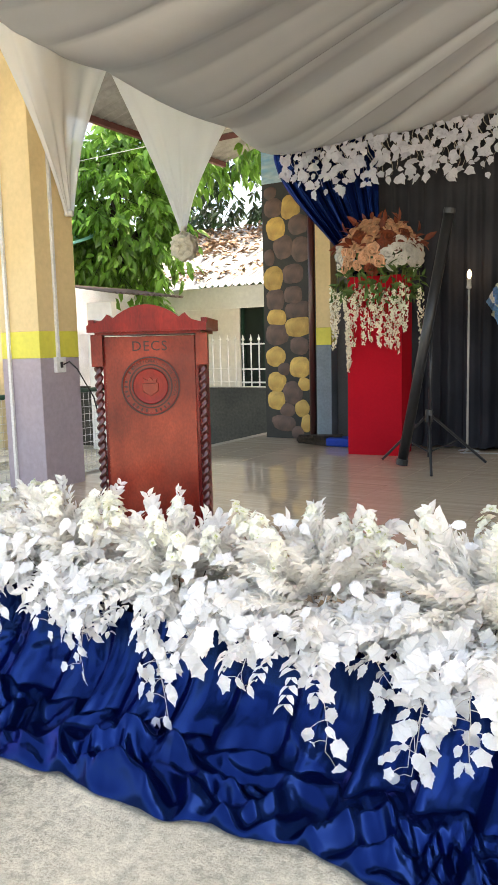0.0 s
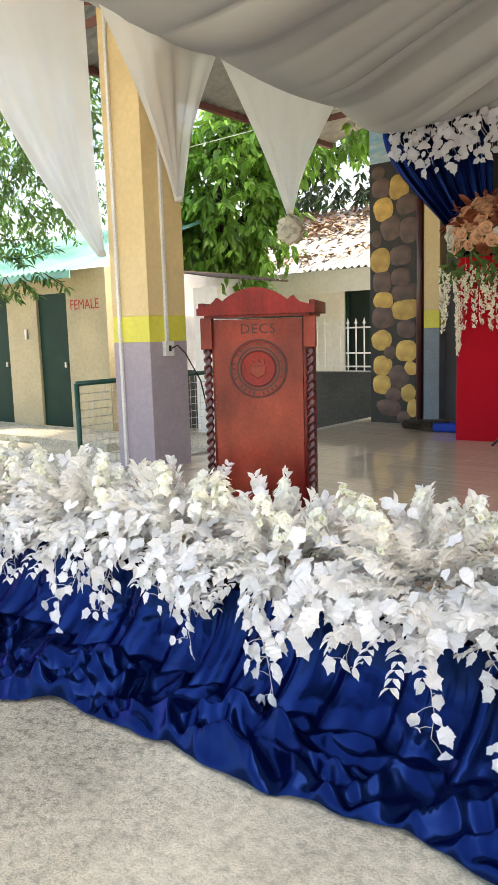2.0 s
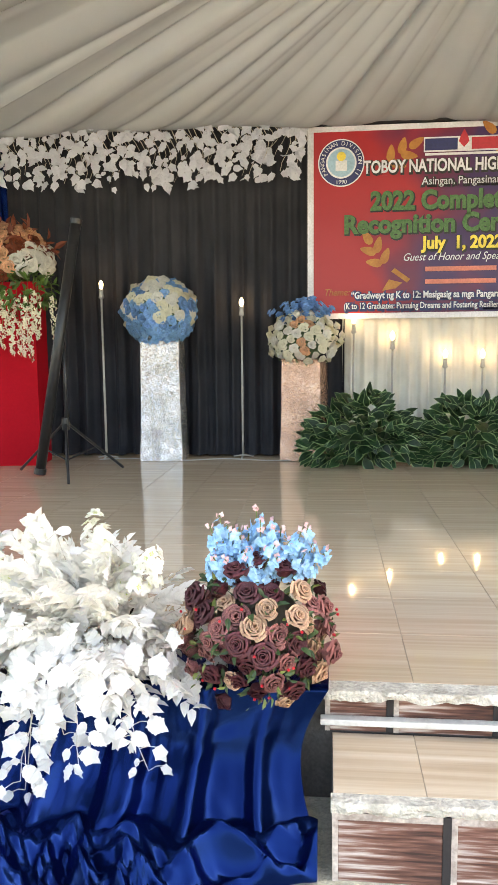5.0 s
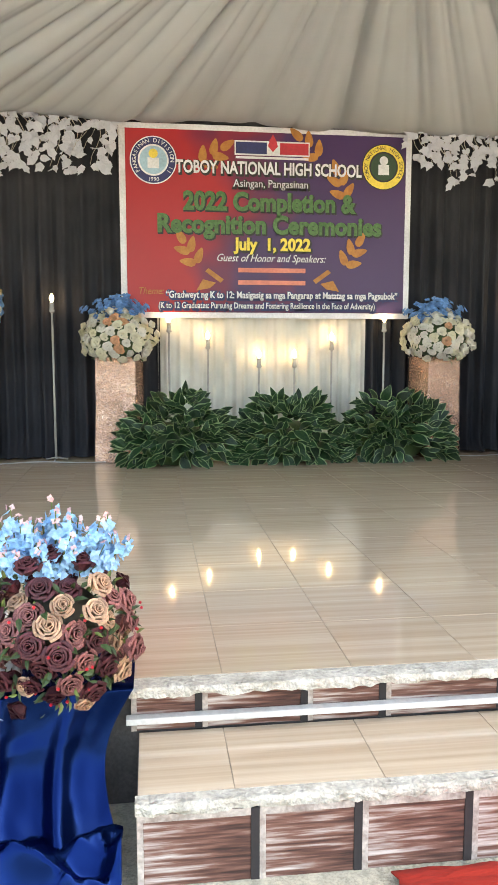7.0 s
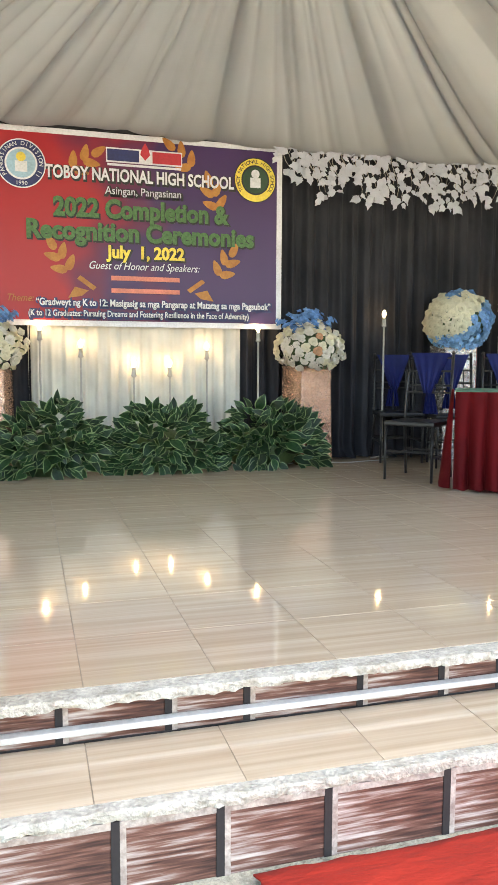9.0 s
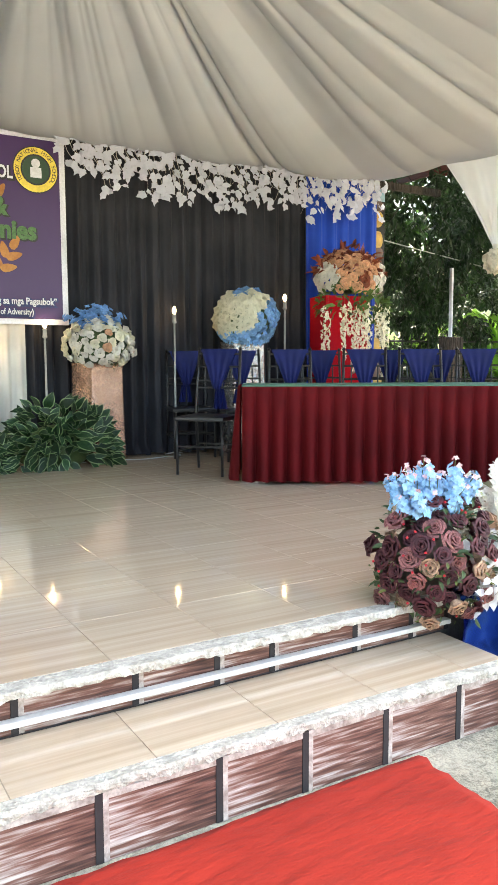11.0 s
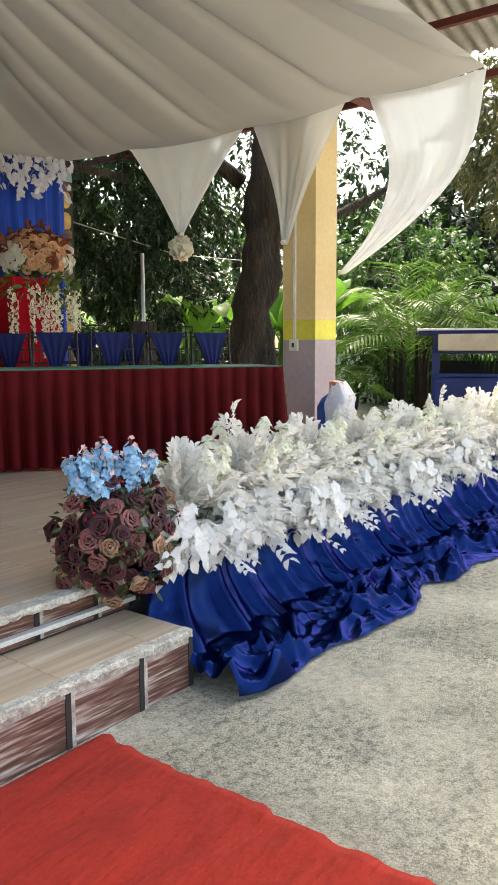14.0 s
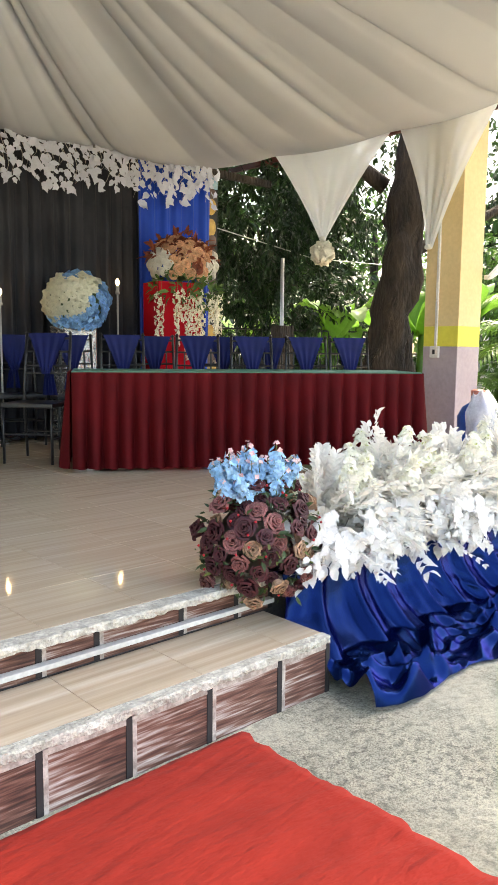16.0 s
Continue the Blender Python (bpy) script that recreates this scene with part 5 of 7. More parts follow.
def arrangement(seed, vines=6, tall=1.0, fall=1.0, label="large arrangement of white silk leaves, sprays and blossoms"):
    """A white arrangement; its foot is at the origin on the stage edge, its front looks to -y."""
    rng = random.Random(seed)
    t = thing("white_flower_arrangement", label, "flower arrangement", None, "white arrangements along the stage edge")
    stems = bmesh.new()

    def put_leaf(p, d, n, s):
        mesh_part("leaf", rng.choice(IVY), None, t, m=facing(p, d, n, s))

    def strand(pts, big, small, step):
        """A thin vine with leaves hung to both sides, closely set."""
        tube(pts, 0.0032, 5, stems, 0.0014)
        total = sum((b - a).length for a, b in zip(pts, pts[1:]))
        n = max(4, int(total / step))
        for i in range(1, n + 1):
            f = i / n * (len(pts) - 1)
            k = min(int(f), len(pts) - 2)
            p, along = pts[k].lerp(pts[k + 1], f - k), (pts[k + 1] - pts[k]).normalized()
            side = along.cross(Vector((0, -1, 0.25))).normalized() * (1 if i % 2 else -1)
            q = p + side * rng.uniform(0.010, 0.055) + Vector((rng.gauss(0, 0.012), -rng.uniform(0.0, 0.05), rng.gauss(0, 0.012)))
            tube([p, p.lerp(q, 0.5) + Vector((0, 0, 0.006)), q], 0.0014, 4, stems)
            d = side * rng.uniform(0.3, 0.9) + along * 0.5 + Vector((rng.gauss(0, 0.2), rng.uniform(-0.35, 0.1), rng.uniform(-0.9, 0.1)))
            nn = Vector((rng.gauss(0, 0.5), -1.0, rng.uniform(0.0, 1.0)))
            size = (big + (small - big) * (i / n) ** 1.5) * rng.uniform(0.7, 1.25)
            put_leaf(q, d, nn, size)
            if rng.random() < 0.45:
                put_leaf(p + Vector((rng.gauss(0, 0.02), -0.02, rng.gauss(0, 0.015))), d + Vector((rng.gauss(0, 0.8), 0, rng.uniform(-0.6, 0))), nn + Vector((rng.gauss(0, 0.4), 0, 0)), size * rng.uniform(0.6, 0.95))
    # vines arching over the edge in a few loose bunches
    heads = [rng.uniform(-0.30, -0.08), rng.uniform(0.08, 0.30)]
    for k in range(vines):
        h = heads[k % 2] + rng.gauss(0, 0.05)
        reach, drop = rng.uniform(0.13, 0.27), (0.14 + 0.30 * rng.random() ** 1.2) * fall
        sway = rng.uniform(-0.16, 0.12) + 0.25 * h
        pts = [Vector((h * 0.35, -0.03, 0.09))]
        for i in range(9):
            f = i / 8
            pts.append(Vector((h * (0.6 + 0.4 * f) + sway * f + 0.02 * noise.noise((f * 4, k, seed)), -0.07 - reach * math.sin(min(1, f * 1.5) * math.pi / 2), 0.11 + 0.12 * math.sin(f * math.pi) * (1 - f) - drop * f ** 1.6)))
        strand(pts, rng.uniform(0.085, 0.112), 0.056, 0.032 if fall > 0.5 else 0.027)
    # low bushy ivy in front of the foam
    for cx in (rng.uniform(-0.28, -0.12), rng.uniform(0.10, 0.28)):
        c = Vector((cx, -0.19, rng.uniform(0.12, 0.20)))
        for k in range(20):
            o = Vector((rng.gauss(0, 0.10), rng.gauss(0, 0.06), rng.gauss(0, 0.075)))
            put_leaf(c + o, Vector((o.x * 5 + rng.gauss(0, 0.4), -0.45, rng.uniform(-1.0, 0.1))), Vector((o.x * 4, -0.9, rng.uniform(0.2, 1.0))), rng.uniform(0.055, 0.098))
    # two sprigs standing above the mass
    for k in range(2):
        a = rng.uniform(-2.6, -0.5)
        top = Vector((0.16 * math.cos(a), 0.10 * math.sin(a), (0.37 + 0.05 * rng.random()) * tall))
        pts = [Vector((0, 0, 0.08)), Vector((top.x * 0.4, top.y * 0.4, 0.26)), top, top + Vector((0.05 * math.cos(a), -0.02, -0.02))]
        tube(pts, 0.0025, 5, stems, 0.0014)
        for i in range(6):
            q = pts[1].lerp(top, i / 5) + Vector((rng.gauss(0, 0.03), rng.gauss(0, 0.03), rng.gauss(0, 0.015)))
            put_leaf(q, Vector((rng.gauss(0, 0.8), rng.uniform(-0.8, 0.2), rng.uniform(-0.6, 0.3))), Vector((rng.gauss(0, 0.4), -1, 0.5)), rng.uniform(0.045, 0.070))
    # loose curling stems round the foot
    for k in range(16):
        a, ln, w = rng.uniform(-3.0, -0.1), rng.uniform(0.14, 0.26), rng.uniform(0.006, 0.016)
        pts = []
        for i in range(9):
            f = i / 8
            r = 0.06 + ln * f
            pts.append(Vector((r * math.cos(a) + w * math.sin(f * 9 + k), r * 0.75 * math.sin(a), 0.07 + 0.08 * math.sin(f * 2.6) + w * math.cos(f * 11 + k) - 0.05 * f)))
        tube(pts, 0.0026, 5, stems, 0.0012)
    part("stem", stems, M_STEM_W, t, "bare pale twigs")["kind"] = "stuff"
    # feathery fronds in fans, each fan leaning its own way
    P, D, Nn, Ls, Ws = [], [], [], [], []
    fans = [(-2.95, 0.25), (-0.20, 0.25), (-2.45, 0.50), (-0.70, 0.50), (-1.57, 0.75), (2.5, 0.55), (0.65, 0.55), (1.57, 0.6), (-2.2, 1.1), (-0.9, 1.1), (-1.3, 0.22)]
    for fa, fe in fans:
        fa, fe = fa + rng.gauss(0, 0.22), fe + rng.gauss(0, 0.10)
        for k in range(11):
            a, e = fa + rng.gauss(0, 0.34), max(0.02, fe + rng.gauss(0, 0.24))
            d = Vector((math.cos(a) * math.cos(e), math.sin(a) * math.cos(e) * 0.85, math.sin(e))).normalized()
            ln = rng.uniform(0.30, 0.50) * (1.0 if d.y < 0.3 else 0.85)
            side = d.cross(Vector((rng.gauss(0, 0.4), rng.gauss(0, 0.4), 1))).normalized()
            up = side.cross(d).normalized()
            sag = rng.uniform(0.10, 0.30)
            for i in range(12):
                f = 0.30 + 0.70 * i / 11
                p = Vector((0, 0.02, 0.07)) + d * ln * f - Vector((0, 0, sag * f * f * ln))
                p.z = 0.06 + (p.z - 0.06) * tall
                fwd = (d - Vector((0, 0, 2 * sag * f))).normalized()
                L_ = rng.uniform(0.042, 0.078) * (1.1 - 0.35 * f)
                for s in (-1, 1):
                    P.append(p), D.append(fwd * 0.75 + side * s * 0.75 + up * rng.uniform(-0.35, 0.35)), Nn.append(up + side * rng.uniform(-0.5, 0.5))
                    Ls.append(L_), Ws.append(L_ * rng.uniform(0.55, 0.78))
    me = leaves_mesh("spray", [tuple(v) for v in P], [tuple(v) for v in D], [tuple(v) for v in Nn], Ls, Ws, 0.22)
    mesh_part("sprays", me, M_IVORY_LEAF, t, "feathery ivory sprays")["kind"] = "stuff"
    # blossom spikes at the top, lime at the heart
    for k in range(7):
        c = Vector((-0.26 + 0.52 * (k + rng.random()) / 7, rng.uniform(-0.20, 0.06), 0.25 + rng.uniform(0.0, 0.11) * tall))
        ax = Vector((c.x * 1.1, c.y * 0.9, 0.6)).normalized()
        pos, out = [], []
        for i in range(40):
            f = rng.random()
            v = Vector((rng.gauss(0, 1), rng.gauss(0, 1), rng.gauss(0, 1))).normalized()
            v = (v - ax * v.dot(ax)).normalized()
            pos.append(c + ax * (0.13 * f) + v * 0.040 * math.sqrt(max(0.05, 1 - f * f)) * rng.uniform(0.4, 1.2)), out.append(v + ax * 0.4 + ax * f)
        spike = mesh_part("blossom_spike", cluster_mesh("blossom_spike", pos, out, 0.021, M_BLOSSOM, rng, 4), None, t, "ivory and lime blossom spike")
        lime = cluster_mesh("lime_bud", [p for p in pos[:7]], out[:7], 0.014, M_LIME, rng, 3)
        mesh_part("lime_bud", lime, None, spike, "small lime green buds")["kind"] = "stuff"
    tw = bmesh.new()
    for k in range(16):
        a = rng.uniform(0, 6.28)
        tube([(0.1 * math.cos(a), 0.06 * math.sin(a) - 0.03, 0.02), (0.2 * math.cos(a), 0.14 * math.sin(a) - 0.05, 0.1 + 0.1 * rng.random())], 0.004, 4, tw, 0.002)
    add_box(tw, -0.16, 0.16, -0.06, 0.08, 0.0, 0.07, 0.02)
    part("moss_base", tw, M_TWIG, t, "dark foam base with twigs")
    return t


kinds = [arrangement(31, 5), arrangement(47, 5, 1.05), arrangement(62, 5, 1.12), arrangement(83, 5, 0.98), arrangement(97, 8, 1.12, 0.30), arrangement(113, 5, 1.05, 0.36)]
spots = [(-0.56, 2, 0.98, 0), (-1.13, 1, 0.96, 6), (-1.73, 0, 0.96, -8), (-2.33, 3, 0.98, 10), (-2.95, 1, 0.98, -4), (-3.57, 2, 0.95, 5), (-4.2, 0, 1.0, 0),
         (3.07, 5, 0.97, 4), (3.48, 4, 1.10, -6), (4.02, 5, 1.05, 8), (4.60, 4, 1.05, -14), (5.20, 5, 1.05, -12), (5.85, 4, 1.05, 16), (6.55, 5, 1.1, 9), (7.3, 4, 1.1, -6), (8.1, 5, 1.1, 4)]
used = set()
for x, k, s, r in spots:
    m = pose(x, FRONT + 0.10, S + 0.018, 0, 0, r)
    if k not in used:
        used.add(k)
        kinds[k].matrix_basis = m @ Matrix.Diagonal((s, s, s, 1))
    else:
        c = copy_thing(kinds[k], m)
        c.scale = (s, s, s)

# garlands on the curtains
# copy of the white leaf, its colour cooled to offset warm bounced light
M_GARLAND = mat("cool_white_silk_leaf", (0.69, 0.71, 0.78), (0.63, 0.65, 0.74), 0.6, scale=20, fine=150, bump=0.2, var=0.04, random_v=0.06, translucent=0.3)
VINE = [ivy_leaf("garland_leaf", lb, M_GARLAND, toothed=th, narrow=nr) for lb, th, nr in ((0.24, 0.35, 1.0), (0.2, 0.7, 0.95), (0.30, 0.5, 0.9), (0.1, 0.4, 0.85))]


def garland(x0, x1, n, seed):
    rng = random.Random(seed)
    t = thing("leaf_garland", "garland of white silk ivy leaves pinned along the curtain top", "garland", None, "white garlands")
    st = bmesh.new()
    x = x0
    heads = []
    while x < x1:
        drop = rng.uniform(0.18, 0.46)
        pts = [Vector((x + 0.05 * math.sin(i + x), 7.315 - 0.02 * math.sin(i), 3.37 - drop * i / 5)) for i in range(6)]
        tube(pts, 0.004, 4, st, 0.002)
        heads.append(pts)
        x += (x1 - x0) / (n / 6.5)
    for pts in heads:
        for i in range(6):
            for j in range(1 if i < 5 else 2):
                q = pts[i] + Vector((rng.uniform(-0.10, 0.10), rng.uniform(-0.07, 0.0), rng.uniform(-0.05, 0.03)))
                d = Vector((rng.uniform(-0.9, 0.9), rng.uniform(-0.3, 0.0), rng.uniform(-1.0, 0.1)))
                nn = Vector((rng.uniform(-0.6, 0.6), -1, rng.uniform(-0.1, 0.6)))
                mesh_part("leaf", rng.choice(VINE), None, t, m=facing(q, d, nn, rng.choice((0.065, 0.08, 0.095, 0.11))))
    part("stem", st, M_STEM_W, t)["kind"] = "stuff"
    return t


garland(-3.75, 0.02, 500, 3)
garland(2.72, 6.33, 490, 4)

# roses
def petal_mat(name, a, b, rv=0.18, isl=0.28, thin=0.15):
    return mat(name, a, b, 0.6, scale=14, fine=60, bump=0.1, var=0.10, random_v=rv, island=isl, translucent=thin)


M_BURG = petal_mat("burgundy_petal", (0.050, 0.008, 0.014), (0.13, 0.030, 0.038))
M_TAN = petal_mat("antique_tan_petal", (0.60, 0.42, 0.26), (0.44, 0.23, 0.16))
M_PLUM = petal_mat("dusty_plum_petal", (0.16, 0.040, 0.048), (0.40, 0.17, 0.15))
M_PEACH = petal_mat("peach_petal", (0.74, 0.34, 0.16), (0.82, 0.52, 0.33), 0.12, 0.15, 0.2)
M_RUST = petal_mat("rust_petal", (0.30, 0.065, 0.018), (0.20, 0.036, 0.014))
M_WHITE_P = petal_mat("white_petal", (0.93, 0.92, 0.87), (0.90, 0.87, 0.78), 0.04, 0.05, 0.4)
M_CREAM_P = petal_mat("cream_petal", (0.93, 0.90, 0.74), (0.90, 0.86, 0.68), 0.04, 0.05, 0.4)
M_BLUE_P = petal_mat("sky_blue_petal", (0.17, 0.42, 0.78), (0.32, 0.58, 0.86), 0.15, 0.15, 0.25)
M_BLUE_B = mat("pale_blue_blossom", (0.24, 0.50, 0.76), (0.42, 0.66, 0.86), 0.6, scale=20, fine=60, island=0.22, translucent=0.2)
M_BLUE_DEEP = petal_mat("blue_petal", (0.11, 0.27, 0.58), (0.20, 0.40, 0.72))
M_PINKBUD = mat("pink_bud", (0.75, 0.42, 0.42), (0.80, 0.60, 0.58), 0.6, scale=30)
M_BERRY = mat("red_berry", (0.55, 0.015, 0.03), None, 0.3)
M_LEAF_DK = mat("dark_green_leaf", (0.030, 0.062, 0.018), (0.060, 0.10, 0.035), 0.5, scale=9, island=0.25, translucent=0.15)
M_LEAF_GR = mat("fresh_green_leaf", (0.06, 0.13, 0.025), (0.11, 0.20, 0.04), 0.5, scale=9, island=0.3, translucent=0.25)
M_LEAF_OL = mat("olive_leaf", (0.10, 0.15, 0.03), (0.16, 0.19, 0.05), 0.5, scale=9, island=0.25, translucent=0.2)
ROSE = {k: rose_mesh("rose_" + k, m_, o) for k, m_, o in (("burgundy", M_BURG, 1.0), ("tan", M_TAN, 0.9), ("plum", M_PLUM, 1.0), ("peach", M_PEACH, 0.8), ("rust", M_RUST, 1.1), ("white", M_WHITE_P, 0.8),
                                                          ("cream", M_CREAM_P, 1.1), ("blue", M_BLUE_P, 1.0), ("deep", M_BLUE_DEEP, 1.0))}


def dome(t, centre, radii, n, pick, size, rng, emin=-0.2, front_only=True, spread=0.0):
    """Roses set over a dome; pick(d, rng) names the kind for a direction."""
    made = 0
    i = 0
    while made < n and i < n * 4:
        f = (i + 0.5) / (n * 1.5)
        i += 1
        e = math.asin(max(-1, 1 - 2 * (f % 1.0)))
        a = i * 2.39996
        d = Vector((math.cos(a) * math.cos(e), math.sin(a) * math.cos(e), math.sin(e)))
        if d.z < emin or (front_only and d.y > 0.45):
            continue
        k = pick(d, rng)
        if not k:
            continue
        p = Vector(centre) + Vector((d.x * radii[0], d.y * radii[1], d.z * radii[2])) * (1 + spread * rng.uniform(-1, 1))
        nrm = (d + Vector((rng.uniform(-0.25, 0.25), rng.uniform(-0.25, 0.25), rng.uniform(-0.2, 0.3)))).normalized()
        mm = facing(p, nrm.orthogonal(), nrm, size * rng.uniform(0.82, 1.15))
        mesh_part("rose", ROSE[k], None, t, m=mm)
        made += 1


def greens(t, centre, r, n, rng, material, ln=0.06, zmin=-1.0, name="foliage"):
    P, D, Nn, Ls = [], [], [], []
    for k in range(n):
        d = Vector((rng.gauss(0, 1), rng.gauss(0, 1), rng.gauss(0, 1))).normalized()
        d.z = max(d.z, zmin)
        P.append(Vector(centre) + Vector((d.x * r[0], d.y * r[1], d.z * r[2])) * rng.uniform(0.75, 1.0))
        D.append(d + Vector((rng.gauss(0, 0.6), rng.gauss(0, 0.6), rng.gauss(0, 0.6))))
        Nn.append(d + Vector((rng.gauss(0, 0.5), rng.gauss(0, 0.5), 0.5)))
        Ls.append(ln * rng.uniform(0.6, 1.3))
    me = leaves_mesh(name, [tuple(v) for v in P], [tuple(v) for v in D], [tuple(v) for v in Nn], Ls, [q * 0.45 for q in Ls], 0.2)
    o = mesh_part(name, me, material, t)
    o["kind"] = "stuff"
    return o


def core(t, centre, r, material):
    # dark solid added inside, so the gaps between blooms look dark
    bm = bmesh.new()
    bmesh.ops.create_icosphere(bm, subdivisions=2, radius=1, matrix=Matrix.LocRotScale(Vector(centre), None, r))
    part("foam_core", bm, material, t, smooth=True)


def step_bouquet(x, y, seed, label, size=1.0):
    rng = random.Random(seed)
    t = thing("rose_bouquet", label, "bouquet", pose(x, y, S + 0.02 + 0.45 * (1 - size)) @ Matrix.Diagonal((size, size, size, 1)), "rose bouquets beside the steps")
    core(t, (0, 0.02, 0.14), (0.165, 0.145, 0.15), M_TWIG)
    dome(t, (0, 0, 0.15), (0.235, 0.21, 0.21), 70, lambda d, r: r.choices(("burgundy", "plum", "tan"), (4, 3, 4))[0] if d.z < 0.72 else "burgundy", 0.048, rng, -0.75, True, 0.22)
    dome(t, (0.02, -0.06, 0.02), (0.18, 0.10, 0.12), 9, lambda d, r: r.choice(("plum", "tan", "burgundy")), 0.042, rng, -0.9, True, 0.16)
    greens(t, (0, 0, 0.15), (0.26, 0.23, 0.25), 340, rng, M_LEAF_DK, 0.045)
    greens(t, (0, -0.03, 0.12), (0.29, 0.25, 0.25), 70, rng, M_LEAF_OL, 0.035, name="fern_filler")
    st = bmesh.new()
    pos, out, pb, ob = [], [], [], []
    for k in range(48):
        a, lean = rng.uniform(0, 6.28), rng.uniform(0.0, 0.36)
        base = Vector((0.17 * math.cos(a) * rng.random(), 0.12 * math.sin(a) * rng.random(), 0.335))
        tip = base + Vector((math.cos(a) * lean * 0.3, math.sin(a) * lean * 0.2, rng.uniform(0.06, 0.21) * (1.1 - lean)))
        tube([base, tip], 0.002, 4, st)
        for i in range(18):
            f = i / 17
            v = Vector((rng.gauss(0, 1), rng.gauss(0, 1), rng.gauss(0, 0.5))).normalized()
            pos.append(base.lerp(tip, f * 0.85) + v * 0.026 * (1 - 0.4 * f)), out.append(v + Vector((0, -0.2, 0.3)))
        for i in range(2):
            v = Vector((rng.gauss(0, 1), rng.gauss(0, 1), rng.gauss(0, 1))).normalized()
            pb.append(tip + v * 0.008), ob.append(v)
    part("stem", st, M_LEAF_OL, t)["kind"] = "stuff"
    mesh_part("blue_blossoms", cluster_mesh("blue_blossoms", pos, out, 0.021, M_BLUE_B, rng), None, t, "sky blue blossom spikes")["kind"] = "stuff"
    mesh_part("pink_bud_spray", cluster_mesh("pink_bud_spray", pb, ob, 0.012, M_PINKBUD, rng), None, t, "pale pink buds")["kind"] = "stuff"
    bm = bmesh.new()
    for k in range(34):
        d = Vector((rng.gauss(0, 1), rng.uniform(-1.4, 0.2), rng.gauss(-0.2, 0.8))).normalized()
        bmesh.ops.create_icosphere(bm, subdivisions=1, radius=0.006, matrix=Matrix.Translation((d.x * 0.28, d.y * 0.26, 0.15 + d.z * 0.25)))
    part("berry_spray", bm, M_BERRY, t, "tiny red berries")["kind"] = "stuff"
    return t


step_bouquet(0.0, 2.40, 5, "bouquet of burgundy and tan silk roses topped with blue blossoms", 0.84)
step_bouquet(2.60, 2.50, 9, "bouquet of burgundy and tan silk roses topped with blue blossoms")


def ball_bouquet(x, y, z, seed, split, label):
    """White and blue roses in a ball on a silver pedestal."""
    rng = random.Random(seed)
    t = thing("flower_ball", label, "flower arrangement", pose(x, y, z), "flower balls on the silver pedestals")
    core(t, (0, 0, 0.22), (0.28, 0.25, 0.24), M_LEAF_DK)

    def pick(d, r):
        k = split(d)
        if k == "mix":
            return r.choice(("cream", "cream", "white", "blue", "blue", "deep"))
        return r.choice(("blue", "blue", "deep")) if k == "blue" else "cream"
    dome(t, (0, 0, 0.22), (0.30, 0.27, 0.26), 120, pick, 0.058, rng, -0.9, True, 0.08)
    greens(t, (0, 0, 0.22), (0.31, 0.28, 0.27), 60, rng, M_LEAF_OL, 0.04)
    pos, out = [], []
    for k in range(130):
        a = rng.uniform(-3.6, 0.5)
        z = rng.uniform(-0.06, 0.06)
        r = 0.33 * math.sqrt(max(0.1, 1 - ((z - 0.22) / 0.31) ** 2)) * rng.uniform(0.9, 1.08)
        p = Vector((r * math.cos(a), r * math.sin(a) * 0.88, z))
        pos.append(p), out.append(Vector((p.x, p.y - 0.1, -0.1)))
    mesh_part("blue_fringe", cluster_mesh("blue_fringe", pos, out, 0.025, M_BLUE_P, rng), None, t, "pale blue blossom fringe")["kind"] = "stuff"
    return t


ball_bouquet(-1.30, 7.12, 1.53, 3, lambda d: "blue" if d.z < -0.45 else "mix", "ball of cream and sky blue silk roses on the silver pedestal")
ball_bouquet(4.42, 7.08, 1.55, 8, lambda d: "blue" if (d.x * 0.75 - d.z * 0.65 > 0.02 or d.z > 0.85) else "white", "ball of cream and sky blue silk roses, blue to one side")


def gold_bouquet(x, y, z, seed):
    rng = random.Random(seed)
    t = thing("flower_dome", "dome of cream silk roses with peach buds under blue sprays", "flower arrangement", pose(x, y, z), "flower domes on the gold pedestals")
    core(t, (0, 0, 0.17), (0.26, 0.22, 0.18), M_LEAF_DK)
    dome(t, (0, 0, 0.17), (0.29, 0.25, 0.22), 84, lambda d, r: "peach" if (abs(d.x) < 0.3 and d.y < -0.6 and r.random() < 0.45) else r.choice(("white", "cream")), 0.050, rng, -0.8, True, 0.13)
    greens(t, (0, 0, 0.16), (0.30, 0.26, 0.23), 200, rng, M_LEAF_DK, 0.045)
    pos, out = [], []
    for k in range(330):
        j = k % 22                                          # one of the sprays fanned over the top
        a, f = j * 2.4, (k // 22) / 14
        r = (0.05 + 0.038 * (j % 5)) * (0.35 + 0.78 * f)
        p = Vector((r * 1.35 * math.cos(a), r * 0.8 * math.sin(a), 0.31 + f * (0.21 - 0.025 * (j % 5)))) + Vector((rng.gauss(0, 0.012), rng.gauss(0, 0.012), rng.gauss(0, 0.012)))
        pos.append(p), out.append(Vector((p.x * 3, p.y * 3 - 0.5, 0.6)))
    mesh_part("blue_sprays", cluster_mesh("blue_sprays", pos, out, 0.030, M_BLUE_DEEP, rng), None, t, "blue blossom sprays")["kind"] = "stuff"
    return t


gold_bouquet(0.0, 7.17, 1.31, 4)
gold_bouquet(2.90, 7.17, 1.31, 6)


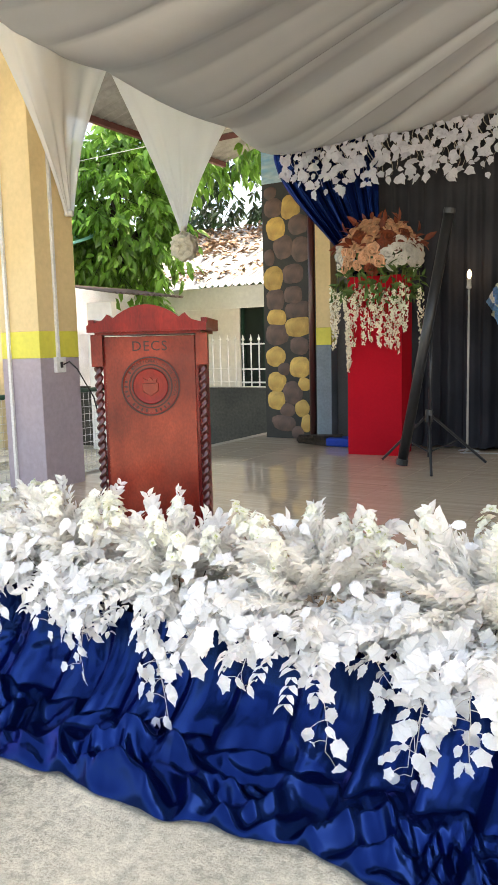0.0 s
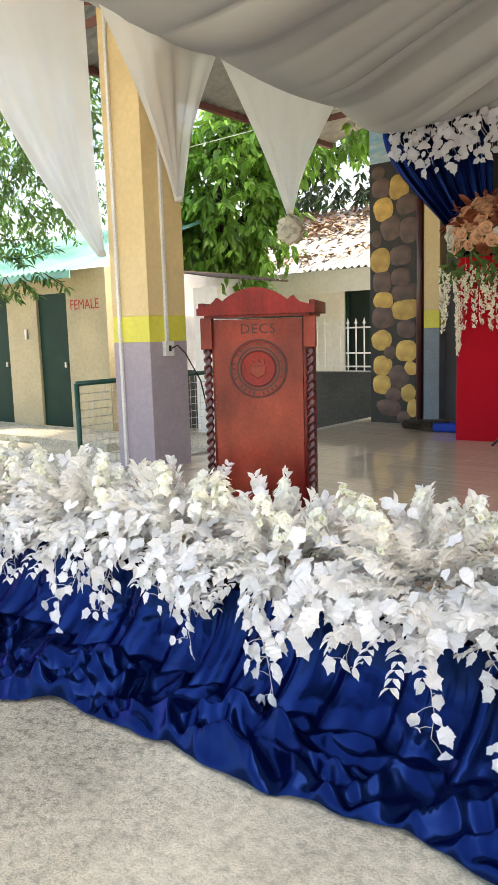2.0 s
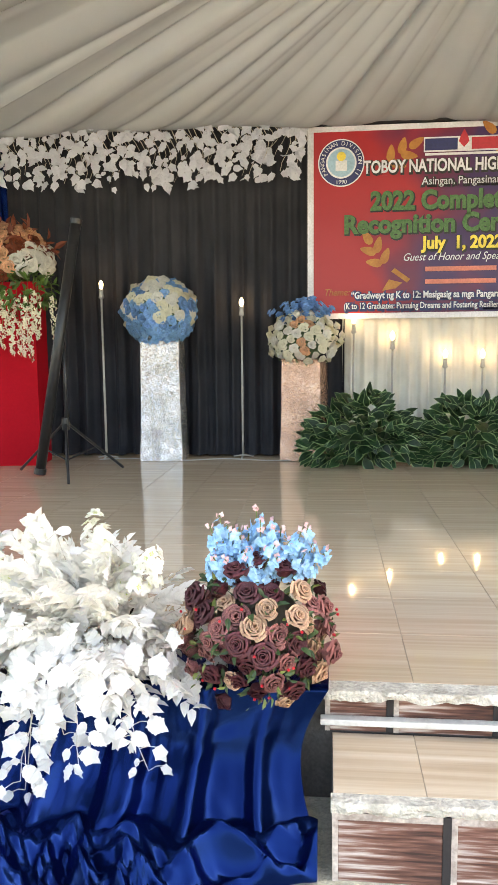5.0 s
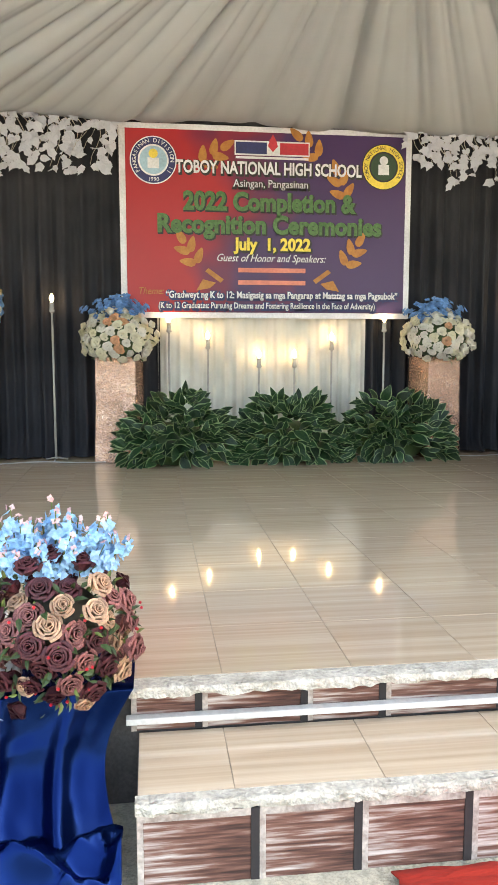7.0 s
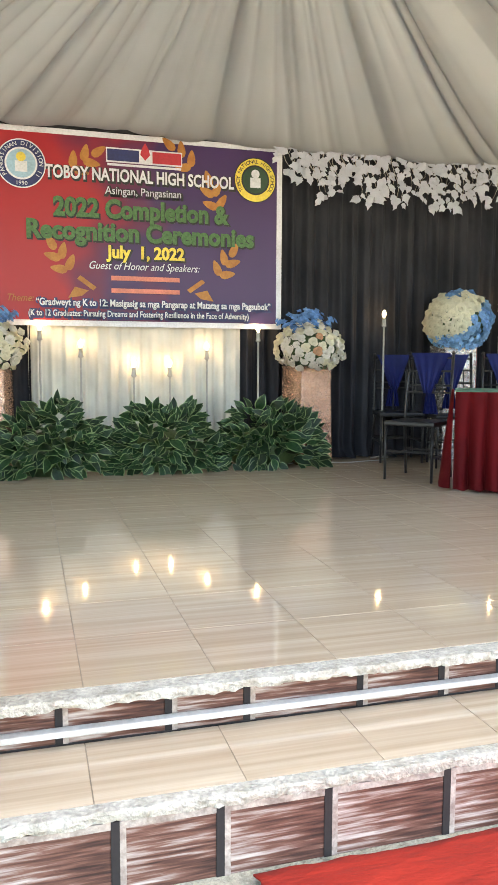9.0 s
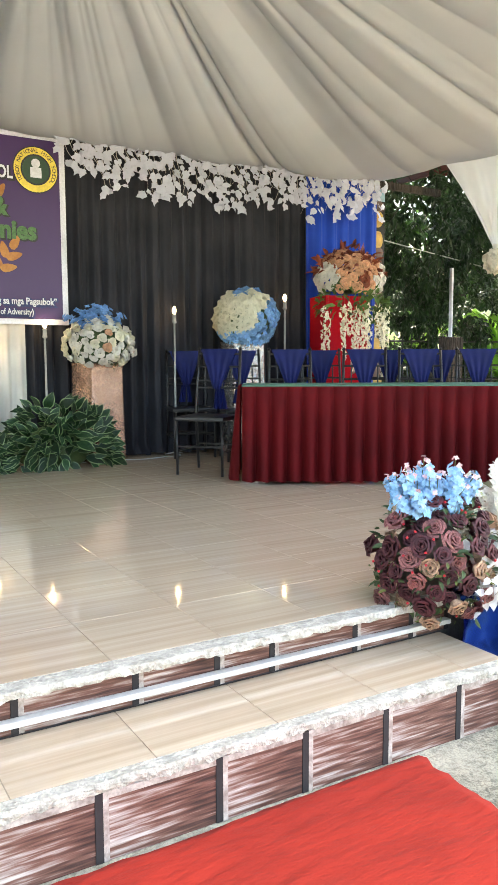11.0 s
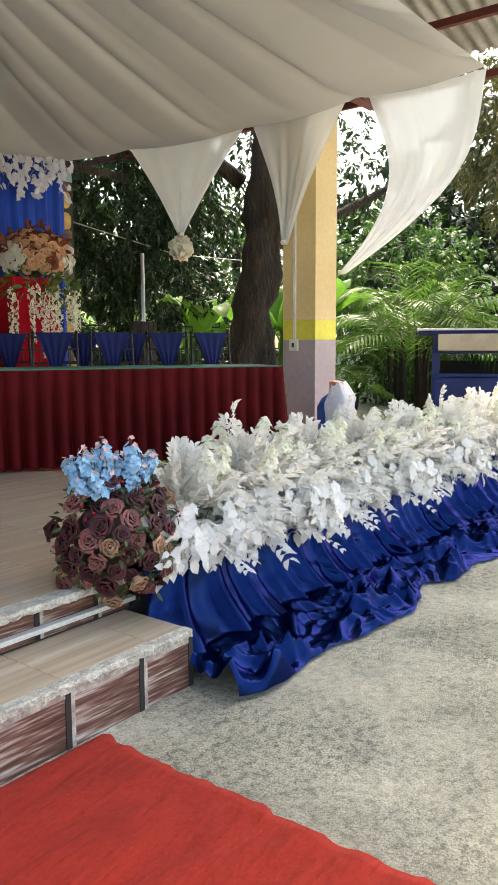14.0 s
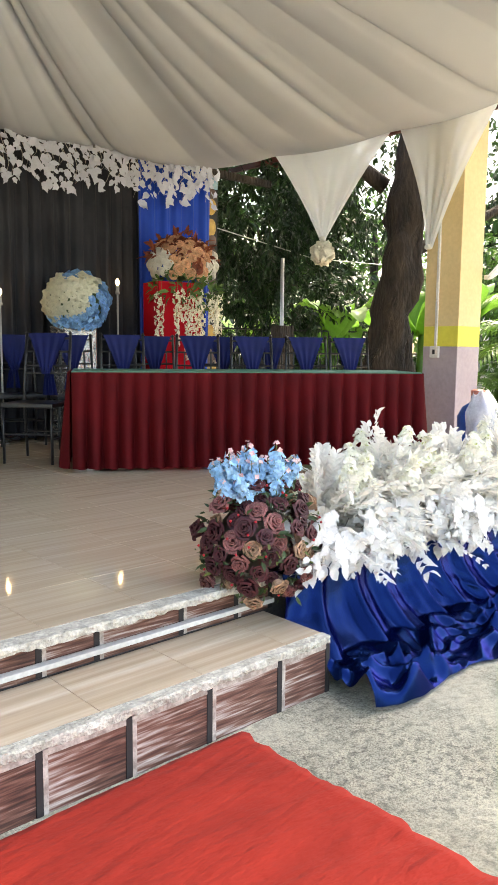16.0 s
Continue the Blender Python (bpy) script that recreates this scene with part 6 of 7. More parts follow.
def tall_bouquet(x, y, z, seed):
    rng = random.Random(seed)
    t = thing("hanging_flower_arrangement", "peach and white silk roses with rust leaves and trailing wisteria", "flower arrangement", pose(x, y, z), "arrangements on the red pedestals")
    core(t, (0, 0, 0.14), (0.22, 0.15, 0.13), M_LEAF_DK)
    dome(t, (0, 0, 0.16), (0.35, 0.27, 0.27), 84, lambda d, r: "white" if (d.x > 0.35 and d.z < 0.45) or (d.x < -0.8) else r.choice(("peach", "peach", "peach", "peach", "rust")), 0.070, rng, -0.45, True, 0.08)
    greens(t, (0, 0, 0.20), (0.42, 0.30, 0.32), 150, rng, M_RUST, 0.11, 0.15, "rust_leaves")
    greens(t, (0, -0.04, -0.09), (0.41, 0.30, 0.22), 330, rng, M_LEAF_GR, 0.10, name="trailing_leaves")
    st = bmesh.new()
    for k in range(17):
        x0 = -0.40 + 0.80 * k / 16 + rng.uniform(-0.02, 0.02)
        y0 = -0.24 - 0.03 * rng.random() if abs(x0) < 0.34 else -0.1
        ln = rng.uniform(0.35, 0.95) if 2 < k < 14 else rng.uniform(0.4, 0.75)
        top, low = Vector((x0, y0, 0.0)), Vector((x0 + rng.uniform(-0.04, 0.04), y0 - 0.01, -ln))
        tube([top, low], 0.002, 4, st)
        pos, out = [], []
        for i in range(int(ln * 75)):
            f = i / (ln * 75)
            if f < 0.22:
                continue
            v = Vector((rng.gauss(0, 1), rng.gauss(-0.4, 1), 0)).normalized()
            pos.append(top.lerp(low, f) + v * 0.028 * (1.1 - 0.7 * f)), out.append(v + Vector((0, 0, -0.3)))
        if pos:
            mesh_part("wisteria_strand", cluster_mesh("wisteria_strand", pos, out, 0.022, M_CREAM_P, rng, 3), None, t, "trailing cream wisteria strand")["kind"] = "stuff"
    part("stem", st, M_LEAF_OL, t)["kind"] = "stuff"
    return t


tall_bouquet(-2.58, 6.88, 2.02, 2)
tall_bouquet(5.60, 6.90, 2.02, 7)

# variegated plants under the banner
M_HOSTA = mat("hosta_green", (0.007, 0.027, 0.009), (0.018, 0.050, 0.016), 0.42, spec=0.3, scale=8, fine=60, random_v=0.5, bump=0.2, translucent=0.1)
M_HOSTA_RIM = mat("hosta_pale_rim", (0.15, 0.23, 0.095), (0.20, 0.28, 0.13), 0.45, scale=12, random_v=0.2)


def hosta_leaf(wide):
    bm = bmesh.new()
    rows = []
    n = 7
    for j in range(n):
        f = j / (n - 1)
        w = wide * math.sin(math.pi * min(1, f * 0.97 + 0.03)) ** 0.8 * (1 - 0.35 * f)
        z = 0.10 * math.sin(f * 2.4) - 0.22 * f * f
        rows.append([bm.verts.new((w * s, f, z + 0.16 * abs(w * s))) for s in (-1, -0.8, 0, 0.8, 1)])
    for a, b in zip(rows, rows[1:]):
        for i in range(4):
            fc = bm.faces.new((a[i], a[i + 1], b[i + 1], b[i]))
            fc.material_index = 1 if i in (0, 3) else 0
    me = bpy.data.meshes.new("hosta_leaf")
    bm.to_mesh(me)
    bm.free()
    me.shade_smooth()
    me.materials.append(M_HOSTA), me.materials.append(M_HOSTA_RIM)
    return me


HOSTA = [hosta_leaf(0.30), hosta_leaf(0.24), hosta_leaf(0.36)]


def plant(x, y, seed, w):
    rng = random.Random(seed)
    t = thing("variegated_plant", "bushy green silk plant with pale leaf edges under the banner", "plant", pose(x, y, S), "plants under the banner")
    st = bmesh.new()
    for k in range(285):
        ux = rng.uniform(-1, 1)
        top = 0.58 * math.sqrt(max(0.05, 1 - 0.92 * ux * ux)) * (0.9 + 0.2 * noise.noise((ux * 3, seed, 0)))
        uz = rng.random() ** 0.8
        p = Vector((ux * w, -0.30 * math.sqrt(max(0, 1 - 0.85 * uz * uz)) * rng.uniform(0.6, 1.0) * (1 - 0.4 * ux * ux), 0.04 + top * uz))
        dd = Vector((ux * 1.3 + rng.gauss(0, 0.45), -0.45 + rng.gauss(0, 0.25), 1.3 * uz - 0.55 + rng.gauss(0, 0.35)))
        mesh_part("leaf", rng.choice(HOSTA), None, t, m=facing(p, dd, Vector((ux * 0.4 + rng.gauss(0, 0.35), -1.0, 0.7 + rng.gauss(0, 0.3))), rng.uniform(0.11, 0.18)))
    for k in range(14):
        a = k * 0.45
        tube([(0, 0, 0), (0.5 * w * math.cos(a), 0.15 * math.sin(a), 0.3)], 0.004, 4, st)
    part("stem", st, M_LEAF_DK, t)["kind"] = "stuff"
    # dark solid added inside, so the gaps between leaves look dark
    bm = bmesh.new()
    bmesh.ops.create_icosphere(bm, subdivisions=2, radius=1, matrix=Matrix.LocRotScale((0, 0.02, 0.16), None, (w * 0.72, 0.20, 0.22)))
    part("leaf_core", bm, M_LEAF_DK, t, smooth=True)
    return t


plant(0.50, 6.98, 1, 0.46)
plant(1.46, 7.02, 2, 0.44)
plant(2.42, 7.05, 3, 0.48)

# ---------- outside ----------
M_BARK = mat("bark", (0.045, 0.032, 0.022), (0.010, 0.007, 0.005), 0.9, scale=5, fine=24, bump=1.0, var=0.4, stretch=(1, 1, 0.25), depth=0.05)
M_LEAF_BIG = mat("broad_tree_leaf", (0.11, 0.26, 0.035), (0.18, 0.36, 0.06), 0.28, scale=1.5, fine=9, island=0.4, bump=0.1, translucent=0.45)
M_LEAF_FINE = mat("fine_tree_leaf", (0.065, 0.16, 0.028), (0.10, 0.21, 0.045), 0.5, scale=1.2, fine=9, island=0.35, translucent=0.3)
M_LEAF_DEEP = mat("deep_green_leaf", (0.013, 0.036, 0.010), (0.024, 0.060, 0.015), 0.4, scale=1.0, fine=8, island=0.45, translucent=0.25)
M_LEAF_BROWN = mat("olive_brown_leaf", (0.075, 0.095, 0.022), (0.11, 0.10, 0.035), 0.5, scale=1.5, fine=8, island=0.4, translucent=0.3)
M_PALM = mat("palm_leaf", (0.09, 0.21, 0.03), (0.16, 0.29, 0.055), 0.35, scale=2, fine=10, island=0.35, translucent=0.4)
M_BANANA = mat("banana_leaf", (0.15, 0.34, 0.04), (0.20, 0.40, 0.06), 0.4, scale=2, fine=25, stretch=(1, 8, 1), translucent=0.5)


def tree(label, trunks, crowns, leaf, size, material, seed, droop=0.5, per=15, width=0.42):
    """trunks: rows of (points, thick, thin); crowns: rows of (centre, radii, clusters)."""
    rng = random.Random(seed)
    t = thing("tree", label, "tree")
    for pts, r0, r1 in trunks:
        fine = []
        for a, b in zip(pts, pts[1:]):
            for k in range(5):
                p = Vector(a).lerp(Vector(b), k / 5)
                fine.append(p + Vector((noise.noise((p.z * 2, 1, seed)), noise.noise((p.z * 2, 5, seed)), 0)) * r0 * 0.14)
        fine.append(Vector(pts[-1]))
        bm = tube(fine, r0, 14 if r0 < 0.25 else 40, None, r1)
        for v in bm.verts:
            v.co += Vector((noise.noise(v.co * 5), noise.noise(v.co * 5 + Vector((9, 0, 0))), 0)) * r0 * (0.35 + 0.25 * noise.noise(v.co * 1.7))
        if r0 > 0.25:
            for v in bm.verts:
                k = noise.noise((v.co.x * 7, v.co.y * 7, v.co.z * 0.7)) + 0.5 * noise.noise((v.co.x * 17, v.co.y * 17, v.co.z * 1.5))
                v.co += Vector((noise.noise((v.co.x * 3, 2, v.co.z * 0.5)), k, 0)) * r0 * 0.30
        part("trunk" if r0 > 0.09 else "limb", bm, M_BARK, t, smooth=True)
    P, D, Nn, Ls = [], [], [], []
    twigs = bmesh.new()
    for c, rad, n in crowns:
        c = Vector(c)
        for k in range(n):
            d = Vector((rng.gauss(0, 1), rng.gauss(0, 1), rng.gauss(0, 1))).normalized()
            q = c + Vector((d.x * rad[0], d.y * rad[1], d.z * rad[2])) * rng.uniform(0.35, 1.0) ** 0.6
            ax = (d + Vector((rng.gauss(0, 0.5), rng.gauss(0, 0.5), -droop))).normalized()
            ln = leaf * rng.uniform(1.6, 3.2)
            if k % 3 == 0:
                tube([q - ax * ln * 0.4, q + ax * ln], 0.006 * size, 3, twigs, 0.003 * size)
            for i in range(per):
                f = i / per
                v = Vector((rng.gauss(0, 1), rng.gauss(0, 1), rng.gauss(0, 0.6))).normalized()
                P.append(q + ax * ln * f + v * leaf * 0.15), D.append(v + ax * 0.7 + Vector((0, 0, -droop))), Nn.append(Vector((rng.gauss(0, 0.5), rng.gauss(0, 0.5), 1)))
                Ls.append(leaf * rng.uniform(0.65, 1.25))
    part("twig_mass", twigs, M_BARK, t)["kind"] = "stuff"
    me = leaves_mesh("crown", [tuple(v) for v in P], [tuple(v) for v in D], [tuple(v) for v in Nn], Ls, [q * width for q in Ls], 0.15)
    mesh_part("crown", me, material, t)["kind"] = "stuff"
    return t


tree("leafy tree with long glossy drooping leaves beside the white house", [([(-9.0, 10.6, 0), (-8.9, 10.5, 2.2), (-8.4, 10.2, 4.6)], 0.16, 0.07), ([(-8.9, 10.5, 2.6), (-6.9, 10.6, 4.8)], 0.08, 0.03), ([(-8.9, 10.5, 2.2), (-9.6, 10.3, 4.0)], 0.08, 0.03)],
     [((-8.3, 10.1, 3.6), (0.95, 0.8, 1.5), 300), ((-6.9, 10.6, 5.0), (1.9, 1.0, 0.9), 200), ((-9.6, 10.4, 3.4), (0.9, 0.8, 1.6), 170), ((-6.9, 16.0, 3.9), (1.7, 0.8, 1.2), 240), ((-4.6, 16.0, 4.2), (1.5, 0.8, 1.4), 200)], 0.21, 1.0, M_LEAF_BIG, 3, 0.7, 14, 0.50)
tree("tall dark tree filling the yard behind the house", [([(-9.5, 17.0, 0), (-9.2, 17.0, 3.0), (-9.0, 16.8, 7.0)], 0.22, 0.10)],
     [((-9.0, 17.0, 5.5), (4.0, 1.8, 3.2), 700), ((-4.5, 18.0, 5.0), (3.2, 1.8, 3.2), 520)], 0.24, 1.0, M_LEAF_DEEP, 5, 0.4, 14)
tree("feathery tree leaning over the washroom roof", [([(-9.6, 5.2, 0), (-9.2, 5.0, 2.2), (-8.0, 4.8, 4.2)], 0.14, 0.06), ([(-9.2, 5.0, 2.2), (-7.2, 4.7, 2.6)], 0.05, 0.02)],
     [((-7.5, 5.6, 4.5), (1.5, 1.1, 1.4), 360), ((-7.7, 5.5, 3.0), (1.0, 0.7, 0.35), 60), ((-7.0, 5.0, 2.15), (0.6, 0.4, 0.25), 40), ((-11.0, 8.2, 4.4), (2.6, 1.2, 1.6), 420)], 0.10, 1.0, M_LEAF_FINE, 7, 0.35, 18, 0.34)
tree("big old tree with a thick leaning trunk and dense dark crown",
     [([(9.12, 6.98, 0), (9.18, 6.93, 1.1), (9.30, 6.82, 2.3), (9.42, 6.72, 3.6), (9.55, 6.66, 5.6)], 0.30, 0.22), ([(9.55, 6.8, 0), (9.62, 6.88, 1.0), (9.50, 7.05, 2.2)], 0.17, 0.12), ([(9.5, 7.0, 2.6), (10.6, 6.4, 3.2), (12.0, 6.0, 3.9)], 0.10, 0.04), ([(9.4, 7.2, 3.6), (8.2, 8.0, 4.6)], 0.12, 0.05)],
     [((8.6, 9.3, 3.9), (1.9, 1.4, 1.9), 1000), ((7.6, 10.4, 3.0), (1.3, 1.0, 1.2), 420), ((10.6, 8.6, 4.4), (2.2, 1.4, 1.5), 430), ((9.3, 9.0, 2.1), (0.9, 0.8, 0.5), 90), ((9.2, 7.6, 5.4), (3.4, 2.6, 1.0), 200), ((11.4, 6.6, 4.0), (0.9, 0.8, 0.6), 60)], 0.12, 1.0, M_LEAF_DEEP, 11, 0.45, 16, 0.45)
tree("slender tree with thin olive leaves hanging over the drive", [([(15.0, 4.3, 0), (14.4, 4.3, 2.6), (12.6, 4.2, 4.6)], 0.13, 0.05)],
     [((12.6, 4.0, 4.5), (1.6, 1.2, 1.3), 360), ((12.4, 3.6, 3.0), (1.0, 0.8, 0.75), 130), ((14.5, 5.0, 5.0), (1.8, 1.2, 1.4), 260)], 0.14, 1.0, M_LEAF_BROWN, 13, 0.6, 14, 0.40)
tree("far green trees beyond the fence", [([(19, 15, 0), (19, 15, 5)], 0.2, 0.1), ([(25, 12, 0), (25, 12, 2)], 0.12, 0.1)],
     [((18.0, 15.5, 3.6), (5.0, 1.5, 2.4), 620), ((25.0, 11.0, 3.4), (2.0, 4.0, 2.4), 420), ((12.5, 18.5, 4.6), (4.0, 1.5, 3.4), 560)], 0.26, 1.0, M_LEAF_FINE, 17, 0.4, 13)


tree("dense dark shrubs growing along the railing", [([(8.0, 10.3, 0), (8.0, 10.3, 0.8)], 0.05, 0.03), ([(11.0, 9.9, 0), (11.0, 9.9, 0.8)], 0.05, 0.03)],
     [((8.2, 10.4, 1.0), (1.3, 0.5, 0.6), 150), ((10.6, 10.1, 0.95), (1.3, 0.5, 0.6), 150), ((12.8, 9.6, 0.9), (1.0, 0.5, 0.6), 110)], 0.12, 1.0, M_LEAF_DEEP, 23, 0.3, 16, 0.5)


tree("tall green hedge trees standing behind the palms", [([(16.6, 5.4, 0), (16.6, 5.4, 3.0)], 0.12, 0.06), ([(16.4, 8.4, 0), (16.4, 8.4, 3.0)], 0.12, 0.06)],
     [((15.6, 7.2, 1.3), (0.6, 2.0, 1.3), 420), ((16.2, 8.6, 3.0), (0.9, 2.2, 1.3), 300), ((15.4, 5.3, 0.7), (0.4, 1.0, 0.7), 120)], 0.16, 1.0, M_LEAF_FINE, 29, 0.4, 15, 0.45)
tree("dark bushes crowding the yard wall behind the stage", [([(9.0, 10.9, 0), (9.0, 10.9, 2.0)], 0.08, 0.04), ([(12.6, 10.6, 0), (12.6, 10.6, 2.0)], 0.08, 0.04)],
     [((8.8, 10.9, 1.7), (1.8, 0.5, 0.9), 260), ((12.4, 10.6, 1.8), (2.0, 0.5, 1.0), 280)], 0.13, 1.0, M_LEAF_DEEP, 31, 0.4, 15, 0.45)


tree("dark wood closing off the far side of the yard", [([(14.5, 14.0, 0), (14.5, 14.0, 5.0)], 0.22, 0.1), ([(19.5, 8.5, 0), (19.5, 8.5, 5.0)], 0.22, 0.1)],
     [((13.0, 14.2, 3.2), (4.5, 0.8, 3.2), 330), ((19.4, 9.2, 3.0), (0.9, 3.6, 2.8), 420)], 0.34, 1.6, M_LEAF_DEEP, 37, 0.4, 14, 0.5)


def frond_plant(x, y, n, length, height, seed, label):
    """An arching palm clump."""
    rng = random.Random(seed)
    t = thing("palm", label, "palm", pose(x, y, 0))
    stems = bmesh.new()
    for k in range(6):
        a = rng.uniform(0, 6.28)
        tube([(0.25 * math.cos(a), 0.25 * math.sin(a), 0), (0.35 * math.cos(a), 0.35 * math.sin(a), height)], 0.045, 8, stems, 0.03)
    part("stem", stems, M_BARK, t, smooth=True)
    for k in range(n):
        a = 2.4 * k + rng.uniform(-0.3, 0.3)
        e = rng.uniform(0.55, 1.4)
        ln = length * rng.uniform(0.75, 1.1)
        o = Vector((0.25 * math.cos(a), 0.25 * math.sin(a), height * rng.uniform(0.35, 1.0)))
        rib, P, D, Nn, Ls = [], [], [], [], []
        for i in range(22):
            f = i / 21
            r = ln * f * math.cos(e)
            rib.append(o + Vector((r * math.cos(a), r * math.sin(a), ln * f * math.sin(e) - 0.62 * ln * f ** 2.2)))
        for i in range(4, 22):
            d = (rib[i] - rib[i - 1]).normalized()
            s = d.cross(Vector((0, 0, 1))).normalized()
            for sg in (-1, 1):
                P.append(rib[i]), D.append(d * 0.8 + s * sg + Vector((0, 0, -0.35 + 0.2 * rng.random()))), Nn.append(Vector((0, 0, 1)) + s * 0.3 * sg)
                Ls.append(0.42 * math.sin(math.pi * (0.12 + 0.8 * i / 21)) * length / 1.6)
        me = leaves_mesh("frond", [tuple(v) for v in P], [tuple(v) for v in D], [tuple(v) for v in Nn], Ls, [0.045] * len(Ls), 0.2)
        fr = mesh_part("frond", me, M_PALM, t)
        part("rib", tube(rib, 0.012, 4, None, 0.003), M_PALM, fr)
    return t


frond_plant(12.6, 5.9, 30, 2.4, 1.6, 3, "clump of arching feathery palm fronds beside the drive")
frond_plant(14.2, 7.0, 24, 2.4, 1.7, 4, "clump of arching feathery palm fronds beside the drive")
frond_plant(11.6, 6.9, 14, 1.3, 0.6, 6, "low palm clump near the old tree")


def banana(x, y, seed, n, ln, h0):
    rng = random.Random(seed)
    t = thing("banana_plant", "banana plant with broad bright green leaves", "plant", pose(x, y, 0), "banana plants")
    part("stem", tube([(0, 0, 0), (0.03, 0, h0)], 0.09, 10, None, 0.06), M_PALM, t, smooth=True)
    for k in range(n):
        a, e = k * 2.2 + rng.uniform(-0.4, 0.4), rng.uniform(0.7, 1.3)

        def at(u, v, a=a, e=e):
            r = ln * v
            w = 0.30 * math.sin(math.pi * (0.05 + 0.93 * v)) ** 0.6 * (u - 0.5) * 2
            base = Vector((math.cos(a) * r * math.cos(e), math.sin(a) * r * math.cos(e), h0 * 0.9 + r * math.sin(e) - 0.55 * r * v * v))
            s = Vector((-math.sin(a), math.cos(a), 0))
            return base + s * w + Vector((0, 0, 0.25 * abs(w) + 0.02 * math.sin(v * 40) * abs(u - 0.5)))
        mesh_part("leaf", grid_mesh("banana_leaf", 9, 22, at), M_BANANA, t)
    return t


banana(11.0, 9.6, 1, 7, 1.7, 1.1)
banana(12.4, 9.0, 2, 7, 1.8, 1.5)
banana(10.2, 11.0, 3, 6, 1.7, 1.3)
banana(13.6, 8.4, 5, 6, 1.7, 1.9)
banana(11.4, 7.9, 7, 7, 1.7, 1.7)
banana(10.4, 9.0, 9, 6, 1.6, 1.5)

# washroom block
M_CREAM_WALL = mat("cream_wall", (0.47, 0.395, 0.24), (0.39, 0.33, 0.205), 0.8, scale=1.5, fine=20, var=0.1)
M_GREEN_DOOR = mat("dark_green_paint", (0.006, 0.034, 0.022), (0.005, 0.026, 0.018), 0.6, spec=0.2, scale=3)
M_TEAL_ROOF = mat("teal_roof_paint", (0.10, 0.33, 0.27), (0.16, 0.38, 0.32), 0.5, scale=2, fine=14, var=0.15)
M_RED_SIGN = mat("red_sign_paint", (0.45, 0.04, 0.02), None, 0.7)
wash = thing("washroom_building", "low cream washroom block with dark green doors and teal roof", "building", pose(0, 0, 0))
Y0 = 7.25
doors = [(-12.05, -11.30), (-11.16, -10.42), (-9.66, -8.96)]
walls = [(-15.0, -12.05), (-11.30, -11.16), (-10.42, -9.66), (-8.96, -8.1)]
for a, b in walls:
    part("wall", box(a, b, Y0, Y0 + 0.12, 0.0, 2.35), M_CREAM_WALL, wash)
for a, b in doors:
    part("wall", box(a, b, Y0 + 0.002, Y0 + 0.12, 2.06, 2.35), M_CREAM_WALL, wash)
    d = part("door", box(a + 0.01, b - 0.01, Y0 + 0.03, Y0 + 0.07, 0.1, 2.05), M_GREEN_DOOR, wash, "dark green flush door")
    part("door_handle", box(b - 0.12, b - 0.08, Y0 + 0.0, Y0 + 0.03, 0.98, 1.06, 0.004), M_STEEL, d)
    part("door_frame", box(a - 0.03, a + 0.01, Y0 - 0.012, Y0 + 0.05, 0.0, 2.06), M_CREAM_WALL, wash)
part("side_wall", box(-8.22, -8.1, Y0 + 0.12, 10.2, 0.0, 2.35), M_INK_W, wash)
part("apron", box(-15.0, -7.2, Y0 - 0.9, Y0, 0.0, 0.10, 0.01), M_CONCRETE, wash)
me = grid_mesh("roof", 330, 3, lambda u, v: (-15.3 + 7.0 * u, Y0 - 0.45 + 3.6 * v, 2.30 + 1.15 * v + 0.02 * math.sin(u * 7.0 / 0.13 * 6.283)))
mesh_part("roof", me, M_TEAL_ROOF, wash, "teal painted corrugated roof")
part("fascia", box(-15.3, -8.3, Y0 - 0.44, Y0 - 0.42, 2.20, 2.30), M_TEAL_ROOF, wash)
strokes("lettering", "FEMALE", 0.20, M_RED_SIGN, wash, pose(-8.56, Y0 - 0.004, 1.86) @ FL, "red painted word", squeeze=0.92)
part("wall_lamp", box(-9.95, -9.90, Y0 - 0.04, Y0, 1.40, 1.55, 0.006), M_STEEL, wash)

# white house with leaf litter on its roof
M_HOUSE_W = mat("white_wall", (0.78, 0.77, 0.73), (0.70, 0.69, 0.65), 0.8, scale=1, fine=15, var=0.06)
M_DRY = mat("dry_leaf_litter", (0.34, 0.22, 0.13), (0.22, 0.14, 0.09), 0.9, scale=3, island=0.4)
M_GLASS_DK = mat("dark_window_glass", (0.02, 0.03, 0.03), None, 0.12, scale=3)
house = thing("white_house", "white bungalow with a leaf-strewn corrugated roof behind a fence", "house")
part("wall", box(-12.6, -7.42, 12.3, 12.5, 0, 2.15), M_HOUSE_W, house)
part("wall", box(-5.9, -3.0, 12.3, 12.5, 0, 2.15), M_HOUSE_W, house)
part("wall", box(-7.42, -5.9, 12.302, 12.5, 0, 0.65), M_HOUSE_W, house)
part("fascia", box(-10.2, -3.0, 11.74, 11.78, 2.06, 2.44), M_HOUSE_W, house, "broad white fascia board")
part("eave_soffit", box(-10.2, -3.0, 11.78, 12.5, 2.15, 2.18), M_HOUSE_W, house)
win = part("window", box(-7.40, -5.92, 12.36, 12.40, 0.66, 2.13), M_GLASS_DK, house, "dark window with green frame")
for x in (-7.40, -6.92, -6.44, -5.98):
    part("window_frame", box(x, x + 0.06, 12.30, 12.36, 0.66, 2.13), M_GREEN_DOOR, win)
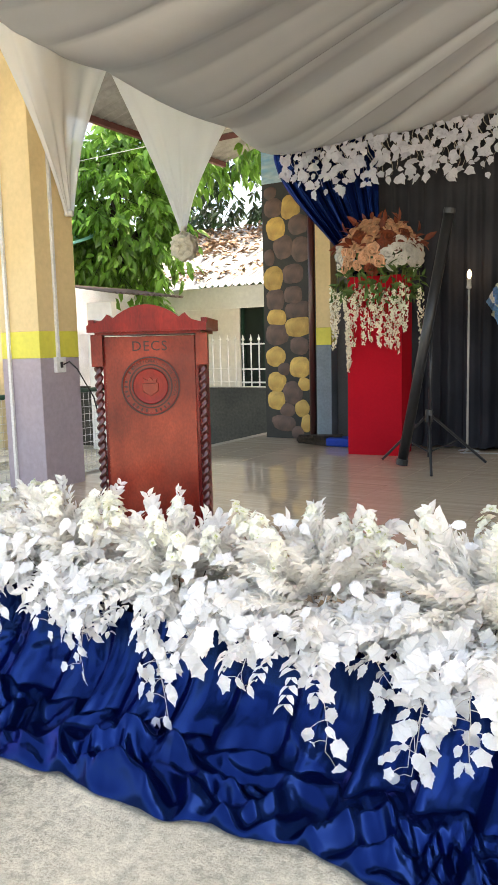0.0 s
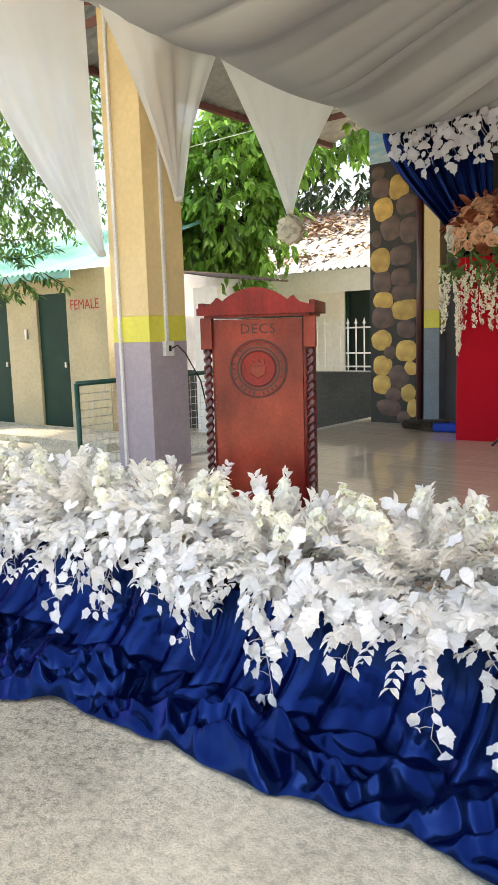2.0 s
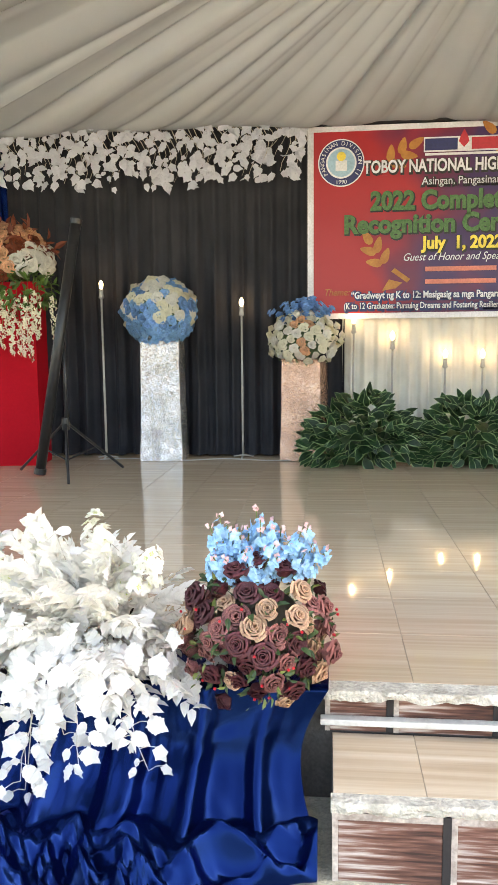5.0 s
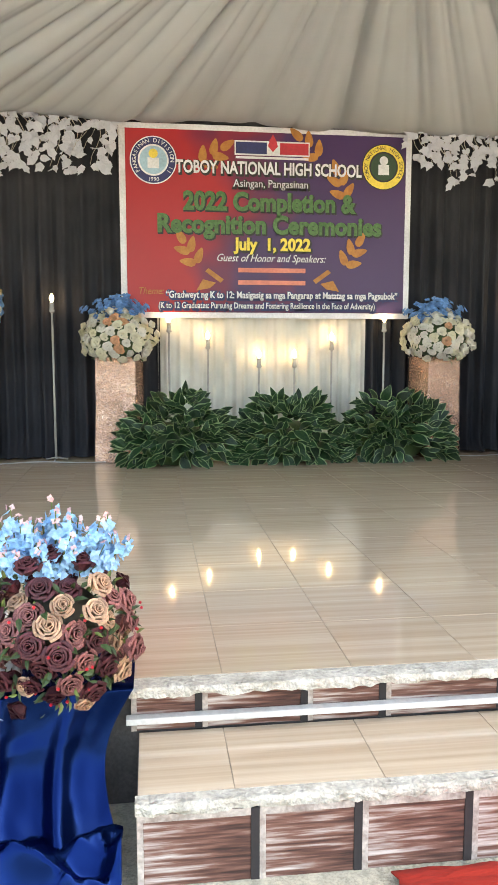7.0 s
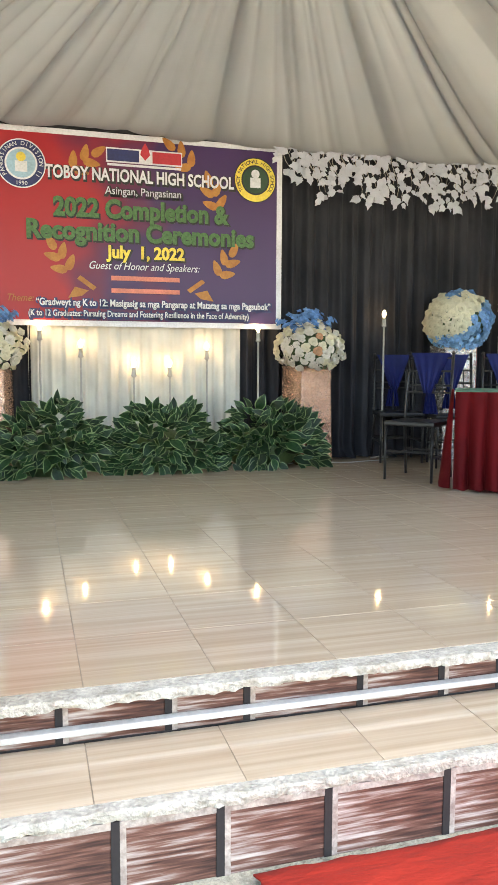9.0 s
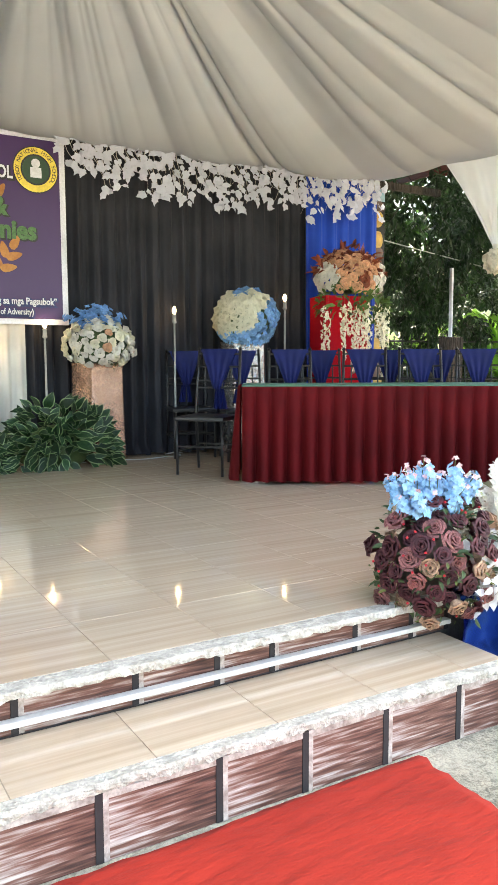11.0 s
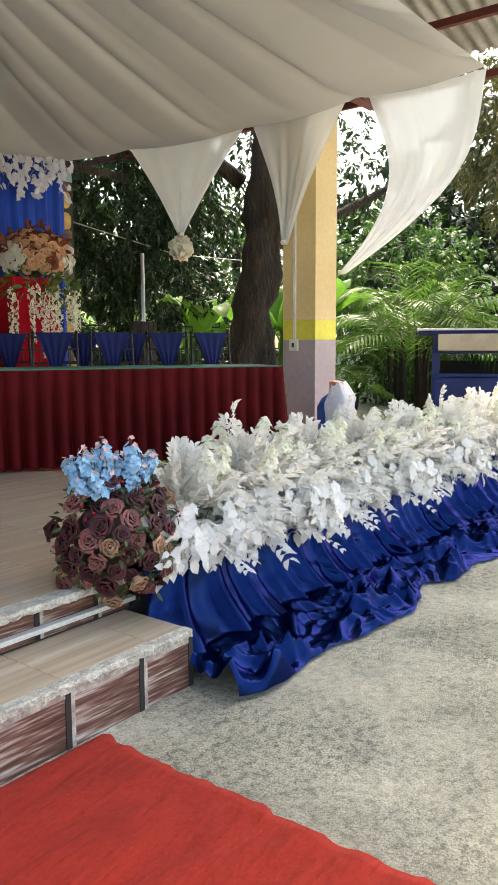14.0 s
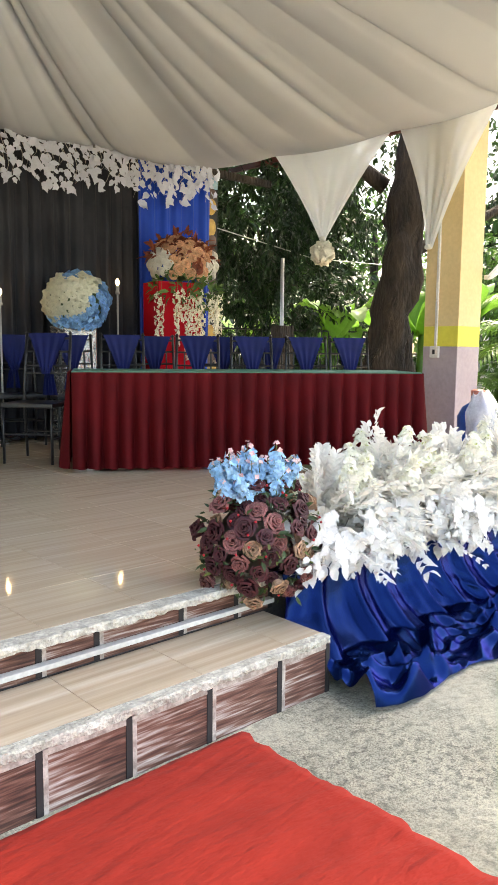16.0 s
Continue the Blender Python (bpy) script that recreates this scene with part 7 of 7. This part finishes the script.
me = grid_mesh("roof", 420, 3, lambda u, v: (-10.3 + 7.4 * u, 11.70 + 3.6 * v, 2.46 + 1.55 * v + 0.022 * math.sin(u * 7.4 / 0.14 * 6.283)))
mesh_part("roof", me, M_ROOF_SHEET, house, "weathered corrugated roof")
rng = random.Random(8)
P, D, Nn = [], [], []
for k in range(5200):
    u, v = rng.random(), rng.random() ** 0.75
    if noise.noise((u * 6, v * 4, 2)) + v * 1.1 - 0.30 < rng.uniform(-0.1, 0.75):
        continue
    P.append((-10.3 + 7.4 * u, 11.70 + 3.6 * v, 2.49 + 1.55 * v + rng.uniform(0, 0.03)))
    D.append((rng.gauss(0, 1), rng.gauss(0, 1), rng.gauss(0, 0.3))), Nn.append((rng.gauss(0, 0.3), rng.gauss(0, 0.3), 1))
lit = tagged(mesh_part("leaf_litter", leaves_mesh("leaf_litter", P, D, Nn, 0.15, 0.07, 0.25), M_DRY), "dry brown leaves lying on the corrugated roof", "leaf litter", kind="stuff")
# lean-to eave beside the pillar
lean = thing("lean_to_roof", "small rusty corrugated lean-to over a white wall", "shed")
part("wall", box(-7.45, -7.0, 8.3, 8.4, 0, 2.05), M_HOUSE_W, lean)
me = grid_mesh("roof", 90, 3, lambda u, v: (-7.7 + 1.0 * v, 8.0 + 1.6 * u, 2.30 - 0.16 * v + 0.015 * math.sin(u * 1.6 / 0.12 * 6.283)))
mesh_part("roof", me, mat("dark_rusty_sheet", (0.060, 0.052, 0.048), (0.10, 0.06, 0.045), 0.7, scale=4), lean, "dark rusty corrugated sheet")

# low wall with spear fence
M_DARK_WALL = mat("mossy_dark_cement", (0.045, 0.045, 0.038), (0.075, 0.072, 0.058), 0.9, scale=2, fine=30, bump=0.6, var=0.25)
low = tagged(part("low_wall", box(-9.5, -4.25, 8.6, 8.75, 0, 0.87), M_DARK_WALL), "dark mossy cement garden wall", "wall", kind="structure")
fence = thing("spear_fence", "white painted iron spear fence on the low wall", "fence")
for z in (0.93, 1.10, 1.42):
    part("rail", box(-7.2, -4.3, 8.66, 8.68, z, z + 0.02), M_HOUSE_W, fence)
for k in range(25):
    x = -7.15 + 0.118 * k
    bm = tube([(x, 8.67, 0.88), (x, 8.67, 1.46)], 0.009, 6)
    lathe([(0.004, 0), (0.024, 0.03), (0.012, 0.05), (0.003, 0.09)], 6, bm, pose(x, 8.67, 1.46))
    part("spear", bm, M_HOUSE_W, fence)

# mesh gate panel beside the pillar
M_GREEN_FR = mat("green_frame_paint", (0.012, 0.08, 0.05), None, 0.5)
gate = thing("mesh_gate", "green framed wire mesh panel standing beside the pillar", "gate")
for a, b in (((-5.2, 4.35, 0.0), (-5.2, 4.35, 1.02)), ((-5.2, 4.35, 1.02), (-5.2, 6.25, 1.02)), ((-5.2, 6.25, 1.02), (-5.2, 6.25, 0.0)), ((-5.2, 4.35, 0.12), (-5.2, 6.25, 0.12))):
    part("frame_bar", tube([a, b], 0.022, 8), M_GREEN_FR, gate, smooth=True)
bm = bmesh.new()
for k in range(26):
    y = 4.39 + 0.072 * k
    tube([(-5.2, y, 0.12), (-5.2, y, 1.02)], 0.0025, 4, bm)
for k in range(13):
    z = 0.16 + 0.07 * k
    tube([(-5.197, 4.35, z), (-5.197, 6.25, z)], 0.0025, 4, bm)
part("wire_mesh", bm, M_STEEL, gate)["kind"] = "stuff"

tagged(part("overhead_wire", tube([(-14, 9.4, 4.3), (-9, 9.0, 4.15), (-4.6, 8.6, 4.1)], 0.006, 5), M_STEEL), "thin pale wire strung across the yard", "wire")
tagged(part("overhead_wire", tube([(6.7, 8.2, 2.95), (9.5, 8.6, 2.72), (14, 9.0, 2.9)], 0.008, 5), M_STEEL), "thin pale wire strung across the yard", "wire")

# yard fence on the far side of the stage
rail = thing("yard_railing", "dark iron railing behind the stage side", "fence")
for z in (0.85, 1.25, 1.62):
    part("rail", tube([(6.9, 9.4, z), (13.5, 8.4, z)], 0.014, 6), M_BLACK, rail)
for k in range(45):
    f = k / 44
    x, y = 6.9 + 6.6 * f, 9.4 - 1.0 * f
    part("bar", tube([(x, y, 0.3), (x, y, 1.7)], 0.009, 5), M_BLACK, rail)
yard_wall = tagged(part("yard_wall", box(6.8, 18.0, 11.4, 11.6, 0, 1.15), M_DARK_WALL), "low dark garden wall beyond the railing", "wall", kind="structure")
tagged(part("yard_wall", box(16.0, 16.2, 3.0, 10.6, 0, 1.1), M_HOUSE_W), "low white garden wall beyond the drive", "wall", kind="structure")
pole = thing("steel_post", "pale steel post with a brown wooden block beside the stage", "post")
part("post", tube([(7.75, 7.55, 0), (7.75, 7.55, 2.5)], 0.025, 10), M_STEEL, pole, smooth=True)
part("block", box(7.52, 7.78, 7.35, 7.52, 1.0, 1.62, 0.01), M_BARK, pole, "brown wooden block")
beam = tagged(part("roof_beam", box(6.4, 7.5, 7.52, 7.58, 3.36, 3.44), M_BARK), "weathered timber beam under the roof edge", "beam")

# pale houses beyond the trees
M_FAR = mat("pale_yellow_wall", (0.62, 0.55, 0.36), (0.66, 0.60, 0.44), 0.8, scale=0.6, fine=6)


def far_house(x, y, w, d, h, material, label):
    t = thing("far_house", label, "house", pose(x, y, 0), "houses beyond the trees")
    part("wall", box(-w / 2, w / 2, -d / 2, d / 2, 0, h), material, t)
    bm = bmesh.new()
    v = [bm.verts.new(p) for p in ((-w / 2 - .4, -d / 2 - .4, h + .003), (w / 2 + .4, -d / 2 - .4, h + .003), (w / 2 + .4, d / 2 + .4, h + .003), (-w / 2 - .4, d / 2 + .4, h + .003), (-w / 2 - .4, 0, h + 1.4), (w / 2 + .4, 0, h + 1.4))]
    for f in ((0, 1, 5, 4), (3, 4, 5, 2), (0, 4, 3), (1, 2, 5), (0, 3, 2, 1)):
        bm.faces.new([v[i] for i in f])
    part("roof", bm, M_ROOF_SHEET, t)
    for k in range(int(w / 2)):
        for z in ([1.0, 3.6] if h > 5 else [1.0]):
            x0 = -w / 2 + 0.7 + 2 * k
            wn = part("window", box(x0, x0 + 1.0, -d / 2 - 0.04, -d / 2 + 0.02, z, z + 1.2), M_GLASS_DK, t)
            part("window_sill", box(x0 - 0.06, x0 + 1.06, -d / 2 - 0.10, -d / 2 - 0.045, z - 0.08, z), material, wn)
    return t


far_house(24, 28, 9, 6, 5.6, M_FAR, "pale yellow two-storey house beyond the trees")
far_house(34, 14, 6, 9, 5.2, M_HOUSE_W, "white two-storey house beyond the drive")
far_house(-18, 26, 10, 6, 3.2, M_HOUSE_W, "white house far behind the washroom")

# motor tricycle with its blue sidecar
M_TRIKE = mat("royal_blue_enamel", (0.004, 0.016, 0.11), (0.003, 0.012, 0.085), 0.4, scale=3, spec=0.3)
M_CANVAS = mat("tan_vinyl", (0.46, 0.37, 0.24), (0.34, 0.27, 0.17), 0.6, scale=3)
M_ORANGE = mat("orange_panel", (0.72, 0.20, 0.03), None, 0.5)
M_TYRE = mat("tyre_rubber", (0.02, 0.02, 0.02), None, 0.8)
trike = thing("motor_tricycle", "blue motor tricycle with a silver-edged roof and tan visor", "tricycle", pose(11.5, 4.15, 0, 0, 0, -65))
part("sidecar_body", box(-0.95, 0.95, -0.62, 0.62, 0.28, 0.86, 0.05), M_TRIKE, trike)
for sx in (-0.90, 0.90):
    for sy in (-0.6, 0.6):
        part("roof_post", box(sx - 0.05, sx + 0.05, sy - 0.025, sy + 0.025, 0.84, 1.44), M_TRIKE, trike)
part("roof", box(-1.15, 1.1, -0.70, 0.70, 1.44, 1.50, 0.03), M_TRIKE, trike)
part("roof_trim", box(-1.17, 1.12, -0.72, 0.72, 1.495, 1.525, 0.01), M_STEEL, trike, "bright silver roof edge")


def visor_panel(x0, x1, material, name, label, lift):
    """A sheet sloping out from the roof edge."""
    bm = bmesh.new()
    rows = [[bm.verts.new((x, y - lift, z)) for x in (x0, x1)] for y, z in ((-0.71, 1.44), (-0.80, 1.22), (-0.815, 1.23), (-0.725, 1.45))]
    for k in range(4):
        a, b = rows[k], rows[(k + 1) % 4]
        bm.faces.new((a[0], a[1], b[1], b[0]))
    bm.faces.new([r[0] for r in rows][::-1]), bm.faces.new([r[1] for r in rows])
    bmesh.ops.recalc_face_normals(bm, faces=bm.faces[:])
    part(name, bm, material, trike, label)


visor_panel(-0.88, 0.92, M_CANVAS, "visor", "tan vinyl visor", 0.0)
visor_panel(-0.02, 0.20, M_ORANGE, "visor_panel", "orange panel", 0.006)
visor_panel(0.55, 0.86, M_ORANGE, "visor_panel", "orange panel", 0.006)
part("windscreen_rail", box(-0.95, 0.95, -0.625, -0.590, 1.18, 1.25, 0.01), M_TRIKE, trike)
part("windscreen_rail", box(-0.95, 0.95, -0.625, -0.590, 0.86, 0.91, 0.01), M_TRIKE, trike)
part("windscreen_post", box(-0.03, 0.03, -0.620, -0.595, 0.90, 1.19, 0.005), M_TRIKE, trike)
part("rear_panel", box(-0.88, 0.88, 0.585, 0.600, 0.84, 1.06), M_TYRE, trike, "dark rear panel")
part("seat", box(-0.5, 0.5, 0.1, 0.5, 0.6, 0.75, 0.04), M_TYRE, trike)
for x, y in ((-0.6, -0.7), (0.75, 0.95), (-0.75, 0.95)):
    w = part("wheel", lathe([(0.16, -0.05), (0.26, -0.045), (0.28, 0), (0.26, 0.045), (0.16, 0.05)], 24, m=pose(x, y, 0.28, 90, 0, 0)), M_TYRE, trike, smooth=True)
    part("rim", lathe([(0.15, -0.03), (0.16, 0), (0.15, 0.03)], 20, m=pose(x, y, 0.28, 90, 0, 0)), M_STEEL, w)
part("motorcycle_frame", tube([(-0.75, 0.95, 0.3), (-0.5, 0.95, 0.75), (0.2, 0.95, 0.7), (0.75, 0.95, 0.3)], 0.05, 8), M_BLACK, trike)
part("mirror", box(0.15, 0.33, -0.80, -0.77, 1.02, 1.14, 0.02), M_BLACK, trike)

# bagged water jug by the pillar
jug = thing("wrapped_water_jug", "blue water jug wrapped in white plastic by the pillar", "jug", pose(6.72, 3.98, S) @ Matrix.Diagonal((1.2, 1.2, 1.15, 1)))
part("jug", lathe([(0.13, 0), (0.145, 0.03), (0.145, 0.30), (0.11, 0.37), (0.05, 0.41), (0.05, 0.46)], 20), mat("blue_plastic", (0.02, 0.10, 0.42), (0.02, 0.08, 0.34), 0.3, scale=6), jug, smooth=True)


def bag_at(u, v):
    a = u * 2 * math.pi
    r = 0.155 + 0.022 * noise.noise((math.cos(a) * 3, math.sin(a) * 3, v * 4)) - 0.09 * max(0, v - 0.7) / 0.3
    return r * math.cos(a), r * math.sin(a), 0.02 + 0.47 * v + 0.02 * math.sin(a * 5)


me = grid_mesh("plastic_bag", 40, 20, lambda u, v: bag_at(0.60 * u - 0.50, v))
mesh_part("plastic_bag", me, mat("white_film", (0.90, 0.91, 0.93), None, 0.25, scale=9, bump=0.5, translucent=0.35, alpha=0.75), jug, "crumpled white plastic film")
part("cap", lathe([(0.05, 0.46), (0.052, 0.50), (0.03, 0.51)], 14), mat("pink_cap", (0.60, 0.20, 0.14), None, 0.5), jug, "pink cap")

# things lying by the mural post
tagged(part("folded_tarpaulin", box(-3.25, -2.95, 7.1, 7.32, S + 0.002, S + 0.09, 0.03), M_BLUE_CLOTH), "folded blue tarpaulin on the stage floor", "tarpaulin")
sk = thing("scrap_boards", "small pile of grey scrap boards beside the mural", "boards")
for k in range(4):
    part("board", box(-0.22, 0.22, -0.06, 0.06, 0, 0.025, 0.003, pose(-3.42 + 0.03 * k, 7.25 - 0.03 * k, S + 0.027 * k + 0.002, 0, 0, 14 * k - 20)), M_BARK, sk)

# ---------- floor tiles, last ----------
def tile_mat():
    m = bpy.data.materials.new("wood_look_tile")
    m.use_nodes = True
    nt = m.node_tree
    N, L = nt.nodes, nt.links
    b = N["Principled BSDF"]
    tc, mp, oi, cmb, mul = N.new("ShaderNodeTexCoord"), N.new("ShaderNodeMapping"), N.new("ShaderNodeObjectInfo"), N.new("ShaderNodeCombineXYZ"), N.new("ShaderNodeMath")
    mul.operation, mul.inputs[1].default_value = "MULTIPLY", 37
    L.new(oi.outputs["Random"], mul.inputs[0]), L.new(mul.outputs[0], cmb.inputs[0])
    L.new(tc.outputs["Object"], mp.inputs[0]), L.new(cmb.outputs[0], mp.inputs["Location"])
    mp.inputs["Scale"].default_value = (0.55, 34, 1)
    n1, n2 = N.new("ShaderNodeTexNoise"), N.new("ShaderNodeTexNoise")
    n1.inputs["Scale"].default_value, n1.inputs["Detail"].default_value, n1.inputs["Distortion"].default_value = 1.0, 6, 0.3
    n2.inputs["Scale"].default_value, n2.inputs["Detail"].default_value = 3.3, 3
    L.new(mp.outputs[0], n1.inputs["Vector"]), L.new(mp.outputs[0], n2.inputs["Vector"])
    r = N.new("ShaderNodeValToRGB")
    e = r.color_ramp.elements
    e[0].position, e[0].color = 0.22, (0.47, 0.355, 0.24, 1)
    e[1].position, e[1].color = 0.70, (0.63, 0.515, 0.38, 1)
    q = e.new(0.46)
    q.color = (0.55, 0.43, 0.305, 1)
    L.new(n1.outputs[0], r.inputs[0])
    mr = N.new("ShaderNodeMapRange")
    mr.inputs[3].default_value, mr.inputs[4].default_value = 0.88, 1.12
    L.new(n2.outputs[0], mr.inputs[0])
    sc = N.new("ShaderNodeVectorMath")
    sc.operation = "SCALE"
    L.new(r.outputs[0], sc.inputs[0]), L.new(mr.outputs[0], sc.inputs["Scale"])
    L.new(sc.outputs[0], b.inputs["Base Color"])
    b.inputs["Roughness"].default_value = 0.06
    b.inputs["Specular IOR Level"].default_value = 1.0
    w = N.new("ShaderNodeTexNoise")
    w.inputs["Scale"].default_value = 5
    bp = N.new("ShaderNodeBump")
    bp.inputs["Strength"].default_value, bp.inputs["Distance"].default_value = 0.05, 0.004
    L.new(tc.outputs["Object"], w.inputs["Vector"]), L.new(w.outputs[0], bp.inputs["Height"]), L.new(bp.outputs[0], b.inputs["Normal"])
    return m


M_TILE = tile_mat()


def tile_mesh(w, d):
    me = bpy.data.meshes.new("tile")
    bm = box(-w / 2, w / 2, -d / 2, d / 2, -0.012, 0.0)
    es = [e for e in bm.edges if all(v.co.z > -0.001 for v in e.verts)]
    bmesh.ops.bevel(bm, geom=es, offset=0.0007, segments=1, affect="EDGES")
    bm.to_mesh(me)
    bm.free()
    me.materials.append(M_TILE)
    return me


TILE = tile_mesh(0.3975, 0.3975)
rest = bmesh.new()
for i in range(33):
    for j in range(14):
        x, y = -4.335 + 0.4 * i + 0.2, FRONT + 0.071 + 0.4 * j + 0.2
        if x > 8.5 or y > 8.1:
            continue
        if -3.95 < x < 6.9 and y < 6.9:
            o = mesh_part("tile", TILE, None, stage)
            o.location = (x, y, S)
        else:
            add_box(rest, x - 0.19875, x + 0.19875, y - 0.19875, y + 0.19875, S - 0.012, S)
part("outer_tiles", rest, M_TILE, stage)["kind"] = "stuff"
xs = [STEP_L + 0.006, 0.465, 0.865, 1.265, 1.665, 2.065, 2.465, STEP_R - 0.006]
y0, y1 = STEP_Y + 0.046, FRONT + 0.050
for a, b in zip(xs, xs[1:]):
    o = mesh_part("tile", tile_mesh(b - a - 0.0025, y1 - y0), None, step)
    o.location = ((a + b) / 2, (y0 + y1) / 2, H1)
